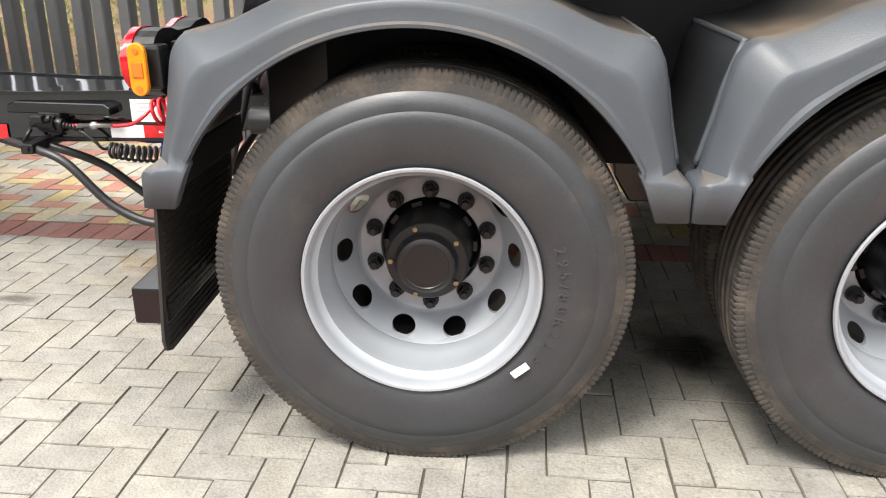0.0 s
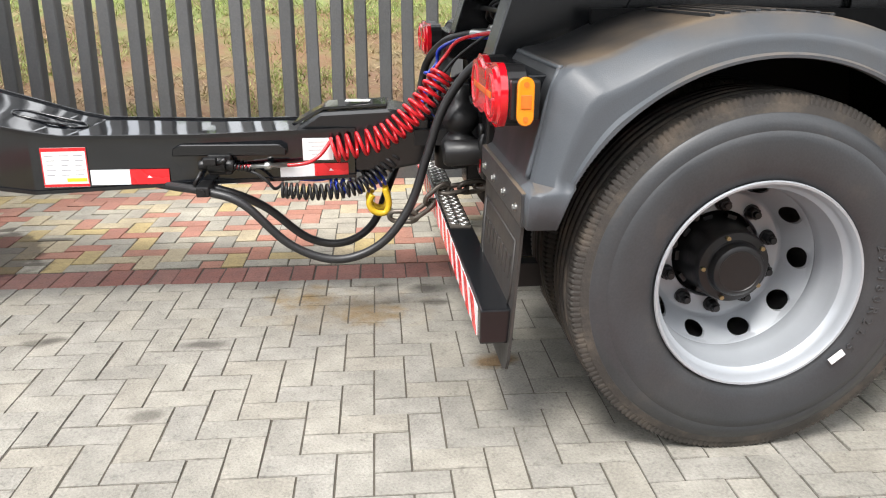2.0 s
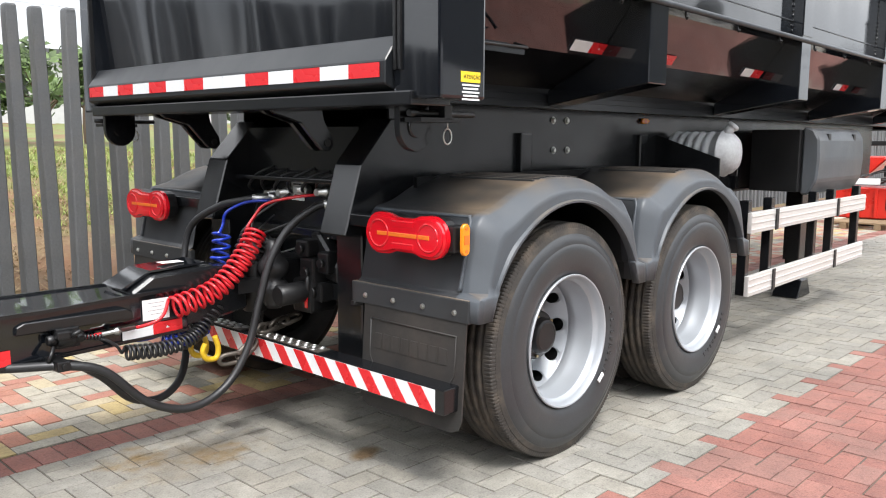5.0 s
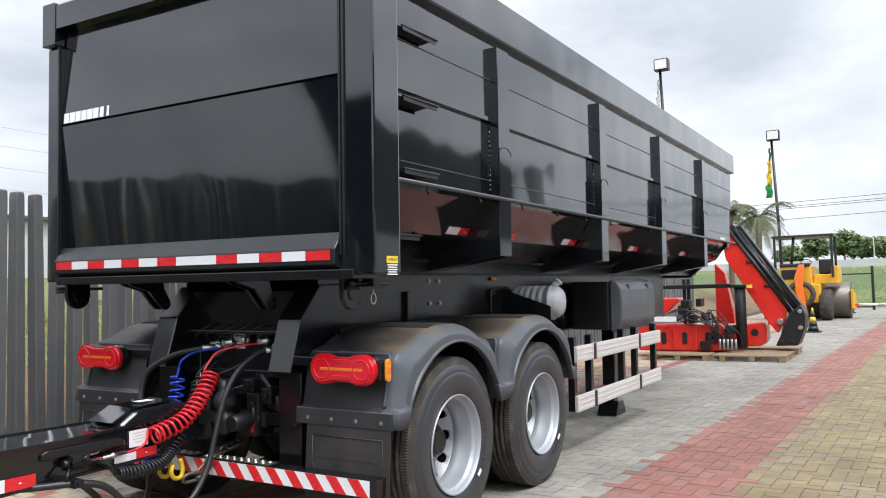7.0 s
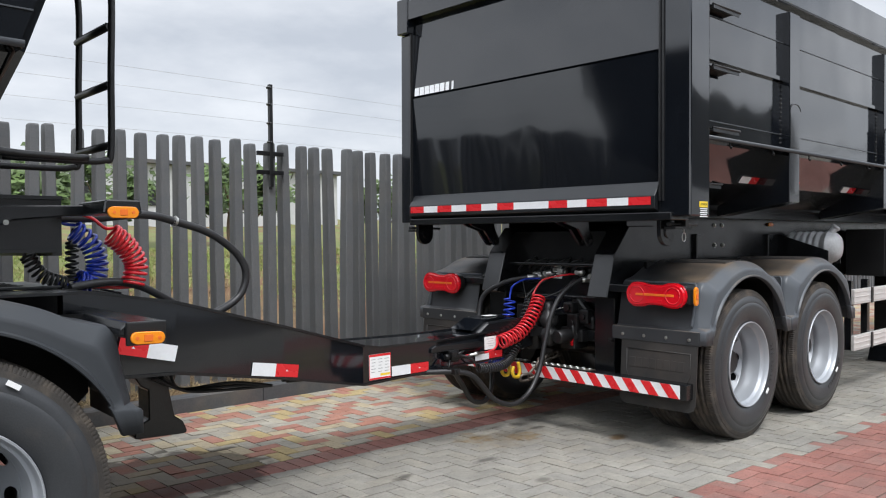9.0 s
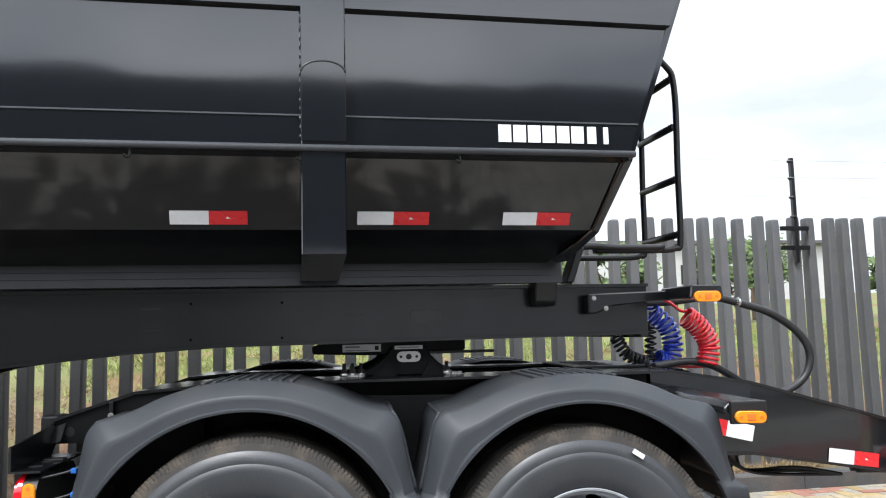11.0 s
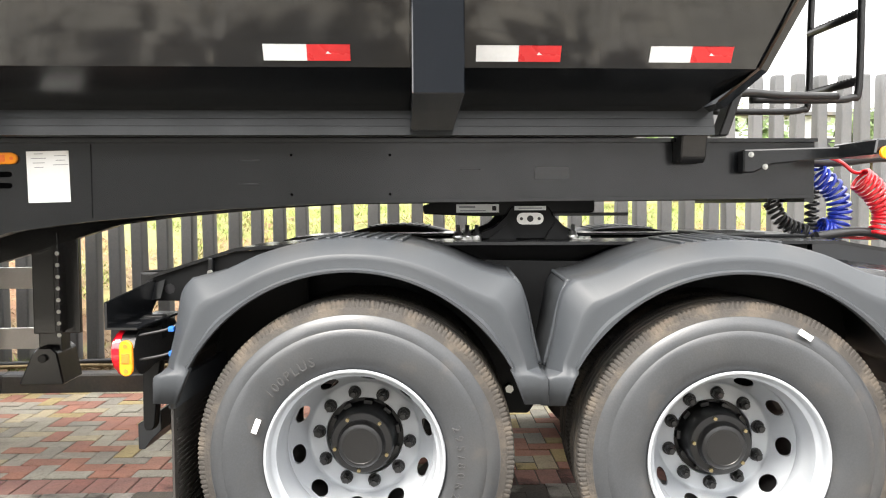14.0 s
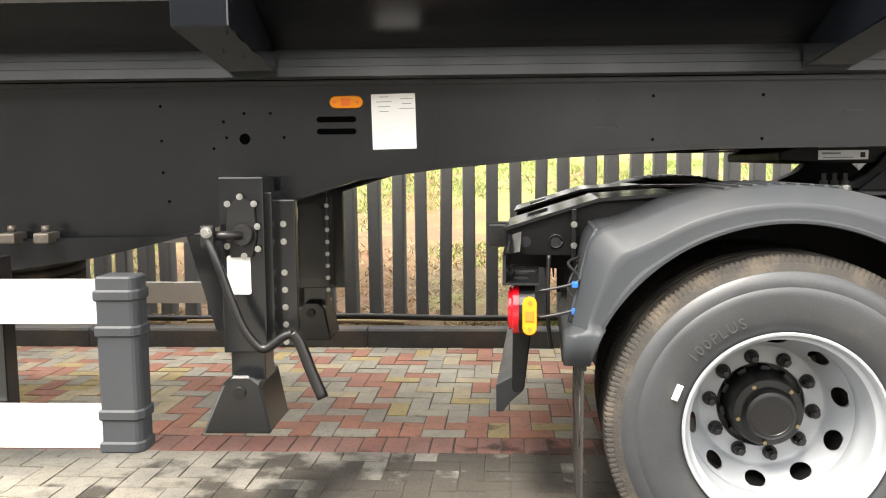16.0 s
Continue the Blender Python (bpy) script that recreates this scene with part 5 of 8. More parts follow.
for s in (1, -1):
    Y = (lambda y: y) if s == 1 else (lambda y: 2 * BC - y)
    inner = 1.700 if s == 1 else 1.612
    lo, hi = min(Y(1.478), Y(inner)), max(Y(1.478), Y(inner))
    bm = BM()
    box(bm, -1.135, -0.905, lo, hi, 1.500, 3.06, 0.012)
    cp = wpart("corner_post", bm, PAINT, RT, "black corner post")
    bm = BM()
    for off in ((1.678, 1.655) if s == 1 else (1.598,)):
        box(bm, -1.146, -1.12, min(Y(off), Y(off + 0.014)), max(Y(off), Y(off + 0.014)), 1.60, 3.06, 0.003)
    bm.transform(cp.parent.matrix_basis.inverted())
    part("seal_strip", bm, BLACKIRON, cp)
bm = BM()
prism(bm, [(-1.165, 3.175), (-1.165, 3.33), (-1.145, 3.35), (-1.0, 3.35), (-1.0, 3.175)], "y", 1.604, 2 * BC - 1.604)
wpart("top_beam", bm, PAINT, RT, "black top beam over the tailgate")
for s in (1, -1):
    Y = (lambda y: y) if s == 1 else (lambda y: 2 * BC - y)
    bm = BM()
    box(bm, -1.175, -0.934, min(Y(1.472), Y(1.60)), max(Y(1.472), Y(1.60)), 3.064, 3.352, 0.008)
    wpart("rail_end", bm, PAINT, RT, "black boxed end of the top rail")
bm = BM()
prism(bm, [(-1.105, 2.525), (-1.126, 2.54), (-1.085, 3.18), (-1.06, 3.18), (-1.08, 2.525)], "y", 1.702, 4.010)
wpart("tailgate_upper", bm, PAINT, RT, "glossy black upper tailgate sheet")
bm = BM()
prism(bm, [(-1.078, 1.70), (-1.130, 2.523), (-1.097, 2.523), (-1.050, 1.70)], "y", 1.702, 4.010)
wpart("tailgate_lower", bm, PAINT, RT, "glossy black lower tailgate sheet")
bm = BM()
prism(bm, [(-1.172, 1.634), (-1.108, 1.722), (-1.07, 1.722), (-1.07, 1.51), (-1.172, 1.555)], "y", 1.702, 4.010, 0.004)
wpart("tailgate_sill", bm, SHEEN, RT, "sloped black tailgate sill")
seq = "RWRWRWRWWRWRWR"
for k, c in enumerate(seq):
    plate("reflective_tape", rel(RT, aft(-1.173, 3.985 - 0.1612 * (k + 0.5), 1.602)), 0.160, 0.050, 0.002, RED if c == "R" else WHITE, RT, ("red" if c == "R" else "white") + " reflective tape")
logo(RT, rel(RT, aft(-1.125, 3.745, 2.575) @ pose(0, 0, 0, -3.6, 0, 0)), 0.48, 0.066)
bm = BM()
box(bm, -1.15, -0.95, 1.60, 2 * BC - 1.60, 1.48, 1.53, 0.006)
wpart("rear_beam", bm, CHASSIS, RT)
# notice on the corner post
pl = plate("warning_label", rel(RT, near(-0.985, 1.478, 1.575)), 0.10, 0.036, 0.002, YELLOW, RT, "yellow warning label")
me = words("ATENÇÃO", 0.019, 0.0003)
me.materials.append(INK)
part("lettering", me, INK, pl, at=pose(0.008, 0, 0.0025))
for k in range(5):
    plate("print_line", rel(RT, near(-0.985, 1.477, 1.548 - 0.012 * k)), 0.09 - 0.012 * (k % 2), 0.006, 0.0015, LETTER, RT)
for z in (2.83, 2.45, 2.06, 1.72):
    bm = BM()
    yo = 1.575 if z > 1.9 else 1.70
    prism(bm, [(yo, z + 0.03), (yo, z + 0.008), (yo - 0.085, z - 0.004), (yo - 0.085, z - 0.024), (yo - 0.080, z - 0.024), (yo - 0.080, z - 0.008), (yo - 0.004, z + 0.002), (yo + 0.004, z + 0.030)], "x", -0.84, -0.50, 0.0)
    step = wpart("side_step", bm, SHEEN, RT, "folded black side step")
    bm = BM()
    tube(bm, smooth_path([(-0.84, yo - 0.080, z + 0.002), (-0.52, yo - 0.088, z + 0.004), (-0.47, yo - 0.06, z + 0.012), (-0.455, yo, z + 0.03)], 5), 0.007, 7)
    bm.transform(step.parent.matrix_basis.inverted())
    part("edge_bar", bm, BLACKIRON, step)
for x0, c in ((0.17, "W"), (0.93, "r"), (2.08, "W"), (3.90, "W"), (5.98, "W")):
    yy = 1.50 + 0.105 + 0.165 * (1.985 - 1.790) / 0.23 - 0.004
    m = rel(RT, pose(x0, yy - 0.003, 1.790, 90 + 35.6, 0, 0))
    if c == "W":
        tape_pair(RT, m, 0.30, 0.055)
    else:
        plate("reflective_tape", m, 0.15, 0.055, 0.002, RED, RT, "red reflective tape")
logo(RT, rel(RT, near(7.6, 1.566, 2.03)), 0.36, 0.06)
# side guard, tool box, tank, landing legs
for z in (0.772, 0.360):
    bm = BM()
    box(bm, 1.98, 4.50, 1.645, 1.675, z, z + 0.135, 0.006)
    bd = wpart("guard_board", bm, GALV, RT, "pale aluminium side guard board")
    for g in (0.022, 0.065, 0.108):
        bm = BM()
        box(bm, 1.98, 4.50, 1.641, 1.646, z + g, z + g + 0.005)
        bm.transform(bd.parent.matrix_basis.inverted())
        part("groove_rib", bm, GALV, bd)
    for x in (2.38, 3.70):
        bm = BM()
        box(bm, x, x + 0.045, 1.634, 1.643, z - 0.004, z + 0.139, 0.002)
        bm.transform(bd.parent.matrix_basis.inverted())
        part("clamp_strap", bm, BLACKIRON, bd, "black clamp strap")
for x in (2.0, 2.40, 3.30, 3.72, 4.40):
    bm = BM()
    box(bm, x, x + 0.06, 1.68, 1.74, 0.36, 0.98, 0.004)
    wpart("guard_post", bm, CHASSIS, RT)
bm = BM()
box(bm, 3.30, 4.47, 1.82, 2.20, 0.97, 1.45, 0.01)
tb = wpart("tool_box", bm, BLACKIRON, RT, "black tool box with a dark grey plastic door under the body")
bm = BM()
prism(bm, [(1.76, 0.95), (1.70, 1.06), (1.69, 1.22), (1.70, 1.38), (1.74, 1.45), (1.79, 1.47), (1.82, 1.47), (1.82, 0.95)], "x", 3.34, 4.50, 0.015)
bm.transform(tb.parent.matrix_basis.inverted())
part("door", bm, PLASTIC, tb, "moulded dark grey plastic door")
for x in (3.60, 4.25):
    bm = BM()
    box(bm, x - 0.03, x + 0.03, 1.70, 1.76, 1.30, 1.42, 0.006)
    bm.transform(tb.parent.matrix_basis.inverted())
    part("latch", bm, BLACKIRON, tb)
bm = BM()
prof = [(0.0, 0.0), (0.06, 0.004), (0.105, 0.020), (0.132, 0.050), (0.142, 0.085), (0.154, 0.092), (0.154, 0.100), (0.142, 0.107), (0.143, 0.135)]
for k in range(5):
    a = 0.145 + 0.060 * k
    prof += [(0.127, a), (0.126, a + 0.012), (0.142, a + 0.022), (0.145, a + 0.038), (0.141, a + 0.052)]
prof += [(0.12, 0.46), (0.0, 0.46)]
lathe(bm, prof, 32)
bm.transform(Matrix.Translation((2.07, 1.79, 1.28)))
tk = wpart("water_tank", bm, TANK, RT, "grey-white ribbed plastic water tank with a domed end")
bm = BM()
cyl(bm, (2.05, 1.875, 1.405), (2.07, 1.845, 1.45), 0.030, 20, 0.004)
cyl(bm, (2.068, 1.847, 1.447), (2.078, 1.832, 1.468), 0.040, 20, 0.006)
bm.transform(tk.parent.matrix_basis.inverted())
part("filler_cap", bm, TANK, tk, "grey screw cap on the tank's shoulder")
for x in (1.87, 2.15):
    bm = BM()
    prism(bm, [(2.282, 1.40), (1.83, 1.25), (1.83, 1.13), (2.282, 1.10)], "x", x, x + 0.012)
    wpart("tank_bracket", bm, CHASSIS, RT)
for y in (2.12, 2 * RC - 2.12):
    bm = BM()
    box(bm, 4.12, 4.27, y - 0.07, y + 0.07, 0.32, 1.4, 0.008)
    box(bm, 4.14, 4.25, y - 0.055, y + 0.055, 0.12, 0.4, 0.006)
    lg = wpart("landing_leg", bm, CHASSIS, RT, "black square landing leg")
    bm = BM()
    prism(bm, [(4.03, 0.0), (4.36, 0.0), (4.27, 0.15), (4.12, 0.15)], "y", y - 0.11, y + 0.11, 0.006)
    bm.transform(lg.parent.matrix_basis.inverted())
    part("foot", bm, CHASSIS, lg)
# the yard falls towards the open side, and the trailer leans with it
RT.matrix_basis = Matrix.Translation((0, 1.6, 1.0)) @ Matrix.Rotation(0.0138, 4, "X") @ Matrix.Translation((0, -1.6, -1.0)) @ RT.matrix_basis


# ---- converter dolly between the trailers ----
DOLLY = pose(-5.532, 3.239, 0.0496, 0, 0, -4.02) @ Matrix.Scale(0.9663, 4)
BAR = pose(-5.5, 3.37, 0, 0, 0, -5.2)
dolly = thing("dolly", DOLLY, "black two-axle coupling dolly with a long drawbar", "dolly")
for i, (wx, wy, wz) in enumerate(((-6.155, 2.020, 0.489), (-4.909, 1.969, 0.476))):
    spot = DOLLY.inverted() @ pose(wx, wy, wz, 0, 0, -4.0)
    u, v = spot.translation.x, spot.translation.y
    for s in (1, -1):
        stick = (160, 0.340, 0, 21) if i == 0 else (64.5, 0.468, 60, -57)
        at = spot if s == 1 else Matrix.Translation((0, -2 * v, 0)) @ spot
        wheel(dolly, at, (6 if i == 0 else 22), stick if s == 1 else None, s, lettered=(s == 1 and i == 0), size=0.982, hub=0.008)
        mudguard(dolly, at @ pose(-0.010, -0.010 * s, 0.003), s, True, (0.992, 1.0, 1.015, 1.0))
    bm = BM()
    cyl(bm, (u, -0.85, 0.46), (u, 0.85, 0.46), 0.065, 20)
    part("axle", bm, BLACKIRON, dolly)
for s in (1, -1):
    ya, yb = min(-0.50 * s, -0.42 * s), max(-0.50 * s, -0.42 * s)
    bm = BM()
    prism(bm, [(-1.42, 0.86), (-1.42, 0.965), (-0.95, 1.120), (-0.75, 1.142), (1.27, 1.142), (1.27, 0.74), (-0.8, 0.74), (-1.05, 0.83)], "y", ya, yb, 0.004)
    part("frame_rail", bm, DEEPBLACK, dolly, "black welded dolly frame rail")
    bm = BM()
    prism(bm, [(-0.95, 1.126), (-0.74, 1.146), (1.30, 1.146), (1.30, 1.158), (-0.76, 1.158), (-0.97, 1.138)], "y", min(-0.72 * s, -0.36 * s), max(-0.72 * s, -0.36 * s))
    part("frame_flange", bm, CHASSIS, dolly)
    mf = mudflap(dolly, pose(-1.158, -1.02 * s, 0.66, 90, 0, -90), 0.56, 0.52)
    bm = BM()
    box(bm, -1.175, -1.15, min(-1.30 * s, -0.72 * s), max(-1.30 * s, -0.72 * s), 0.63, 0.72, 0.004)
    part("flap_bar", bm, NEWPLASTIC, dolly)
    tail_lamp(dolly, pose(-1.36, -1.03 * s, 0.80, 90, 0, -90))
    # shelf that carries the lamp
    bm = BM()
    flip = lambda pts: [(w * s, z) for w, z in pts]
    prism(bm, flip([(-1.24, 0.886), (-1.24, 0.980), (-0.80, 1.018), (-0.02, 1.018), (-0.02, 0.935), (-0.80, 0.935), (-0.86, 0.886)]), "x", -1.411, -1.401)
    box(bm, -1.4005, -1.298, min(-1.24 * s, -0.80 * s), max(-1.24 * s, -0.80 * s), 0.886, 0.894)
    shelf = part("lamp_bracket", bm, CHASSIS, dolly, "folded black lamp bracket")
    for k in range(2):
        plate("slot", pose(-1.355, (-1.13 + 0.12 * k) * s, 0.8942), 0.048, 0.050, 0.001, INK, shelf, corner=0.02)
    # tail box side plate with round holes, light folded edge
    bm = BM()
    prism(bm, [(-1.414, 1.026), (-1.18, 1.099), (-1.08, 1.128), (-0.80, 1.146), (-0.80, 0.85), (-1.18, 0.933), (-1.426, 0.935)], "y", -0.80 * s, -0.785 * s)
    side = part("tail_plate", bm, DEEPBLACK, dolly, "black tail side plate with round holes")
    for u, z, r_ in ((-1.347, 0.982, 0.020), (-1.237, 0.984, 0.021)):
        bm = BM()
        cyl(bm, (u, -0.801 * s, z), (u, -0.80 * s, z), r_, 20)
        part("hole", bm, INK, side)
    bm = BM()
    tube(bm, [(-1.237 + 0.024 * math.cos(radians(a)), -0.803 * s, 0.984 + 0.024 * math.sin(radians(a))) for a in range(0, 361, 24)], 0.004, 6)
    part("hole_rim", bm, BLACKIRON, side)
    bm = BM()
    v = [bm.verts.new((u, w * s, z)) for u, w, z in ((-1.409, -0.806, 1.004), (-1.362, -0.806, 1.020), (-1.366, -0.850, 0.950), (-1.426, -0.850, 0.937))]
    bm.faces.new(v)
    bmesh.ops.solidify(bm, geom=bm.faces[:], thickness=0.004)
    part("folded_edge", bm, SHEEN, side)
    bm = BM()
    box(bm, -1.182, -1.164, min(-0.835 * s, -0.80 * s), max(-0.835 * s, -0.80 * s), 0.922, 1.104, 0.003)
    part("stiffener", bm, CHASSIS, side)
    for z in (0.972, 1.048):
        part("bolt", SMALLBOLT_ME, STEEL, side, at=pose(-1.173, -0.836 * s, z, 90 * s, 0, 0))
    bm = BM()
    tube(bm, smooth_path([(-1.262, -0.86 * s, 0.94), (-1.265, -0.87 * s, 0.80), (-1.262, -0.87 * s, 0.68), (-1.250, -0.86 * s, 0.60)], 6), 0.008, 7)
    part("hanging_pipe", bm, HOSE, side)
    bm = BM()
    if s == 1:
        box(bm, -1.488, -1.414, -0.74, -0.62, 0.955, 1.045, 0.01)
        cyl(bm, (-1.455, -0.742, 0.995), (-1.455, -0.76, 0.995), 0.014, 6)
        part("rear_stop", bm, BLACKIRON, dolly)
    # arm that carries the lamp and the rear bar
    bm = BM()
    prism(bm, [(-1.389, 0.485), (-1.383, 0.468), (-1.355, 0.468), (-1.346, 0.485), (-1.312, 0.78), (-1.305, 0.90), (-1.385, 0.90)], "y", min(-0.99 * s, -0.94 * s), max(-0.99 * s, -0.94 * s), 0.004)
    part("lamp_arm", bm, DEEPBLACK, dolly, "black drop arm behind the lamp")
    # sloped tail cover with slots
    bm = BM()
    prism(bm, [(-1.418, 1.024), (-1.18, 1.100), (-1.08, 1.130), (-0.80, 1.150), (-0.80, 1.162), (-1.085, 1.142), (-1.185, 1.111), (-1.424, 1.035)], "y", min(-0.82 * s, -0.30 * s), max(-0.82 * s, -0.30 * s))
    cov = part("tail_cover", bm, CHASSIS, dolly, "sloped black tail cover with slots")
    for k in range(4):
        plate("slot", pose(-1.305, (-0.44 - 0.055 * k) * s, 1.0735, 0, -17.6, 0), 0.085, 0.022, 0.002, INK, cov, corner=0.008)
bm = BM()
prism(bm, [(-1.450, 0.366), (-1.450, 0.466), (-1.395, 0.496), (-1.360, 0.520), (-1.360, 0.440), (-1.400, 0.402), (-1.425, 0.366)], "y", -0.89, 0.89, 0.002)
part("rear_bar", bm, SHEEN, dolly, "folded black rear under-run bar")
marker(dolly, pose(-1.325, -1.262, 0.795, 90, 0, 0) @ pose(0, 0, 0, 0, 0, 90), 0.122, 0.045)
for k in (0.80, 0.885):
    bm = BM()
    tube(bm, smooth_path([(-1.12, -0.82, 0.99), (-1.15, -0.95, 0.95), (-1.20, -1.05, k + 0.05), (-1.17, -1.2, k + 0.02), (-1.205, -1.22, k), (-1.30, -1.22, k - 0.02)], 8), 0.005, 6)
    part("lamp_cable", bm, HOSE, dolly)
    bm = BM()
    box(bm, -1.195, -1.175, -1.235, -1.21, k - 0.006, k + 0.012, 0.003)
    part("cable_clip", bm, BLUECLIP, dolly, "blue cable clip")
# springs, hangers, brake chambers of the dolly; black sheets for the shade behind wheels
for s in (1, -1):
    for u in (0.03, 1.08):
        bm = BM()
        prism(bm, [(u - 0.15, 0.75), (u + 0.15, 0.75), (u + 0.09, 0.50), (u + 0.05, 0.44), (u - 0.05, 0.44), (u - 0.09, 0.50)], "y", min(-0.62 * s, -0.48 * s), max(-0.62 * s, -0.48 * s), 0.006)
        hg = part("spring_hanger", bm, DEEPBLACK, dolly, "black spring hanger under the dolly frame")
        bm = BM()
        cyl(bm, (u - 0.03, -0.62 * s, 0.55), (u - 0.03, -0.66 * s, 0.55), 0.018, 6)
        part("hanger_bolt", bm, STEEL, hg)
    for u in (-0.60, 0.66):
        for k in range(4):
            L = 0.58 - 0.10 * k
            bm = BM()
            tube(bm, smooth_path([(u - L, -0.55 * s, 0.60 - 0.018 * k), (u, -0.55 * s, 0.525 - 0.024 * k), (u + L, -0.55 * s, 0.60 - 0.018 * k)], 6), 0.013, 4)
            part("leaf_spring", bm, BLACKIRON, dolly)
        bm = BM()
        cyl(bm, (u + 0.20, -0.66 * s, 0.60), (u + 0.42, -0.66 * s, 0.66), 0.082, 20, 0.012)
        part("brake_chamber", bm, BLACKIRON, dolly, "black brake chamber")
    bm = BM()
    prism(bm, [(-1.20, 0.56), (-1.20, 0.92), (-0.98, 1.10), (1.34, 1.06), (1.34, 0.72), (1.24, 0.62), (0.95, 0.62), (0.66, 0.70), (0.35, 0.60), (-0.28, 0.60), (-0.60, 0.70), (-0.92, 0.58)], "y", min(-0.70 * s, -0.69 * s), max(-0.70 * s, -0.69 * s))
    part("splash_plate", bm, DEEPBLACK, dolly, "added black sheet that keeps the space behind the wheels dark")
for u in (-1.0, -0.3, 0.3, 1.1):
    bm = BM()
    box(bm, u - 0.06, u + 0.06, -0.42, 0.42, 0.80, 1.12, 0.01)
    part("cross_member", bm, DEEPBLACK, dolly)

# fifth wheel
bm = BM()
prism(bm, [(-0.44, 1.268), (-0.445, 1.305), (-0.37, 1.328), (0.30, 1.328), (0.30, 1.275), (0.22, 1.258), (-0.20, 1.258)], "y", -0.44, 0.44, 0.006)
fw = part("fifth_wheel", bm, DEEPBLACK, dolly, "black fifth-wheel coupling plate with white notices")
for s in (1, -1):
    bm = BM()
    prism(bm, [(-0.27, 1.159), (-0.22, 1.175), (-0.13, 1.215), (-0.085, 1.262), (-0.06, 1.300), (0.10, 1.300), (0.12, 1.262), (0.165, 1.215), (0.24, 1.175), (0.28, 1.159)], "y", -0.47 * s, -0.36 * s, 0.005)
    part("pedestal", bm, DEEPBLACK, fw, "black welded pedestal")
    for u in (-0.10, 0.14):
        bm = BM()
        prism(bm, [(u - 0.06, 1.159), (u + 0.06, 1.159), (u + 0.02 * (1 if u < 0 else -1), 1.225)], "y", -0.50 * s, -0.485 * s)
        part("web", bm, DEEPBLACK, fw)
fw.location.x = 0.080
n1 = plate("notice", pose(-0.205, -0.441, 1.292, 90, 0, 0), 0.185, 0.036, 0.002, PAPER, fw, "white notice strip")
plate("print_line", pose(-0.045, 0.006, 0.002), 0.07, 0.008, 0.0006, GREYINK, n1)
plate("print_line", pose(0.072, 0.0, 0.002), 0.018, 0.020, 0.0006, INK, n1)
plate("print_line", pose(-0.02, -0.010, 0.002), 0.11, 0.004, 0.0006, GREYINK, n1)
n2 = plate("notice", pose(0.02, -0.471, 1.292, 90, 0, 0), 0.135, 0.018, 0.002, PAPER, fw, "white notice strip")
plate("print_line", pose(0, 0, 0.002), 0.10, 0.004, 0.0006, GREYINK, n2)
pv = plate("pivot_plate", pose(0.02, -0.471, 1.247, 90, 0, 0), 0.115, 0.05, 0.004, STEEL, fw, "bright oval pivot plate", 0.024)
for dx, r_ in ((-0.038, 0.007), (0.0, 0.014), (0.038, 0.007)):
    bm = BM()
    cyl(bm, (dx, 0, 0.004), (dx, 0, 0.008), r_, 14)
    part("pivot_bolt", bm, BLACKIRON, pv)
bm = BM()
box(bm, 0.12, 0.44, -0.47, -0.44, 1.258, 1.272, 0.003)
part("release_bar", bm, BLACKIRON, fw)
for u in (-0.26, -0.235, -0.21, 0.21, 0.235, 0.26):
    for s in (1, -1):
        part("bolt", BOLT_ME, STEEL, fw, at=pose(u, -0.50 * s, 1.159))

for u in (-0.29, -0.25, -0.21, 0.20):
    bm = BM()
    tube(bm, [(u, -0.49, 1.160), (u, -0.49, 1.178), (u, -0.49, 1.1785), (u, -0.49, 1.194), (u, -0.49, 1.1945), (u, -0.49, 1.222)], [0.022, 0.022, 0.016, 0.016, 0.009, 0.009], 8)
    part("stud", bm, STEEL, fw, "bright steel stud with nut")

# drawbar: sections along its length (u, near and far half width, bottom, top)
SEC = [(1.235, 0.579, 0.387, 0.765, 1.169), (1.735, 0.569, 0.377, 0.750, 1.088), (2.355, 0.453, 0.261, 0.641, 0.919), (2.98, 0.262, 0.262, 0.508, 0.742), (3.10, 0.25, 0.25, 0.512, 0.722), (3.60, 0.215, 0.215, 0.535, 0.720), (4.14, 0.165, 0.165, 0.548, 0.735), (4.22, 0.158, 0.158, 0.55, 0.735)]


def face_v(u):
    for a, b in zip(SEC, SEC[1:]):
        if a[0] <= u <= b[0]:
            k = (u - a[0]) / (b[0] - a[0])
            return -(a[1] + (b[1] - a[1]) * k), math.degrees(math.atan2(a[1] - b[1], b[0] - a[0]))
    return -SEC[-1][1], 4.0


bm = BM()
loops = []
for u, h0, h1, z0, z1 in SEC:
    loops.append([bm.verts.new(p) for p in ((u, -h0, z0), (u, -h0, z1), (u, h1, z1), (u, h1, z0))])
for a, b in zip(loops, loops[1:]):
    for k in range(4):
        bm.faces.new((a[k], a[(k + 1) % 4], b[(k + 1) % 4], b[k]))
bm.faces.new(loops[0])
bm.faces.new(loops[-1][::-1])
bmesh.ops.recalc_face_normals(bm, faces=bm.faces)
bmesh.ops.bevel(bm, geom=[e for e in bm.edges], offset=0.005, segments=1, affect="EDGES")
drawbar = part("drawbar", bm, PAINT, dolly, "black welded box-section drawbar", at=DOLLY.inverted() @ BAR)
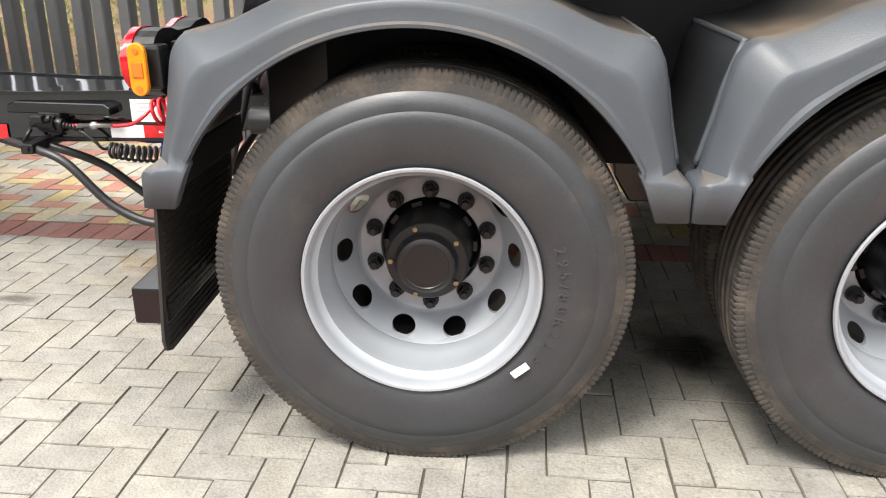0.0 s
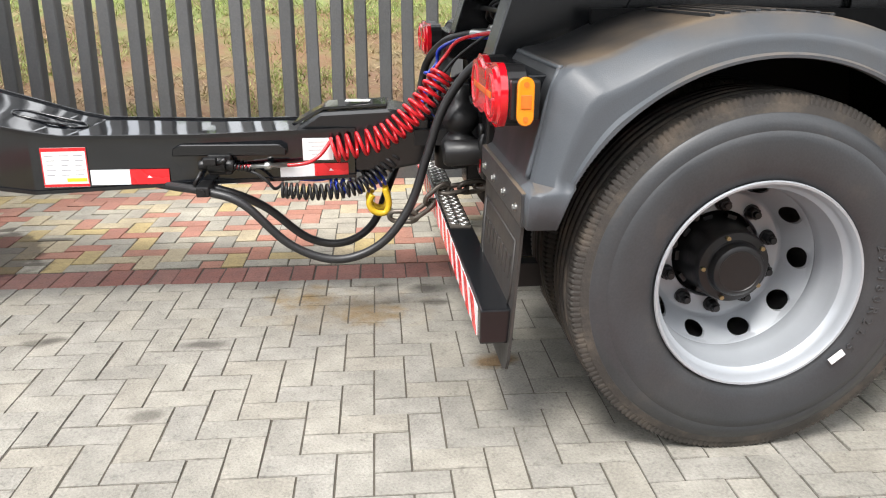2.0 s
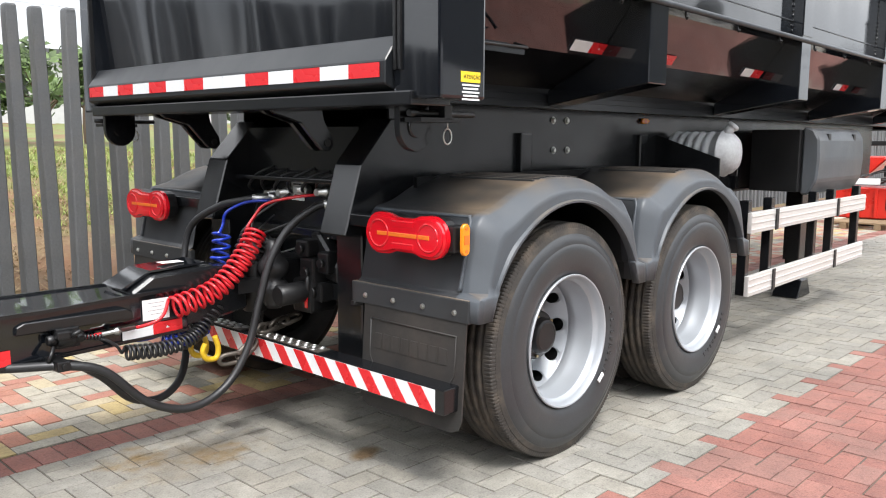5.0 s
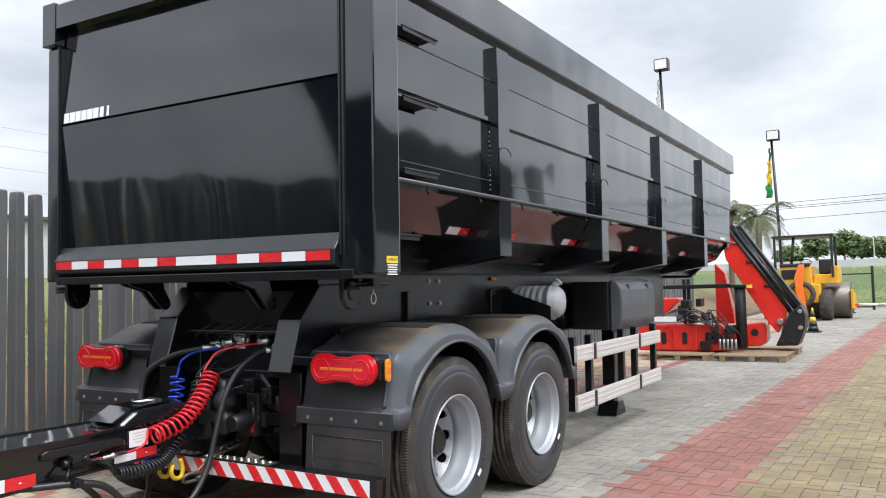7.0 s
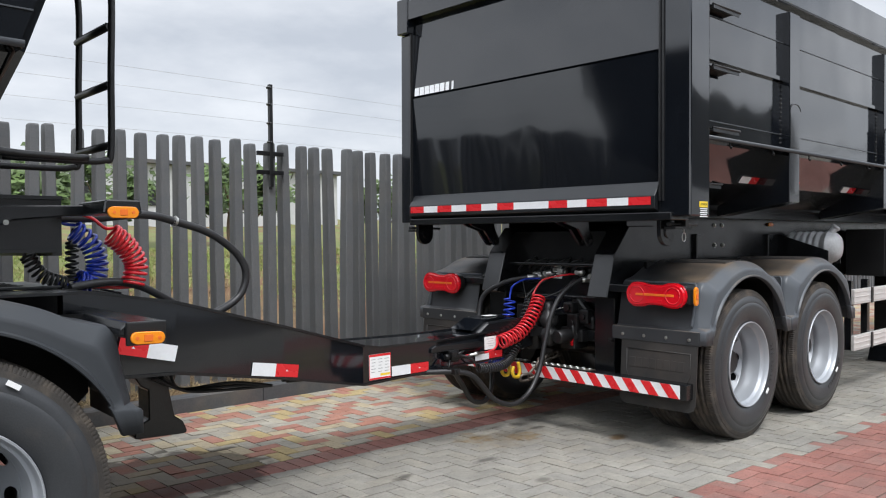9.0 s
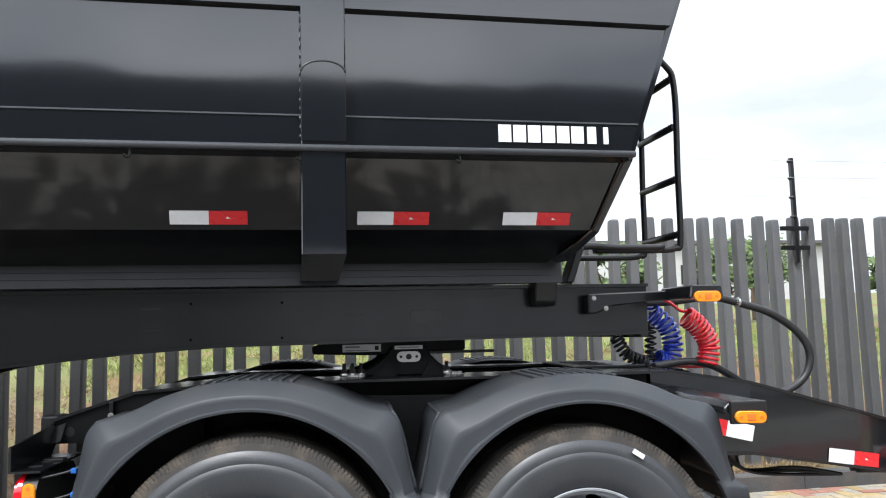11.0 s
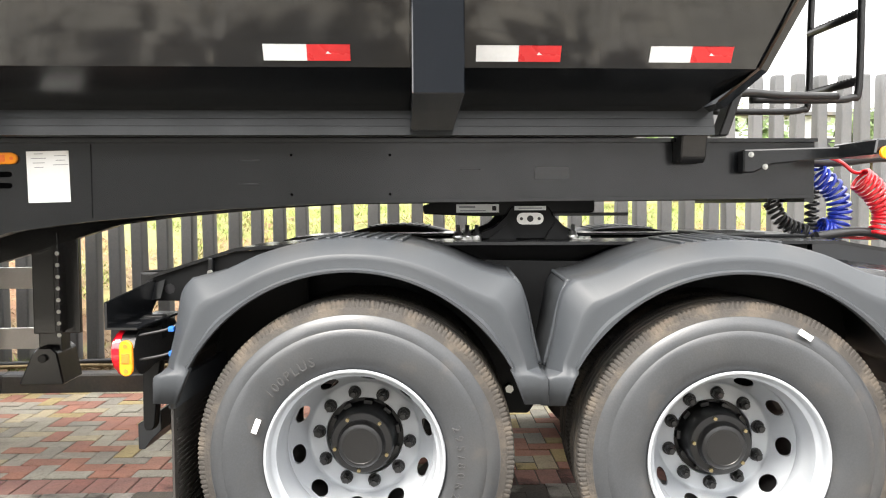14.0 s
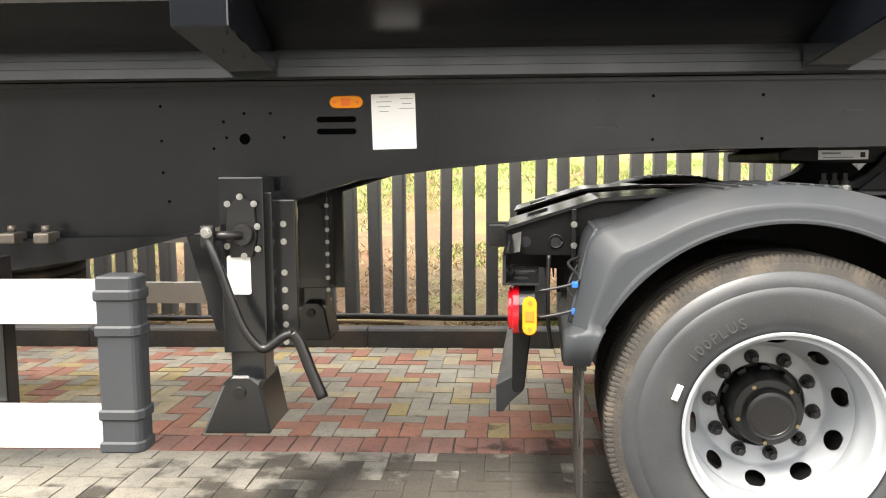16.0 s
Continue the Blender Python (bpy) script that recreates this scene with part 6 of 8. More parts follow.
# flange lip along the lower edge and top edge
for top in (False, True):
    for s in (1, -1):
        bm = BM()
        prev = None
        for u, h0, h1, z0, z1 in SEC:
            z, v = (z1 if top else z0), (-h0 if s == 1 else h1)
            now = [bm.verts.new(p) for p in ((u, v - 0.012 * s, z - 0.006), (u, v + 0.004 * s, z - 0.006), (u, v + 0.004 * s, z + 0.008), (u, v - 0.012 * s, z + 0.008))]
            if prev:
                for k in range(4):
                    bm.faces.new((prev[k], prev[(k + 1) % 4], now[(k + 1) % 4], now[k]))
            else:
                bm.faces.new(now)
            prev = now
        bm.faces.new(prev[::-1])
        bmesh.ops.recalc_face_normals(bm, faces=bm.faces)
        part("flange", bm, CHASSIS, drawbar)
for u, L in ((2.95, 0.30), (1.485, 0.28)):
    z = 0.757 if u > 2 else 1.151
    bm = BM()
    r = 0.06
    pts = [(s * (L / 2 - r) + r * math.cos(radians(a0 + 30 * k)), r * math.sin(radians(a0 + 30 * k)), 0) for s, a0 in ((1, -90), (-1, 90)) for k in range(7)]
    tube(bm, pts + pts[:1], 0.006, 6)
    part("opening_rim", bm, CHASSIS, drawbar, at=pose(u, 0 if u > 2 else -0.096, z, 0, 13, 0))


def on_face(u, z, lift=0.006, tilt=0.0):
    v, a = face_v(u)
    return pose(u, v - lift, z, 90, tilt, a)


tape_pair(drawbar, on_face(1.600, 0.876, lift=0.016, tilt=13), 0.27, 0.075, "red")
tape_pair(drawbar, on_face(2.30, 0.694, tilt=9), 0.30, 0.068)
tape_pair(drawbar, on_face(3.342, 0.565), 0.30, 0.060)
tape_pair(drawbar, on_face(4.055, 0.578), 0.27, 0.052)
sg = plate("instruction_sign", on_face(3.10, 0.607), 0.17, 0.155, 0.002, PAPER, drawbar, "white instruction sign with red border")
plate("border", pose(0, 0.070, 0.002), 0.17, 0.014, 0.0006, RED, sg)
plate("border", pose(0, -0.071, 0.002), 0.17, 0.011, 0.0006, RED, sg)
plate("border", pose(0.04, -0.050, 0.002), 0.075, 0.014, 0.0006, YELLOW, sg)
for dx in (-0.083, 0.083):
    plate("border", pose(dx, 0, 0.002), 0.004, 0.128, 0.0006, RED, sg)
for k in range(5):
    for dx in (-0.055, 0.0, 0.052):
        plate("print_line", pose(dx + 0.004 * (k % 2), 0.046 - 0.019 * k, 0.002), 0.036 - 0.006 * (k % 3), 0.0035, 0.0005, GREYINK, sg)
lb = plate("label", on_face(4.072, 0.662), 0.12, 0.088, 0.002, PAPER, drawbar, "white label")
for k in range(4):
    plate("print_line", pose(0, 0.028 - 0.016 * k, 0.002), 0.075 - 0.025 * (k % 2), 0.0025, 0.0004, GREYINK, lb)
bm = BM()
prism(bm, [(3.51, 0.645), (3.955, 0.648), (3.955, 0.676), (3.93, 0.692), (3.545, 0.690), (3.515, 0.676)], "y", -0.238, -0.17, 0.004)
part("shelf_strip", bm, CHASSIS, drawbar)
bm = BM()
box(bm, -0.05, 0.04, 0.0, 0.04, 0.01, 0.09, 0.006)
cyl(bm, (-0.085, 0.0, 0.05), (-0.05, 0.0, 0.05), 0.020, 16, 0.004)
cyl(bm, (-0.05, 0.0, 0.05), (0.02, 0.0, 0.05), 0.031, 16, 0.005)
cyl(bm, (0.02, 0.0, 0.05), (0.05, 0.0, 0.046), 0.022, 14, 0.003)
for k in range(6):
    cyl(bm, (0.05 + 0.014 * k, -0.004, 0.044 - 0.0022 * k), (0.061 + 0.014 * k, -0.004, 0.042 - 0.0022 * k), 0.013, 10, 0.003)
box(bm, -0.06, -0.01, -0.045, -0.01, 0.055, 0.085, 0.006)
cyl(bm, (-0.07, -0.03, 0.03), (-0.10, -0.05, -0.02), 0.008, 8)
cyl(bm, (-0.01, -0.03, 0.06), (0.03, -0.045, 0.08), 0.009, 8)
part("coupling_head", bm, BLACKIRON, drawbar, "black plug coupling on the drawbar side", at=pose(3.70, -0.243, 0.562, 0, 0, 3))
# tow head
bm = BM()
prism(bm, [(3.98, 0.735), (4.08, 0.80), (4.36, 0.815), (4.52, 0.78), (4.52, 0.60), (4.30, 0.56), (3.98, 0.56)], "y", -0.15, 0.15, 0.012)
part("tow_head", bm, CHASSIS, drawbar, "black tow head")
bm = BM()
prism(bm, [(3.97, 0.742), (4.09, 0.808), (4.34, 0.822), (4.34, 0.830), (4.085, 0.817), (3.96, 0.75)], "y", -0.10, 0.12)
part("head_cover", bm, PAINT, drawbar)
plate("label", pose(4.22, 0.0, 0.831), 0.10, 0.07, 0.001, PAPER, drawbar, "white label")
# marker arm over the mudguard and foot
bm = BM()
prism(bm, [(1.30, 1.035), (1.33, 1.062), (1.462, 1.062), (1.470, 1.05), (1.470, 1.012), (1.30, 1.012)], "y", -1.265, -0.52, 0.004)
arm = part("marker_arm", bm, CHASSIS, dolly, "black folded arm carrying the side marker over the mudguard")
bm = BM()
box(bm, 1.32, 1.47, -1.285, -1.262, 0.972, 1.062, 0.006)
part("end_block", bm, BLACKIRON, arm)
marker(dolly, pose(1.395, -1.286, 1.000, 90, 2, 0), 0.130, 0.048)
bm = BM()
prism(bm, [(1.821, 0.721), (1.833, 0.622), (1.870, 0.560), (1.914, 0.535), (1.916, 0.368), (1.847, 0.334), (1.831, 0.272), (1.845, 0.263), (2.124, 0.256), (2.138, 0.268), (2.113, 0.329), (2.062, 0.368), (2.031, 0.535), (2.068, 0.572), (2.089, 0.647), (2.087, 0.696)], "y", 0.22, 0.40, 0.006)
part("support_foot", bm, CHASSIS, dolly, "black support foot under the drawbar")
# deck plate where the hose tails rest
bm = BM()
box(bm, 0.95, 1.32, -0.36, 0.36, 1.160, 1.172, 0.003)
dk = part("deck_plate", bm, SHEEN, dolly, "black slotted deck plate")
for k in range(4):
    bm = BM()
    box(bm, 1.0, 1.18, -0.26 + 0.13 * k, -0.22 + 0.13 * k, 1.170, 1.176, 0.002)
    part("slot", bm, BLACKIRON, dk)
for k, c in enumerate((0, 1, 2)):
    bm = BM()
    tube(bm, smooth_path([(1.9 + 0.05 * c, 0.1, 0.62), (2.1, 0.12 + 0.04 * c, 0.52), (2.35, 0.1, 0.50 + 0.02 * c), (2.6, 0.05, 0.50)], 8), 0.010, 6)
    part("brake_pipe", bm, HOSE, dolly)


# ---- hoses, chain ----
def hose(name, pts, r, material, label, fittings=(), category="hose", group=""):
    """A flexible line with bright end fittings."""
    bm = BM()
    tube(bm, smooth_path(pts, 8), r, 10)
    ob = tagged(part(name, bm, material), label, category, group)
    for a, b in fittings:
        bm = BM()
        a, b = Vector(a), Vector(b)
        cyl(bm, a, a.lerp(b, 0.45), r * 1.25, 12, r * 0.2)
        tube(bm, [a.lerp(b, 0.45), a.lerp(b, 0.7)], r * 1.45, 6)
        cyl(bm, a.lerp(b, 0.7), b, r * 1.05, 12)
        part("end_fitting", bm, STEEL, ob, "bright steel end fitting")
    return ob


def spiral(name, lead, axis, tail, radius, turns, r, material, label):
    """A coiled air line with straight ends."""
    bm = BM()
    pts = coil(axis, radius, turns, 14)
    pts = smooth_path(list(lead) + [pts[0]], 6)[:-1] + pts + smooth_path([pts[-1]] + list(tail), 6)[1:]
    tube(bm, pts, r, 7)
    return tagged(part(name, bm, material), label, "hose", "coiled air lines")


hose("hydraulic_hose", [(-2.9, 3.15, 0.545), (-2.35, 3.02, 0.535), (-2.05, 2.83, 0.526), (-1.89, 2.735, 0.520), (-1.75, 2.70, 0.475), (-1.58, 2.69, 0.31), (-1.40, 2.68, 0.245), (-1.23, 2.68, 0.30), (-1.11, 2.68, 0.45), (-1.04, 2.68, 0.65), (-0.98, 2.67, 0.83), (-0.89, 2.65, 0.97), (-0.78, 2.60, 1.06), (-0.70, 2.55, 1.085)], 0.0175, HOSE, "thick black hydraulic hose hanging from the drawbar to the trailer", [((-0.74, 2.575, 1.075), (-0.64, 2.50, 1.085))])
hose("hydraulic_hose", [(-2.9, 3.2, 0.545), (-2.3, 3.08, 0.535), (-1.89, 2.83, 0.515), (-1.70, 2.89, 0.42), (-1.53, 2.95, 0.26), (-1.38, 2.97, 0.225), (-1.25, 3.02, 0.29), (-1.17, 3.10, 0.45), (-1.08, 3.28, 0.62), (-1.02, 3.36, 0.78), (-0.98, 3.34, 0.95), (-0.92, 3.18, 1.05), (-0.84, 3.06, 1.085), (-0.78, 3.0, 1.095)], 0.0175, HOSE, "thick black hydraulic hose hanging from the drawbar to the trailer", [((-0.82, 3.03, 1.09), (-0.68, 2.92, 1.10))])
spiral("air_line", [(-1.85, 2.79, 0.60), (-1.70, 2.785, 0.606), (-1.53, 2.775, 0.612), (-1.46, 2.77, 0.64)], [(-1.40, 2.78, 0.665), (-1.20, 2.78, 0.715), (-1.06, 2.78, 0.83), (-0.96, 2.80, 0.955)], [(-0.95, 2.83, 1.02), (-0.90, 2.80, 1.08), (-0.80, 2.70, 1.11), (-0.68, 2.62, 1.12)], 0.046, 17, 0.0075, REDHOSE, "bright red coiled air line between drawbar and trailer")
spiral("air_line", [(-0.76, 2.95, 1.08), (-0.86, 3.02, 1.075), (-0.95, 3.06, 1.03), (-0.96, 3.08, 0.97)], [(-0.97, 3.08, 0.93), (-0.98, 3.08, 0.83), (-1.0, 3.09, 0.74)], [(-1.05, 3.1, 0.68), (-1.12, 3.08, 0.62)], 0.040, 5, 0.0075, BLUEHOSE, "blue coiled air line hanging at the trailer's tow plate")
spiral("air_line", [(-1.72, 2.90, 0.55), (-1.50, 2.90, 0.52)], [(-1.42, 2.86, 0.51), (-1.30, 2.86, 0.50), (-1.20, 2.88, 0.53)], [(-1.1, 2.9, 0.62)], 0.030, 9, 0.006, BLUEHOSE, "blue coiled air line under the drawbar")
spiral("electric_cable", [(-1.74, 2.79, 0.590), (-1.70, 2.775, 0.578), (-1.66, 2.775, 0.545), (-1.635, 2.79, 0.512)], [(-1.61, 2.80, 0.505), (-1.48, 2.80, 0.492), (-1.34, 2.81, 0.50), (-1.24, 2.83, 0.545), (-1.12, 2.86, 0.65), (-1.02, 2.90, 0.79), (-0.93, 2.92, 0.93)], [(-0.88, 2.90, 1.02), (-0.76, 2.80, 1.12)], 0.028, 36, 0.0065, HOSE, "black coiled electric cable between drawbar and trailer")
spiral("electric_cable", [(-1.5, 2.92, 0.54), (-1.40, 2.90, 0.53)], [(-1.30, 2.88, 0.56), (-1.14, 2.90, 0.66), (-1.0, 2.86, 0.80), (-0.90, 2.78, 0.92)], [(-0.82, 2.7, 1.0), (-0.72, 2.66, 1.08)], 0.034, 24, 0.006, HOSE, "black coiled electric cable between drawbar and trailer")
# brass and steel coupling on the red line
bm = BM()
tube(bm, [(-1.72, 2.775, 0.606), (-1.67, 2.775, 0.608), (-1.665, 2.775, 0.608), (-1.645, 2.775, 0.609), (-1.64, 2.775, 0.609), (-1.58, 2.774, 0.611)], [0.009, 0.009, 0.016, 0.016, 0.010, 0.009], 10)
tagged(part("line_coupling", bm, STEEL), "bright steel coupling on the red air line", "coupling")
# safety chain and hooks
chain = thing("safety_chain", pose(-1.1, 2.78, 0.35), "dark steel safety chain with yellow hooks at the tow head", "chain")
bm = BM()
tube(bm, [(0.036 * math.cos(a) + (0.022 if math.cos(a) > 0 else -0.022), 0, 0.026 * math.sin(a)) for a in [2 * math.pi * k / 16 for k in range(17)]], 0.0105, 8)
link_me = mesh_of("link", bm, DULLSTEEL)
cp = smooth_path([(-1.20, 2.80, 0.415), (-1.14, 2.79, 0.385), (-1.06, 2.78, 0.405), (-0.99, 2.78, 0.475), (-0.92, 2.80, 0.49), (-0.80, 2.82, 0.50), (-0.72, 2.82, 0.52)], 6)
L, last, k = 0.0, Vector(cp[0]), 0
for p, q in zip(cp, cp[1:]):
    L += (q - p).length
    if L >= 0.072:
        d = (q - p).normalized()
        m = d.to_track_quat("X", "Z").to_matrix().to_4x4()
        part("link", link_me, DULLSTEEL, chain, at=chain.matrix_basis.inverted() @ Matrix.Translation(q) @ m @ Matrix.Rotation(radians(90 * (k % 2) + 20), 4, "X"))
        L, k = 0.0, k + 1
for dy in (0.0, 0.10):
    bm = BM()
    tube(bm, smooth_path([(-1.20, 2.80 + dy, 0.50), (-1.185, 2.80 + dy, 0.44), (-1.20, 2.80 + dy, 0.40), (-1.245, 2.80 + dy, 0.405), (-1.265, 2.80 + dy, 0.44), (-1.25, 2.80 + dy, 0.475)], 6), 0.013, 8)
    bm.transform(chain.matrix_basis.inverted())
    part("hook", bm, YELCLIP, chain, "yellow safety hook")
# clamps where the hoses leave the drawbar
for x in (-1.90,):
    bm = BM()
    box(bm, x - 0.025, x + 0.025, 2.70, 2.92, 0.505, 0.545, 0.006)
    cyl(bm, (x, 2.70, 0.525), (x, 2.692, 0.525), 0.011, 6)
    bm.transform(dolly.matrix_basis.inverted())
    part("hose_clamp", bm, BLACKIRON, dolly)

# lines between dolly and front trailer
FSHIFT = pose(-0.194, 0.0411, 0.0478, 0, 0, 0.641) @ Matrix.Scale(0.9621, 4)
lines = []
lines.append(hose("hydraulic_hose", [(-4.30, 2.95, 1.50), (-4.05, 3.0, 1.50), (-3.75, 3.08, 1.525), (-3.55, 3.1, 1.487), (-3.36, 3.1, 1.425), (-3.20, 3.1, 1.31), (-3.145, 3.1, 1.19), (-3.20, 3.1, 1.06), (-3.37, 3.1, 0.975), (-3.52, 3.1, 0.95)], 0.022, HOSE, "thick black hydraulic hose looping down to the drawbar", [((-3.56, 3.102, 1.49), (-3.585, 3.1, 1.496))]))
lines.append(hose("hydraulic_hose", [(-4.20, 2.86, 1.17), (-4.0, 2.88, 1.19), (-3.85, 2.9, 1.16), (-3.70, 2.95, 1.09), (-3.6, 3.0, 1.04)], 0.020, HOSE, "black hose lying over the drawbar"))
lines.append(spiral("air_line", [(-4.25, 2.98, 1.50), (-4.18, 2.98, 1.47)], [(-4.14, 2.98, 1.44), (-4.06, 2.98, 1.37), (-4.03, 2.98, 1.27), (-4.06, 2.98, 1.19), (-4.12, 2.98, 1.20)], [(-4.2, 3.0, 1.19)], 0.046, 15, 0.0085, BLUEHOSE, "blue coiled air line hanging between front trailer and dolly"))
lines.append(spiral("air_line", [(-4.22, 2.88, 1.53), (-4.10, 2.88, 1.50), (-4.03, 2.88, 1.45)], [(-4.0, 2.88, 1.42), (-3.93, 2.88, 1.36), (-3.88, 2.88, 1.27), (-3.90, 2.88, 1.17)], [(-3.96, 2.90, 1.16), (-4.1, 2.92, 1.17)], 0.050, 13, 0.0085, REDHOSE, "bright red coiled air line hanging between front trailer and dolly"))
lines.append(spiral("electric_cable", [(-4.34, 3.0, 1.42)], [(-4.34, 3.0, 1.32), (-4.28, 3.0, 1.23), (-4.18, 3.0, 1.185)], [(-4.12, 3.0, 1.18)], 0.030, 10, 0.0075, HOSE, "black coiled cable hanging between front trailer and dolly"))
lines.append(spiral("electric_cable", [(-4.12, 3.04, 1.45)], [(-4.125, 3.04, 1.38), (-4.13, 3.04, 1.20)], [(-4.16, 3.02, 1.18)], 0.026, 7, 0.0075, HOSE, "black coiled cable hanging between front trailer and dolly"))
for line in lines:
    line.matrix_basis = FSHIFT


# ---- front dump trailer (its end rests on the dolly) ----
FC = 3.405
front_trailer = thing("dump_trailer", pose(-8.5, FC, 0), "black dump trailer with sloped end wall and ladder on the dolly", "trailer", "dump trailers")
FT = front_trailer
FZS = (1.655, 1.80, 2.078, 2.225, 2.665, 2.935, 3.27, 3.505)
body_side(FT, -15.0, -4.095, 2.07, FZS, (-5.885, -7.900, -9.965, -12.03, -14.1), 1, (0, 0.365))
body_side(FT, -15.0, -4.095, 2 * FC - 2.07, FZS, (-5.885, -7.900, -9.965, -12.03, -14.1), -1, (0, 0.365))
bm = BM()
box(bm, -15, -5.0, 2.72, 2 * FC - 2.72, 1.60, 1.68)
wpart("floor_plate", bm, PAINT, FT)
bm = BM()
v = [bm.verts.new(p) for p in ((-4.185, 2.14, 3.28), (-4.185, 2 * FC - 2.14, 3.28), (-4.615, 2 * FC - 2.16, 2.08), (-4.615, 2.16, 2.08), (-4.71, 2 * FC - 2.33, 1.80), (-4.71, 2.33, 1.80), (-4.79, 2 * FC - 2.5, 1.70), (-4.79, 2.5, 1.70))]
for q in ((0, 1, 2, 3), (3, 2, 4, 5), (5, 4, 6, 7)):
    bm.faces.new([v[k] for k in q])
ew = wpart("end_wall", bm, PAINT, FT, "sloped black end wall")
ew.modifiers.new("thickness", "SOLIDIFY").thickness = 0.03
bm = BM()
prism(bm, [(-4.34, 3.33), (-4.32, 3.46), (-4.29, 3.495), (-4.24, 3.51), (-4.00, 3.50), (-3.945, 3.47), (-3.915, 3.42), (-3.915, 3.375), (-3.95, 3.345), (-4.28, 3.305)], "y", 2.055, 2.12, 0.006)
wpart("corner_gusset", bm, PAINT, FT, "rounded black corner gusset")
bm = BM()
prism(bm, [(-4.22, 3.06), (-3.94, 3.34), (-3.91, 3.38), (-4.02, 3.46), (-4.20, 3.46)], "y", 2.10, 2 * FC - 2.10)
wpart("end_lip", bm, PAINT, FT)
logo(FT, rel(FT, near(-4.93, 2.134, 2.172)), 0.50, 0.072)
for x0 in (-6.33, -5.59, -4.97, -8.4, -9.4):
    yy = 2.07 + 0.105 + 0.165 * (2.10 - 1.84) / 0.30 - 0.006
    tape_pair(FT, rel(FT, pose(x0, yy - 0.002, 1.845, 90 + 29, 0, 0)), 0.30, 0.058)
# bare edge of the end plate
EDGEM = mat("bare_edge", (0.055, 0.032, 0.022), 0.6, var=0.35, fine=200)
bm = BM()
for a, c in zip(((-4.185, 2.135, 3.27), (-4.62, 2.148, 2.08), (-4.71, 2.33, 1.80)), ((-4.62, 2.148, 2.08), (-4.71, 2.33, 1.80), (-4.79, 2.50, 1.705))):
    tube(bm, [a, c], 0.005, 6)
wpart("end_edge", bm, EDGEM, FT, "thin rusty edge of the end plate")
# ladder
for y in (2.98, 3.42):
    bm = BM()
    tube(bm, smooth_path([(-4.45, y, 1.775), (-4.10, y, 1.775), (-3.99, y, 1.785), (-3.955, y, 1.83), (-3.95, y, 2.2), (-3.945, y, 2.66), (-4.0, y, 2.80), (-4.24, y, 2.98)], 6), 0.017, 10)
    wpart("ladder_rail", bm, BLACKIRON, FT, "black tubular ladder rail")
for z in (1.86, 2.16, 2.45, 2.72):
    x = -3.955
    bm = BM()
    tube(bm, [(x, 2.98, z), (x, 3.42, z)], 0.018, 8)
    rg = wpart("ladder_rung", bm, BLACKIRON, FT, "black serrated ladder rung")
    for k in range(15):
        bm = BM()
        tube(bm, [(x - 0.012, 3.0 + 0.028 * k, z + 0.014), (x + 0.012, 3.0 + 0.028 * k, z + 0.014)], 0.007, 5)
        bm.transform(FT.matrix_basis.inverted())
        part("grip_tooth", bm, BLACKIRON, rg)
bm = BM()
tube(bm, smooth_path([(-4.75, 2.75, 1.70), (-4.6, 2.75, 1.77), (-4.4, 2.8, 1.77), (-4.1, 2.9, 1.78)], 6), 0.018, 8)
wpart("ladder_stay", bm, BLACKIRON, FT)
bm = BM()
prism(bm, [(-4.715, 1.59), (-4.675, 1.59), (-4.615, 1.76), (-4.65, 1.77)], "y", 2.68, 2.78, 0.006)
wpart("end_bracket", bm, BLACKIRON, FT)
# chassis rails with a stepped lower edge
EDGE = [(-4.28, 1.350), (-6.30, 1.337), (-6.70, 1.316), (-7.26, 1.268), (-7.55, 1.23), (-7.86, 1.135), (-8.05, 1.07), (-8.20, 1.025), (-8.50, 0.98), (-9.0, 0.965), (-15.0, 0.95)]
for s in (1, -1):
    Y = (lambda y: y) if s == 1 else (lambda y: 2 * FC - y)
    bm = BM()
    prism(bm, [(-4.28, 1.57), (-15.0, 1.57)] + EDGE[::-1], "y", min(Y(2.775), Y(2.787)), max(Y(2.775), Y(2.787)))
    rail = wpart("chassis_rail", bm, CHASSIS, FT, "black chassis rail with curved lower edge")
    bm = BM()
    box(bm, -15, -4.27, min(Y(2.735), Y(2.83)), max(Y(2.735), Y(2.83)), 1.57, 1.585)
    for a, b in zip(EDGE, EDGE[1:]):
        q = [(a[0], a[1]), (b[0], b[1]), (b[0], b[1] - 0.014), (a[0], a[1] - 0.014)]
        prism(bm, q, "y", min(Y(2.735), Y(2.83)), max(Y(2.735), Y(2.83)))
    bm.transform(FT.matrix_basis.inverted())
    part("flange", bm, CHASSIS, rail)
bm = BM()
box(bm, -7.26, -7.245, 2.768, 2.776, 1.27, 1.57)
wpart("stiffener", bm, CHASSIS, FT)
for x, z in ((-6.05, 1.52), (-6.45, 1.52), (-6.45, 1.36), (-6.05, 1.36), (-8.3, 1.5), (-8.3, 1.37), (-8.3, 1.25), (-8.28, 1.14), (-7.98, 1.47), (-8.06, 1.44), (-8.1, 1.34), (-7.88, 1.47), (-8.05, 1.38), (-7.83, 1.38)):
    bm = BM()
    cyl(bm, (x, 2.7745, z), (x, 2.776, z), 0.0055, 12)
    wpart("rail_hole", bm, VOID, FT)
bm = BM()
cyl(bm, (-7.98, 2.7743, 1.375), (-7.98, 2.776, 1.375), 0.021, 20)
wpart("rail_hole", bm, VOID, FT)
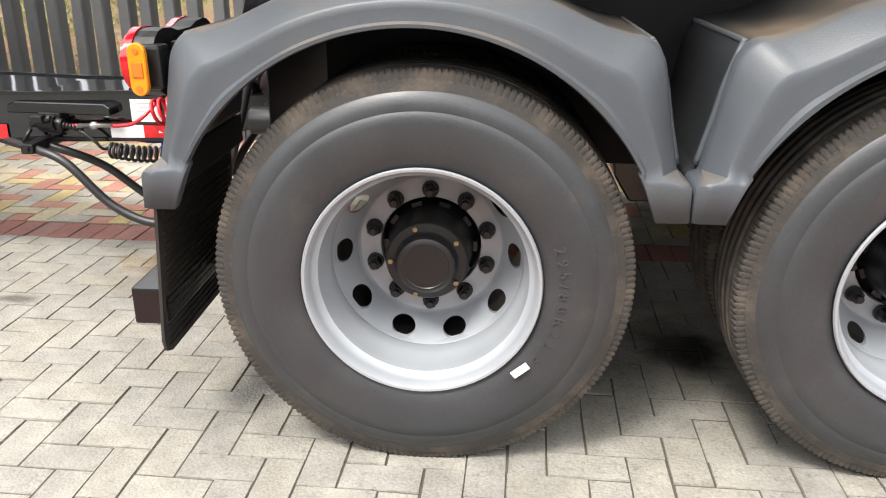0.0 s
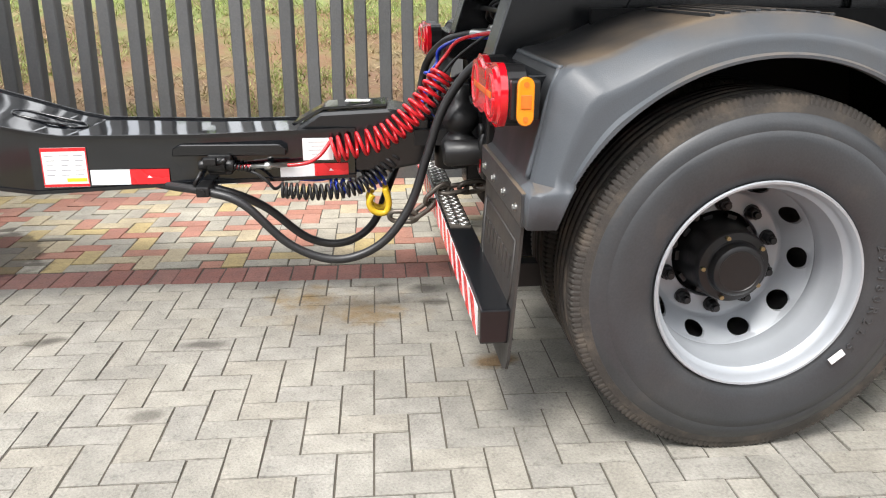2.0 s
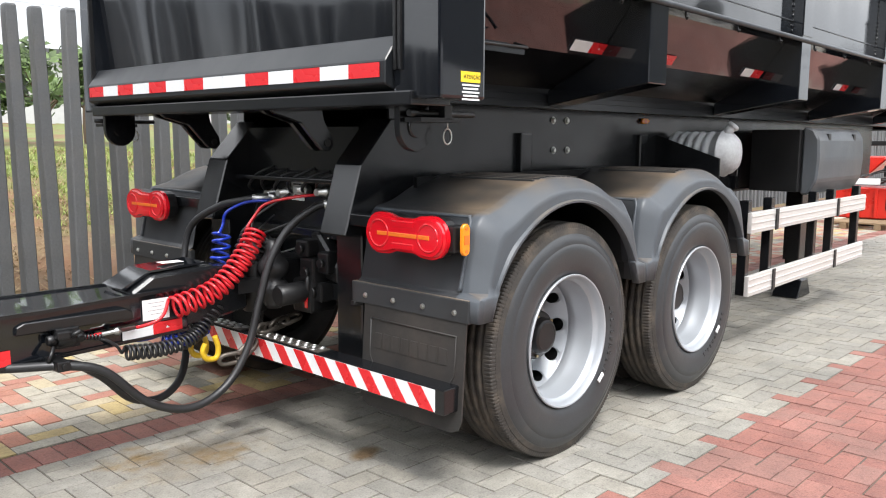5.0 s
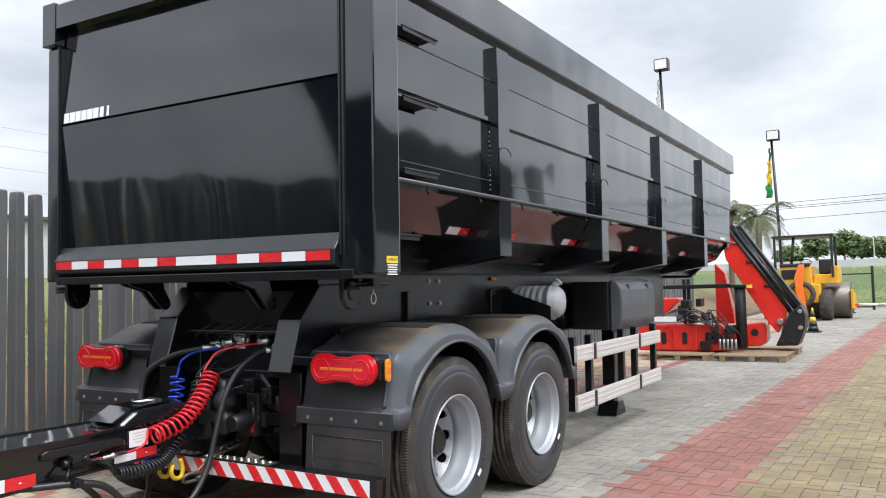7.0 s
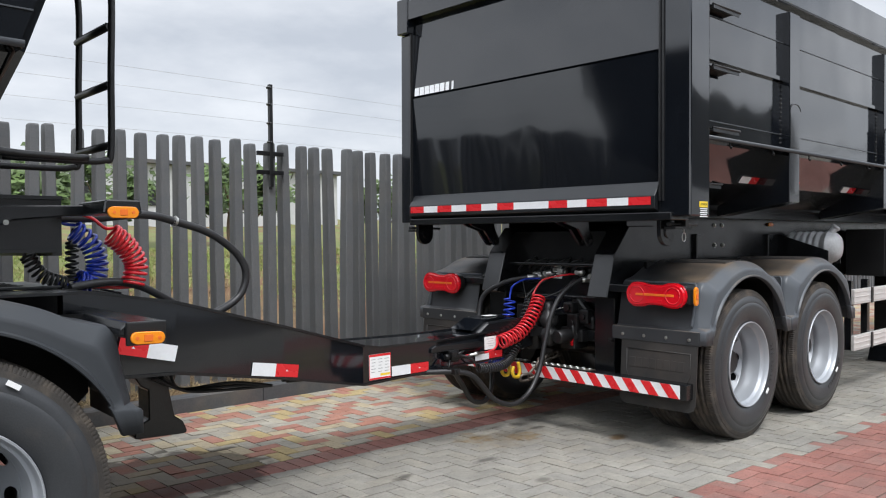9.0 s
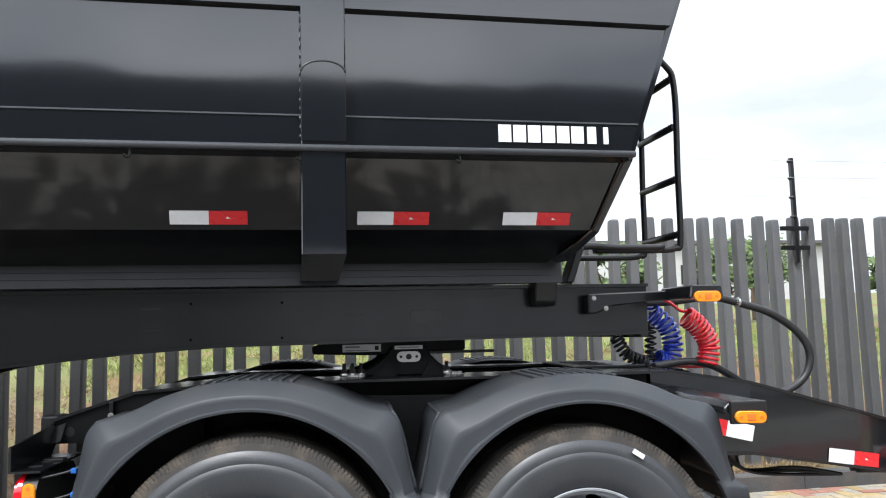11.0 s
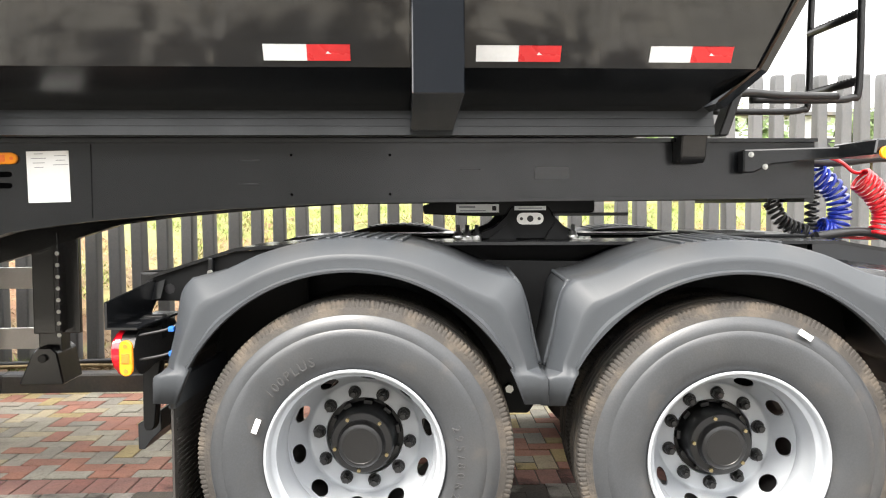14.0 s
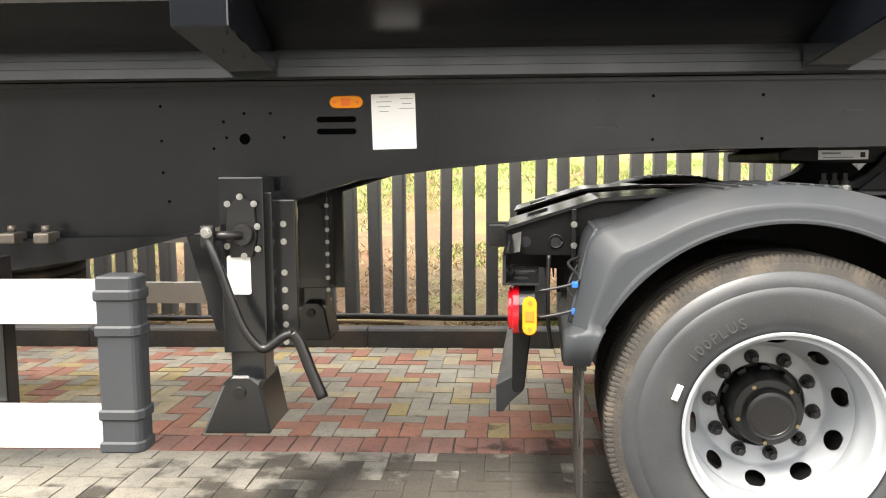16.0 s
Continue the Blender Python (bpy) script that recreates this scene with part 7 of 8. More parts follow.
for z in (1.445, 1.40):
    plate("rail_slot", rel(FT, near(-7.63, 2.7752, z)), 0.15, 0.022, 0.001, VOID, FT, corner=0.0105)
marker(FT, rel(FT, near(-7.59, 2.774, 1.508)), 0.125, 0.046)
lb = plate("data_plate", rel(FT, near(-7.413, 2.7745, 1.435, -1.2)), 0.165, 0.205, 0.002, PAPER, FT, "white paper data sheet")
for k in range(7):
    plate("print_line", pose(-0.035 + 0.085 * (k % 2), 0.092 - 0.009 * k, 0.002), 0.035 + 0.012 * (k % 3), 0.0028, 0.0004, GREYINK, lb)
plate("grey_label", rel(FT, near(-5.38, 2.7748, 1.445)), 0.145, 0.05, 0.001, FADED, FT, "faded grey label")
for x, z in ((-6.62, 1.50), (-6.62, 1.405), (-5.72, 1.46)):
    plate("scratch", rel(FT, near(x, 2.7749, z)), 0.085, 0.0025, 0.0006, FADED, FT)
# bracket and marker arm at the end
bm = BM()
prism(bm, [(2.66, 1.595), (2.775, 1.60), (2.775, 1.478), (2.735, 1.49), (2.70, 1.478), (2.68, 1.50)], "x", -4.872, -4.766, 0.006)
wpart("guide_bracket", bm, BLACKIRON, FT)
bm = BM()
prism(bm, [(-4.60, 1.535), (-4.25, 1.545), (-4.13, 1.55), (-4.13, 1.50), (-4.27, 1.495), (-4.48, 1.475), (-4.56, 1.44), (-4.60, 1.44)], "y", 2.70, 2.76, 0.006)
wpart("marker_arm", bm, CHASSIS, FT)
bm = BM()
prism(bm, [(-4.20, 1.50), (-4.03, 1.50), (-4.04, 1.56), (-4.19, 1.56)], "y", 2.45, 2.76, 0.006)
wpart("marker_arm", bm, CHASSIS, FT)
for bx, bz in ((-4.57, 1.515), (-4.51, 1.465)):
    part("bolt", SMALLBOLT_ME, STEEL, FT, at=rel(FT, near(bx, 2.70, bz)))
marker(FT, rel(FT, near(-4.12, 2.445, 1.505)), 0.135, 0.05)
bm = BM()
box(bm, -4.30, -4.26, 2.78, 2 * FC - 2.78, 1.32, 1.58)
wpart("end_cross_member", bm, CHASSIS, FT)
bm = BM()
box(bm, -5.95, -5.05, 2.82, 2 * FC - 2.82, 1.332, 1.345)
wpart("skid_plate", bm, CHASSIS, FT)
# landing legs
for s in (1, -1):
    Y = (lambda y: y) if s == 1 else (lambda y: 2 * FC - y)
    B = lambda bm, x0, x1, y0, y1, z0, z1, bv=0.006: box(bm, x0, x1, min(Y(y0), Y(y1)), max(Y(y0), Y(y1)), z0, z1, bv)
    bm = BM()
    B(bm, -8.02, -7.86, 2.56, 2.72, 0.60, 1.235)
    B(bm, -8.00, -7.875, 2.575, 2.705, 0.38, 0.66)
    leg = wpart("landing_leg", bm, CHASSIS, FT, "black telescopic landing leg with a crank")
    def sub(name, bm, m_, lab=""):
        bm.transform(FT.matrix_basis.inverted())
        return part(name, bm, m_, leg, lab)
    bm = BM()
    B(bm, -7.86, -7.77, 2.66, 2.70, 0.60, 1.15)
    if s == 1:
        prism(bm, [(-8.18, 1.02), (-8.02, 1.02), (-8.02, 0.66), (-8.08, 0.66)], "y", Y(2.66), Y(2.70), 0.004)
    B(bm, -7.87, -7.84, 2.60, 2.80, 0.62, 1.18)
    sub("mounting_plate", bm, CHASSIS)
    for k in range(8):
        b_ = part("bolt", SMALLBOLT_ME, STEEL, leg, at=rel(FT, near(-7.815, Y(2.66), 1.06 - 0.065 * k - (0.05 if k > 1 else 0)) if s == 1 else near(-7.845, Y(2.80), 1.06 - 0.065 * k)))
    bm = BM()
    prism(bm, [(-8.09, 0.318), (-7.84, 0.318), (-7.875, 0.50), (-7.91, 0.53), (-7.98, 0.53), (-8.01, 0.50)], "y", min(Y(2.50), Y(2.77)), max(Y(2.50), Y(2.77)), 0.008)
    sub("foot", bm, CHASSIS, "black steel foot")
    bm = BM()
    cyl(bm, (-7.95, Y(2.49), 0.47), (-7.95, Y(2.79), 0.47), 0.022, 12)
    sub("foot_pin", bm, BLACKIRON)
    if s == 1:
        bm = BM()
        prism(bm, [(-7.98, 0.95), (-7.90, 0.95), (-7.885, 1.02), (-7.89, 1.14), (-7.94, 1.17), (-7.985, 1.13), (-7.995, 1.02)], "y", 2.545, 2.56, 0.003)
        cyl(bm, (-7.93, 2.55, 1.03), (-7.93, 2.52, 1.03), 0.04, 16, 0.006)
        sub("gear_cover", bm, BLACKIRON, "black gear cover with bolts")
        for dx, dz in ((-7.985, 1.14), (-7.89, 1.14), (-7.94, 1.165), (-7.88, 1.06), (-7.88, 0.98), (-7.93, 0.955), (-7.99, 0.99)):
            part("bolt", SMALLBOLT_ME, STEEL, leg, at=rel(FT, near(dx, 2.545, dz)))
        bm = BM()
        tube(bm, [(-7.93, 2.53, 1.03), (-8.03, 2.50, 1.03)], 0.017, 10)
        box(bm, -8.065, -8.015, 2.475, 2.505, 0.99, 1.07, 0.01)
        tube(bm, smooth_path([(-8.04, 2.49, 1.02), (-8.0, 2.47, 0.93), (-7.93, 2.46, 0.74), (-7.88, 2.46, 0.66), (-7.84, 2.46, 0.64), (-7.78, 2.46, 0.68), (-7.745, 2.46, 0.695)], 6), 0.016, 10)
        tube(bm, smooth_path([(-7.745, 2.46, 0.695), (-7.72, 2.46, 0.66), (-7.68, 2.45, 0.56), (-7.64, 2.44, 0.47)], 4), 0.021, 10)
        sub("crank_handle", bm, BLACKIRON, "black cranked handle")
        part("bolt", BOLT_ME, STEEL, leg, at=rel(FT, near(-8.04, 2.475, 1.045)))
        plate("label", rel(FT, near(-7.955, 2.559, 0.885)), 0.085, 0.14, 0.002, PAPER, leg, "white label on the leg", 0.008)
    if s == -1:
        leg.matrix_basis = Matrix.Translation((-0.06, 0, 0))
    # side guards
    for z in (0.80, 0.412):
        bm = BM()
        B(bm, -14.5, -8.245, 2.09, 2.12, z, z + 0.135, 0.005)
        wpart("guard_board", bm, WHITE if s == 1 else GALV, FT, "white aluminium side guard board")
    bm = BM()
    ya, yb = min(Y(2.085), Y(2.19)), max(Y(2.085), Y(2.19))
    prism(bm, [(-8.255, ya), (-8.145, ya), (-8.13, ya + 0.02), (-8.13, yb - 0.02), (-8.145, yb), (-8.255, yb)], "z", 0.41, 0.945, 0.006)
    cap = wpart("guard_end_cap", bm, NEWPLASTIC, FT, "dark grey plastic end cap of the side guard")
    for z in (0.40, 0.50, 0.76, 0.87):
        bm = BM()
        prism(bm, [(-8.262, ya - 0.006), (-8.143, ya - 0.006), (-8.123, ya + 0.018), (-8.123, yb - 0.018), (-8.143, yb + 0.006), (-8.262, yb + 0.006)], "z", z, z + 0.035, 0.006)
        bm.transform(FT.matrix_basis.inverted())
        part("collar", bm, NEWPLASTIC, cap)
    for x in (-8.6, -10.0, -11.5, -13.0, -14.3):
        bm = BM()
        B(bm, x - 0.03, x + 0.03, 2.13, 2.20, 0.42, 1.0)
        wpart("guard_post", bm, CHASSIS, FT)
# clamps on the lower edge and spare wheel behind the guard
for x in (-8.86, -8.73):
    bm = BM()
    box(bm, x - 0.03, x + 0.03, 2.66, 2.75, 0.99, 1.03, 0.008)
    cyl(bm, (x, 2.70, 1.03), (x, 2.70, 1.055), 0.016, 6)
    wpart("rail_clamp", bm, DULLSTEEL, FT)
bm = BM()
prism(bm, [(-8.20, 1.01), (-15, 0.95), (-15, 0.90), (-8.9, 0.88), (-8.55, 0.93)], "y", 2.72, 2.74)
wpart("sub_rail", bm, CHASSIS, FT)
sp = part("spare_tyre", TYRE_ME, RUBBER, FT, "black spare tyre slung under the chassis", at=rel(FT, pose(-9.42, 3.2, 0.72, 90, 0, 0)))
for x in (-10.6, -11.85):
    wheel(FT, rel(FT, pose(x, 2.12, 0.455)), 10, None, 1, lettered=False)
    wheel(FT, rel(FT, pose(x, 2 * FC - 2.12, 0.455)), 10, None, -1, lettered=False)
bm = BM()
cyl(bm, (-8.55, 3.2, 1.0), (-8.55, 3.6, 1.0), 0.03, 12)
wpart("cross_tube", bm, CHASSIS, FT)
FT.matrix_basis = FSHIFT @ FT.matrix_basis


# ---- far end of the yard ----
def tree(name, at, h, crown_r, seed, label, clumps=46, leaf=0.16, group=""):
    """Tapered trunk, limbs and a ragged crown of many small leaves."""
    r = random.Random(seed)
    t = thing(name, at, label, "tree", group)
    bm = BM()
    tube(bm, smooth_path([(0, 0, -0.2), (0.05 * h * r.uniform(-1, 1), 0, h * 0.25), (0.06 * h * r.uniform(-1, 1), 0.04 * h * r.uniform(-1, 1), h * 0.55)], 4), [0.035 * h * (1 - 0.07 * i) for i in range(9)], 8)
    part("trunk", bm, BARK, t)
    for k in range(6):
        a = k * 1.05 + r.uniform(-0.3, 0.3)
        bm = BM()
        tube(bm, smooth_path([(0, 0, h * r.uniform(0.3, 0.5)), (0.45 * crown_r * math.cos(a), 0.45 * crown_r * math.sin(a), h * 0.62), (0.8 * crown_r * math.cos(a), 0.8 * crown_r * math.sin(a), h * r.uniform(0.68, 0.85))], 3), [0.014 * h * (1 - 0.12 * i) for i in range(7)], 6)
        part("limb", bm, BARK, t)
    v, f = [], []
    for k in range(clumps):
        a, q = r.uniform(0, 6.283), crown_r * math.sqrt(r.random())
        cz = h * r.uniform(0.48, 0.98)
        q *= 1.05 - 0.55 * abs(cz / h - 0.68) / 0.32
        c = Vector((q * math.cos(a), q * math.sin(a), cz))
        cr = crown_r * r.uniform(0.16, 0.34)
        for _ in range(60):
            d = Vector((r.gauss(0, 1), r.gauss(0, 1), r.gauss(0, 0.75))) * cr * 0.55
            p, s = c + d, leaf * r.uniform(0.6, 1.3)
            u = Vector((r.uniform(-1, 1), r.uniform(-1, 1), r.uniform(-0.6, 0.6))).normalized()
            w = u.orthogonal().normalized()
            o = len(v)
            v += [p - u * s, p + w * s * 0.45, p + u * s, p - w * s * 0.45]
            f.append((o, o + 1, o + 2, o + 3))
    me = bpy.data.meshes.new("crown")
    me.from_pydata([tuple(p) for p in v], [], f)
    me.materials.append(LEAF)
    part("crown", me, LEAF, t)["kind"] = "stuff"
    return t


# green slope past the barrier
SLOPE = mat("green_slope", (0.070, 0.105, 0.032), 0.95, var=0.35, scale=0.25, fine=3.0, bump=0.5, dirt=(0.26, 0.22, 0.09), dirt_amt=0.6, dirt_scale=0.12)
bm = BM()
xs2, ys2 = [40, 41.5, 46, 52, 60, 68, 76, 90, 130, 220], [-60 + 4 * i for i in range(31)]
zz = [-0.02, 0.05, 0.35, 0.9, 1.7, 2.3, 2.6, 2.7, 2.7, 2.7]
gv = [[bm.verts.new((x, y, z + 0.2 * noise.noise((x * 0.1, y * 0.1, 2)) * (z > 0.1))) for y in ys2] for x, z in zip(xs2, zz)]
for a, b in zip(gv, gv[1:]):
    for k in range(len(ys2) - 1):
        bm.faces.new((a[k], b[k], b[k + 1], a[k + 1])).smooth = True
tagged(part("grass_slope", bm, SLOPE), "mown green slope rising beyond the yard's barrier", "slope", kind="structure")
r = random.Random(21)
v, f = [], []
for _ in range(9000):
    x, y = 41 + 30 * r.random() ** 1.5, r.uniform(-12, 9)
    z = float(np.interp(x, xs2, zz))
    o, h, w = len(v), r.uniform(0.04, 0.14), 0.02
    v += [(x, y - w, z), (x, y + w, z), (x + r.uniform(-0.1, 0.1), y + r.uniform(-0.15, 0.15), z + h)]
    f.append((o, o + 1, o + 2))
me = bpy.data.meshes.new("slope_grass")
me.from_pydata(v, [], f)
me.materials.append(GRASS)
tagged(new("slope_grass", me), "longer grass standing on the far slope", "grass", kind="stuff")
# wall and road line on the crest
bm = BM()
box(bm, 78, 79, -40, 40, 2.4, 3.25)
tagged(part("crest_wall", bm, PLASTER), "low pale wall along the crest of the slope", "wall", kind="structure")
for i, (x, y, h, cr) in enumerate(((92, 8.5, 5.2, 2.3), (90, 5.6, 5.4, 2.5), (94, 4.2, 4.8, 2.2), (88, 2.4, 4.2, 2.2), (95, 1.2, 4.4, 2.0), (90, 10.8, 3.6, 1.8), (100, 12.5, 4.2, 1.9))):
    tree("tree", pose(x, y, 2.4), h * 0.72, cr * 0.72, 40 + i, "broad dark green tree on the crest beyond the slope", 42, 0.22, "far trees")
bm = BM()
box(bm, 110, 118, -6, -1.5, 2.5, 4.2)
prism(bm, [(110, 4.2), (118, 4.2), (114, 5.0)], "y", -6, -1.5)
tagged(part("far_house", bm, PLASTER), "small pale house far beyond the slope", "house")
lampm = thing("street_lamp", pose(84, 2.6, 2.5), "thin pale street lamp on the crest", "lamp")
bm = BM()
tube(bm, smooth_path([(0, 0, 0), (0, 0, 2.6), (0, 0.1, 2.95), (0, 0.5, 3.05)], 5), 0.05, 8)
part("mast", bm, STEEL, lampm)
bm = BM()
box(bm, -0.1, 0.1, 0.45, 0.9, 3.0, 3.1, 0.02)
part("head", bm, STEEL, lampm)
for z, sag in ((7.45, 0.2), (7.15, 0.3), (7.0, 0.35), (6.2, 0.3)):
    bm = BM()
    tube(bm, [(60, y, z - 0.02 * (y + 2) - sag * (1 - ((y - 4) / 30) ** 2) + sag) for y in range(-40, 46, 3)], 0.018, 5)
    tagged(part("power_line", bm, HOSE), "thin black overhead line above the slope", "cable", "overhead lines")

# gate post and barrier pole
gate = thing("barrier", pose(37, 0.9, 0), "black gate frame with a red and white barrier pole", "barrier")
bm = BM()
box(bm, -0.05, 0.05, -0.06, 0.06, 0, 2.0, 0.01)
part("post", bm, BLACKIRON, gate)
bm = BM()
box(bm, -0.04, 0.04, 0.06, 3.2, 1.62, 1.68, 0.005)
part("top_bar", bm, BLACKIRON, gate)
bm = BM()
box(bm, -0.04, 0.04, 0.06, 3.2, 0.10, 0.16, 0.005)
part("bottom_bar", bm, BLACKIRON, gate)
for k in range(10):
    bm = BM()
    cyl(bm, (-9, 3.2 - 0.62 * k, 0.50), (-9, 3.2 - 0.62 * (k + 1) + 0.01, 0.495), 0.045, 12)
    part("pole_section", bm, RED if k % 3 == 1 else WHITE, gate, "red band" if k % 3 == 1 else "white band")
for y in (3.25, -3.1):
    bm = BM()
    box(bm, -9.06, -8.94, y - 0.06, y + 0.06, 0, 0.6, 0.01)
    part("pole_stand", bm, BLACKIRON, gate)


def cone(at):
    c = thing("traffic_cone", at, "dark traffic cone with worn yellow bands on the paving", "cone", "traffic cones")
    bm = BM()
    box(bm, -0.2, 0.2, -0.2, 0.2, 0, 0.04, 0.01)
    part("base", bm, BLACKIRON, c)
    for k in range(5):
        z0, z1 = 0.04 + 0.125 * k, 0.04 + 0.125 * (k + 1)
        bm = BM()
        tube(bm, [(0, 0, z0), (0, 0, z1)], [0.15 - 0.2 * z0, 0.15 - 0.2 * z1], 20)
        part("band", bm, YELCLIP if k in (2, 4) else BLACKIRON, c)
    return c


cone(pose(19.5, 1.66, 0))
tagged(cone(pose(33, 1.6, 0)), "pale traffic cone beside the barrier")

# lamp poles with flags
FLAGG, FLAGY, FLAGW = mat("flag_green", (0.02, 0.22, 0.06), 0.7), mat("flag_yellow", (0.7, 0.5, 0.03), 0.7), mat("flag_white", (0.7, 0.7, 0.68), 0.7)
for (x, y, h, lean), col in (((30, 8.2, 10.7, 0.0), "w"), ((38, 4.95, 8.45, 0.0), "g")):
    p = thing("flood_lamp", pose(x, y, 0), "tall dark pole with a floodlight and a hanging flag", "lamp", "flood lamps")
    bm = BM()
    tube(bm, [(0, -0.15, 0), (0, -0.05, h * 0.5), (0, 0.1, h)], [0.09, 0.075, 0.06], 10)
    part("pole", bm, BLACKIRON, p)
    bm = BM()
    box(bm, -0.25, 0.15, -0.30, 0.30, h - 0.05, h + 0.45, 0.03)
    part("lamp_head", bm, BLACKIRON, p)
    bm = BM()
    box(bm, -0.27, -0.251, -0.25, 0.25, h + 0.0, h + 0.40)
    part("lamp_glass", bm, GALV, p)
    for k in range(4):
        bm = BM()
        n = 8
        z0 = h - 0.4 - 0.62 * k
        rows = [[bm.verts.new((0.05 * math.sin(3 * i + j + k), 0.16 + (0.1 + 0.08 * k) * i / n + 0.03 * math.sin(2 * j), z0 - 0.62 * j / 4)) for i in range(n)] for j in range(5)]
        for a, b in zip(rows, rows[1:]):
            for i in range(n - 1):
                bm.faces.new((a[i], a[i + 1], b[i + 1], b[i])).smooth = True
        part("flag_fold", bm, {"w": FLAGW, "g": FLAGY if k in (1, 2) else FLAGG}[col], p).modifiers.new("cloth", "SOLIDIFY").thickness = 0.004

# palm
PALM = mat("palm_leaf", (0.075, 0.085, 0.03), 0.6, var=0.3, island=0.4)
for px, py, ph, ps in ((34, 5.2, 4.35, 1.0), (36.5, 6.9, 4.9, 1.05)):
    palm = thing("palm_tree", pose(px, py, 0), "palm tree with drooping feathered fronds", "tree", "palms")
    bm = BM()
    tube(bm, smooth_path([(0, 0, 0), (0.05, 0.05, ph * 0.5), (0, 0, ph)], 8), 0.14, 10)
    part("trunk", bm, BARK, palm)
    rr = random.Random(int(px))
    for k in range(30):
        a, up = 2 * math.pi * k / 30 + rr.uniform(-0.15, 0.15), rr.uniform(-0.3, 1.5)
        L = ps * rr.uniform(1.1, 1.6)
        spine = [Vector((math.cos(a) * L * s, math.sin(a) * L * s, ph + up * L * s * 0.9 - 1.1 * L * s * s)) for s in [i / 12 for i in range(13)]]
        v, f = [], []
        for i in range(1, 13):
            for sd in (-1, 1):
                for h2 in (0.0, 0.33, 0.66):
                    p = spine[i - 1].lerp(spine[i], h2)
                    side = Vector((-math.sin(a), math.cos(a), 0)) * sd
                    ln = 0.42 * ps * (1 - abs(i / 12 - 0.45) * 1.1)
                    tip = p + side * ln * 0.8 + (spine[i] - spine[i - 1]).normalized() * ln * 0.5 - Vector((0, 0, ln * rr.uniform(0.3, 0.7)))
                    o = len(v)
                    d = (spine[i] - spine[i - 1]).normalized() * 0.022
                    v += [p - d, p + d, tip]
                    f.append((o, o + 1, o + 2))
        me = bpy.data.meshes.new("frond")
        me.from_pydata([tuple(q) for q in v], [], f)
        me.materials.append(PALM)
        part("frond", me, PALM, palm)

# red loader crane lying on timbers
crane = thing("loader_crane", pose(11.7, 2.6, 0), "red folded loader crane with black hydraulics on wooden pallets", "crane")
cr = lambda name, bm, m, lab="": wpart(name, bm, m, crane, lab)
bm = BM()
prism(bm, [(3.95, 0.13), (3.95, 0.58), (3.85, 0.64), (2.42, 0.63), (2.34, 0.55), (2.34, 0.13)], "x", 11.2, 11.9, 0.02)
base = cr("base_frame", bm, REDMACH, "red cast base frame")
bm = BM()
prism(bm, [(2.34, 0.16), (2.34, 0.58), (1.70, 0.64), (1.66, 0.58), (1.66, 0.30), (1.75, 0.20)], "x", 11.75, 12.2, 0.02)
cr("outer_frame", bm, REDMACH)
for y in (2.62, 3.05, 3.45):
    plate("slot", rel(crane, aft(11.198, y, 0.37)), 0.10, 0.24, 0.004, INK, crane, corner=0.049)
plate("slot", rel(crane, aft(11.748, 1.87, 0.45)), 0.14, 0.14, 0.004, INK, crane, corner=0.069)
for y in (2.42, 2.84, 3.24, 3.66):
    bm = BM()
    box(bm, 11.165, 11.2, y - 0.02, y + 0.02, 0.14, 0.62, 0.006)
    cr("base_rib", bm, REDMACH)
bm = BM()
prism(bm, [(3.95, 0.70), (3.62, 0.73), (3.36, 0.88), (3.16, 1.08), (3.18, 1.14), (3.95, 1.14)], "x", 11.3, 11.8, 0.02)
cr("column_foot", bm, REDMACH, "red flared column foot")
bm = BM()
prism(bm, [(2.37, 2.44), (2.20, 2.28), (1.27, 0.88), (1.34, 0.62), (1.46, 0.44), (1.62, 0.66), (2.33, 1.86), (2.40, 2.34)], "x", 11.7, 12.05, 0.012)
cr("boom", bm, REDMACH, "red sloping main boom")
bm = BM()
box(bm, 11.685, 11.70, 1.52, 1.62, 0.60, 0.72)
cr("boom_plate", bm, REDMACH)
bm = BM()
cyl(bm, (11.66, 1.40, 0.66), (11.70, 1.40, 0.66), 0.06, 16, 0.008)
cr("pivot_pin", bm, STEEL)
bm = BM()
cyl(bm, (11.66, 2.30, 2.12), (11.70, 2.30, 2.12), 0.05, 16, 0.008)
cr("pivot_pin", bm, STEEL)
bm = BM()
prism(bm, [(2.64, 1.80), (2.46, 1.62), (2.33, 0.87), (2.30, 0.60), (2.65, 0.60)], "x", 12.15, 12.4, 0.015)
cr("inner_boom", bm, REDMACH)
bm = BM()
prism(bm, [(2.32, 2.54), (2.24, 2.30), (1.25, 0.80), (1.17, 0.84), (2.16, 2.52)], "x", 11.74, 12.0, 0.01)
cr("boom_extension", bm, BLACKIRON, "black telescopic extension along the boom")
bm = BM()
prism(bm, [(2.14, 2.50), (2.04, 2.50), (1.03, 0.96), (1.12, 0.88)], "x", 11.80, 11.98, 0.01)
cr("boom_extension", bm, BLACKIRON)
for o, r_ in ((0.0, 0.035), (0.10, 0.03), (0.17, 0.016)):
    bm = BM()
    cyl(bm, (11.70, 2.24 - o, 2.42), (11.70, 1.22 - o, 0.86), r_, 12)
    cr("ram", bm, BLACKIRON)
for y, z in ((2.05, 2.16), (1.80, 1.78), (1.50, 1.32)):
    bm = BM()
    box(bm, 11.68, 12.0, y - 0.02, y + 0.16, z - 0.02, z + 0.03, 0.006)
    cr("ram_clamp", bm, BLACKIRON)
bm = BM()
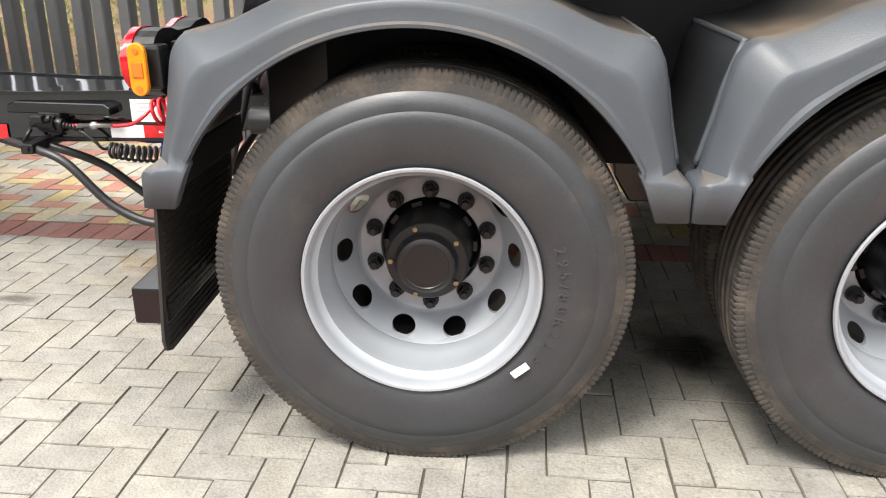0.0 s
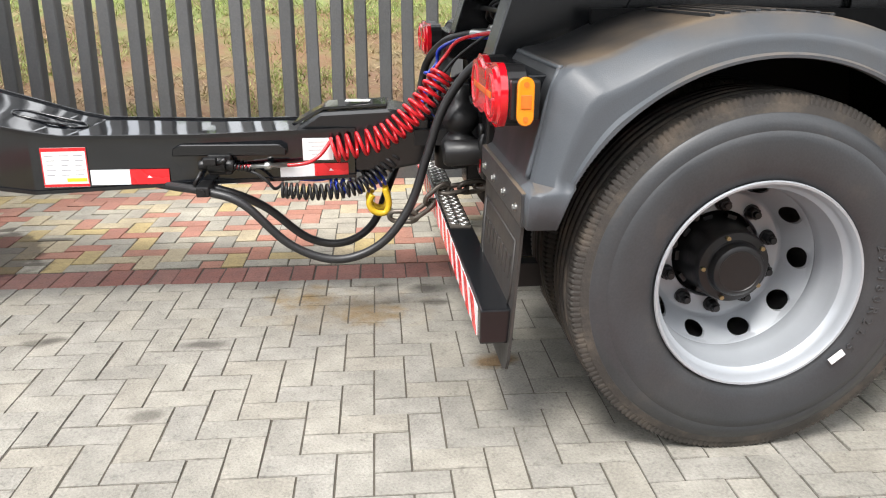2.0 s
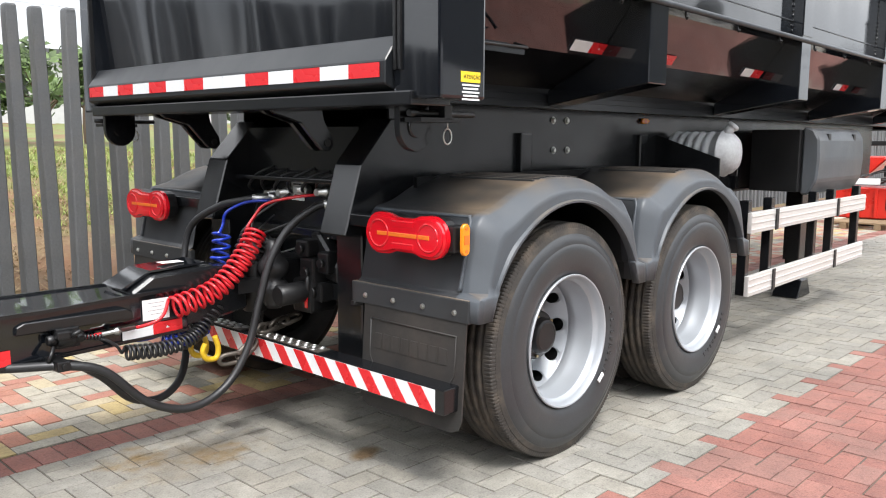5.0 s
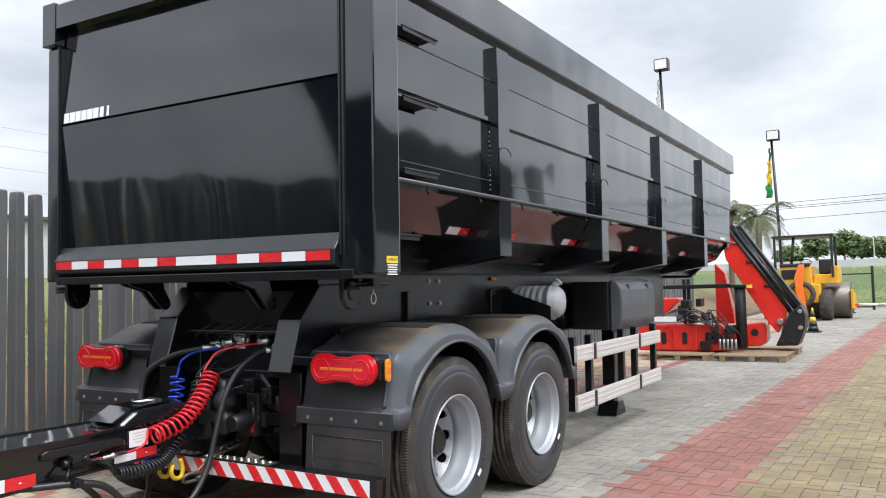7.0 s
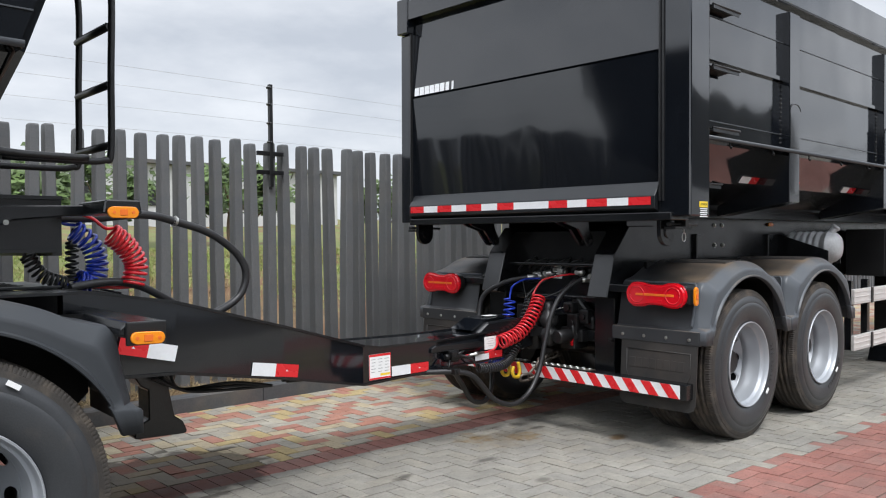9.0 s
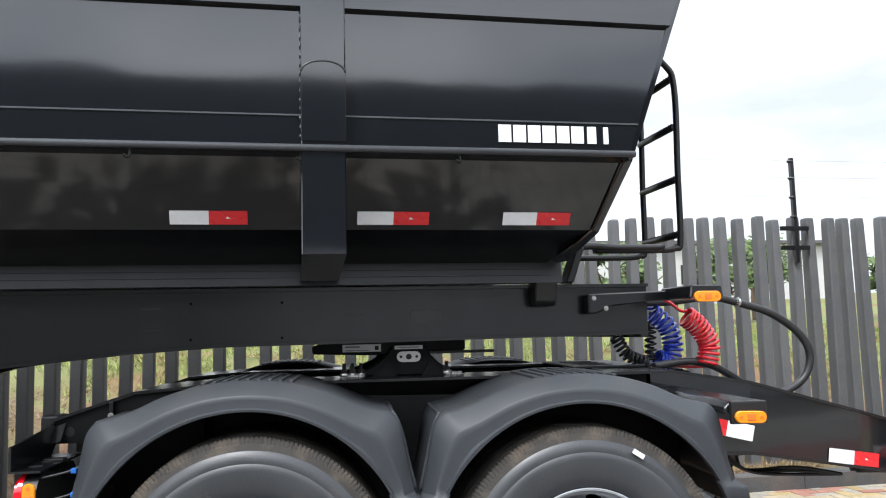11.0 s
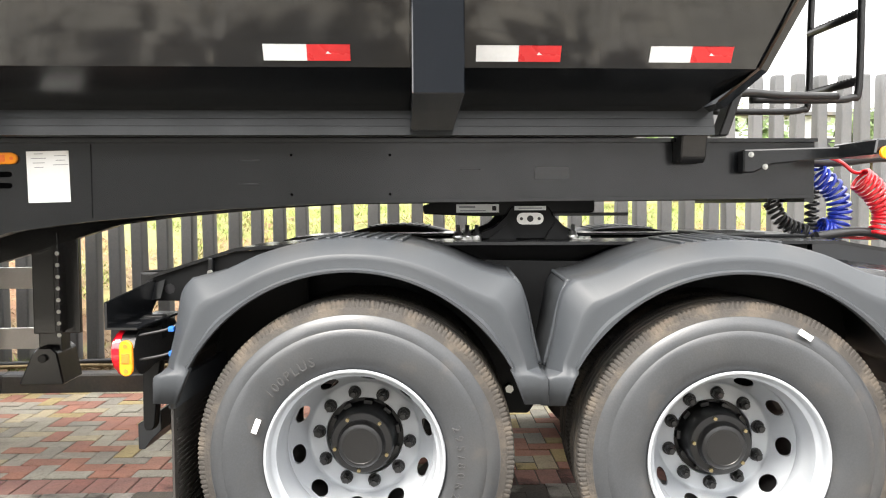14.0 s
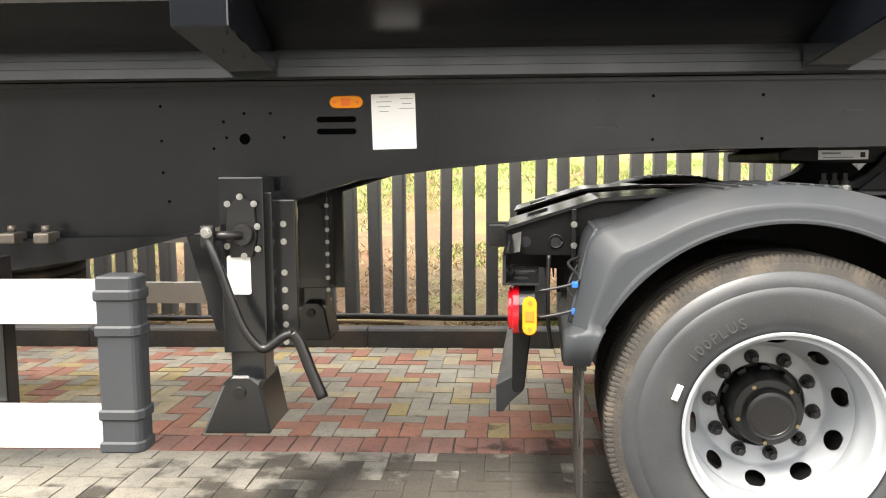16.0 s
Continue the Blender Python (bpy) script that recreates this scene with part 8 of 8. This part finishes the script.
prism(bm, [(1.34, 0.60), (1.20, 0.84), (1.03, 0.97), (0.96, 0.80), (0.97, 0.57), (1.10, 0.22), (1.49, 0.21), (1.40, 0.40)], "x", 11.6, 12.15, 0.02)
cr("knuckle", bm, BLACKIRON, "black knuckle joint")
for y, z in ((1.05, 0.85), (1.05, 0.55), (1.20, 0.30), (1.38, 0.28)):
    bm = BM()
    cyl(bm, (11.57, y, z), (11.61, y, z), 0.04, 12, 0.006)
    cr("knuckle_bolt", bm, STEEL if z > 0.5 else BLACKIRON)
bm = BM()
cyl(bm, (11.5, 2.06, 0.18), (11.5, 2.06, 1.33), 0.10, 18, 0.01)
prism(bm, [(2.29, 1.38), (1.82, 1.36), (1.90, 1.31), (2.22, 1.31)], "x", 11.35, 11.65, 0.01)
cr("stabiliser_leg", bm, BLACKIRON, "black stabiliser leg")
plate("warning_label", rel(crane, aft(11.345, 1.86, 1.33)), 0.10, 0.06, 0.004, YELLOW, crane, "yellow warning label")
bm = BM()
box(bm, 11.35, 11.5, 2.2, 3.5, 1.31, 1.39, 0.01)
cr("stabiliser_beam", bm, BLACKIRON)
for y in (3.10, 3.02):
    bm = BM()
    box(bm, 11.5, 11.56, y - 0.03, y + 0.03, 0.62, 1.5, 0.01)
    cr("frame_post", bm, BLACKIRON)
rc = random.Random(12)
for k in range(15):
    y0, y1 = rc.uniform(2.6, 3.7), rc.uniform(1.98, 2.5)
    bm = BM()
    tube(bm, smooth_path([(11.15 + rc.uniform(0, 0.2), y0, rc.uniform(0.66, 0.78)), (11.12, 0.6 * y0 + 0.4 * y1, rc.uniform(0.70, 0.95)), (11.10, 0.25 * y0 + 0.75 * y1, rc.uniform(0.55, 0.85)), (11.15, y1 + 0.05, rc.uniform(0.3, 0.6)), (11.2, y1, rc.uniform(0.16, 0.3))], 5), rc.uniform(0.007, 0.014), 6)
    cr("hydraulic_line", bm, HOSE)
for k in range(10):
    y, z = rc.uniform(2.1, 3.1), rc.uniform(0.2, 1.1)
    bm = BM()
    box(bm, 11.12, 11.4, y - rc.uniform(0.04, 0.10), y + rc.uniform(0.04, 0.10), z - 0.07, z + rc.uniform(0.05, 0.12), 0.015)
    cr("valve_block", bm, BLACKIRON)
for k in range(5):
    bm = BM()
    cyl(bm, (11.1, 2.10 + 0.07 * k, 0.17), (11.1, 2.10 + 0.07 * k, 0.36), 0.022, 10, 0.004)
    cr("control_spool", bm, STEEL)
pl = plate("name_strip", rel(crane, aft(11.10, 3.38, 0.74)), 0.42, 0.10, 0.01, LETTER, crane, "pale name strip")
for px in (10.9, 11.6, 12.6):
    for yy in (1.2, 2.5):
        pal = thing("pallet", pose(px, yy + 0.6, 0), "worn wooden pallet under the crane", "pallet", "pallets")
        for k in range(3):
            bm = BM()
            box(bm, -0.05, 0.05, -0.6, 0.6, 0.0, 0.09, 0.006) if False else box(bm, -0.32, 0.32, -0.6 + 0.5 * k, -0.5 + 0.5 * k, 0.0, 0.085, 0.006)
            part("bearer", bm, WOOD, pal)
        for k in range(5):
            bm = BM()
            box(bm, -0.32 + 0.14 * k, -0.22 + 0.14 * k, -0.62, 0.62, 0.087, 0.115, 0.004)
            part("board", bm, WOOD, pal)

# yellow road roller
roller = thing("road_roller", pose(26.6, 2.3, 0), "yellow road roller with an open black canopy frame", "roller")
rr_ = lambda name, bm, m, lab="": wpart(name, bm, m, roller, lab)
bm = BM()
prism(bm, [(3.36, 0.62), (3.36, 1.80), (3.25, 1.93), (2.34, 1.93), (2.30, 1.30), (2.05, 1.28), (2.05, 0.62)], "x", 26.2, 27.9, 0.04)
rr_("engine_body", bm, YELMACH, "yellow engine body")
bm = BM()
prism(bm, [(2.30, 1.28), (2.30, 1.62), (1.72, 1.62), (1.72, 1.90), (1.50, 1.90), (1.50, 1.27)], "x", 26.4, 27.9, 0.03)
rr_("side_console", bm, YELMACH)
for k in range(4):
    bm = BM()
    box(bm, 26.17, 26.2, 2.72, 3.28, 1.50 + 0.08 * k, 1.53 + 0.08 * k)
    rr_("grille_bar", bm, BLACKIRON)
bm = BM()
box(bm, 26.185, 26.2, 2.70, 3.30, 1.46, 1.80)
rr_("grille_backing", bm, INK)
for x in (26.3, 27.8):
    for y in (1.66, 3.50):
        bm = BM()
        box(bm, x - 0.04, x + 0.04, y - 0.04, y + 0.04, 1.5, 2.96, 0.008)
        rr_("canopy_post", bm, BLACKIRON)
bm = BM()
box(bm, 26.2, 27.9, 1.58, 3.58, 2.94, 3.02, 0.01)
rr_("canopy", bm, BLACKIRON, "flat black canopy")
bm = BM()
tube(bm, [(26.35, 2.98, 1.9), (26.35, 2.86, 3.0)], 0.05, 10)
rr_("exhaust_pipe", bm, BLACKIRON)
bm = BM()
box(bm, 26.5, 27.0, 1.72, 2.25, 1.42, 1.62, 0.04)
box(bm, 26.95, 27.08, 1.72, 2.15, 1.62, 2.15, 0.05)
rr_("seat", bm, BLACKIRON, "black operator seat")
bm = BM()
tube(bm, [(26.42 + 0.03 * math.sin(radians(q)), 2.5 + 0.17 * math.cos(radians(q)), 2.05 + 0.10 * math.sin(radians(q))) for q in range(0, 361, 24)], 0.015, 6)
rr_("steering_wheel", bm, BLACKIRON)
bm = BM()
box(bm, 26.15, 26.3, 2.35, 3.35, 1.90, 2.02, 0.04)
rr_("dash_cover", bm, BLACKIRON)
bm = BM()
lathe(bm, [(0.0, 0.0), (0.25, 0.0), (0.30, 0.04), (0.50, 0.02), (0.55, 0.07), (0.55, 0.36), (0.50, 0.40), (0.0, 0.40)], 40)
bm.transform(Matrix.Translation((26.6, 1.72, 0.55)))
rr_("rear_wheel", bm, TREAD, "black rear tyre")
bm = BM()
lathe(bm, [(0.0, 0.0), (0.25, 0.0), (0.30, 0.04), (0.50, 0.02), (0.55, 0.07), (0.55, 0.36), (0.50, 0.40), (0.0, 0.40)], 40)
bm.transform(Matrix.Translation((26.6, 2.9, 0.55)))
rr_("rear_wheel", bm, TREAD, "black rear tyre")
bm = BM()
cyl(bm, (28.3, 1.25, 0.66), (28.3, 2.9, 0.66), 0.66, 40, 0.02)
rr_("drum", bm, DULLSTEEL, "worn steel drum")
bm = BM()
prism(bm, [(27.6, 0.35), (27.6, 1.05), (28.6, 0.95), (28.9, 0.62), (28.6, 0.30)], "y", 1.12, 1.24, 0.03)
rr_("drum_frame", bm, YELMACH)
bm = BM()
prism(bm, [(2.74, 0.12), (2.86, 1.50), (2.70, 1.97), (2.52, 1.97), (2.58, 1.2), (2.47, 0.12)], "x", 25.9, 26.1, 0.02)
rr_("attachment_arm", bm, ORANGEBAR, "orange attachment arm")
bm = BM()
tube(bm, [(26.0, 2.68 + 0.40 * math.cos(radians(q)), 0.93 + 0.38 * math.sin(radians(q))) for q in range(0, 361, 18)], 0.09, 8)
rr_("hung_tyre", bm, TREAD, "black tyre hung on the front")

# hall and shrubs behind the fence
bm = BM()
box(bm, -2.6, 14, 26, 34, 0.5, 4.3)
hall = tagged(part("hall", bm, PLASTER), "low pale hall beyond the bank", "building")
for k in range(6):
    plate("window", pose(-1.2 + 2.4 * k, 25.985, 3.2, 90, 0, 0), 1.4, 0.7, 0.03, INK, hall, "dark window band")
bm = BM()
prism(bm, [(25.7, 4.3), (34.3, 4.3), (34.3, 4.42), (25.7, 4.42)], "x", -2.9, 14.3)
part("roof", bm, KERB, hall)
for i, (x, y, h) in enumerate(((-1.6, 12.5, 1.5), (-0.2, 13.5, 1.7), (2.0, 12.8, 1.6), (3.2, 14, 1.7), (6.0, 13, 1.5), (-4.2, 14, 0.9), (9.5, 14, 1.6), (13, 13.5, 1.5))):
    tree("shrub", pose(x, y, bank_z(x, y) - 0.1), h, h * 0.55, 70 + i, "light green shrub on the bank behind the fence", 20, 0.10, "shrubs")


# ---- single pavers in the open patch between the trailers ----
def one_paver(material):
    bm = BM()
    hx, hy = 0.1036, 0.0511
    top = [bm.verts.new((sx * (hx - 0.0020), sy * (hy - 0.0020), 0)) for sx, sy in ((-1, -1), (1, -1), (1, 1), (-1, 1))]
    low = [bm.verts.new((sx * hx, sy * hy, -0.016)) for sx, sy in ((-1, -1), (1, -1), (1, 1), (-1, 1))]
    bm.faces.new(top)
    for k in range(4):
        bm.faces.new((low[k], low[(k + 1) % 4], top[(k + 1) % 4], top[k]))
    return mesh_of("paver", bm, material)


single_me = one_paver(PO_GREY)
for cx, cy, along in singles:
    part("paver", single_me, PO_GREY, pavement, at=pose(cx, cy + bend(cx), rng.uniform(-0.002, 0.002), rng.uniform(-0.6, 0.6), rng.uniform(-0.6, 0.6), (0 if along else 90) + rng.uniform(-0.5, 0.5)))
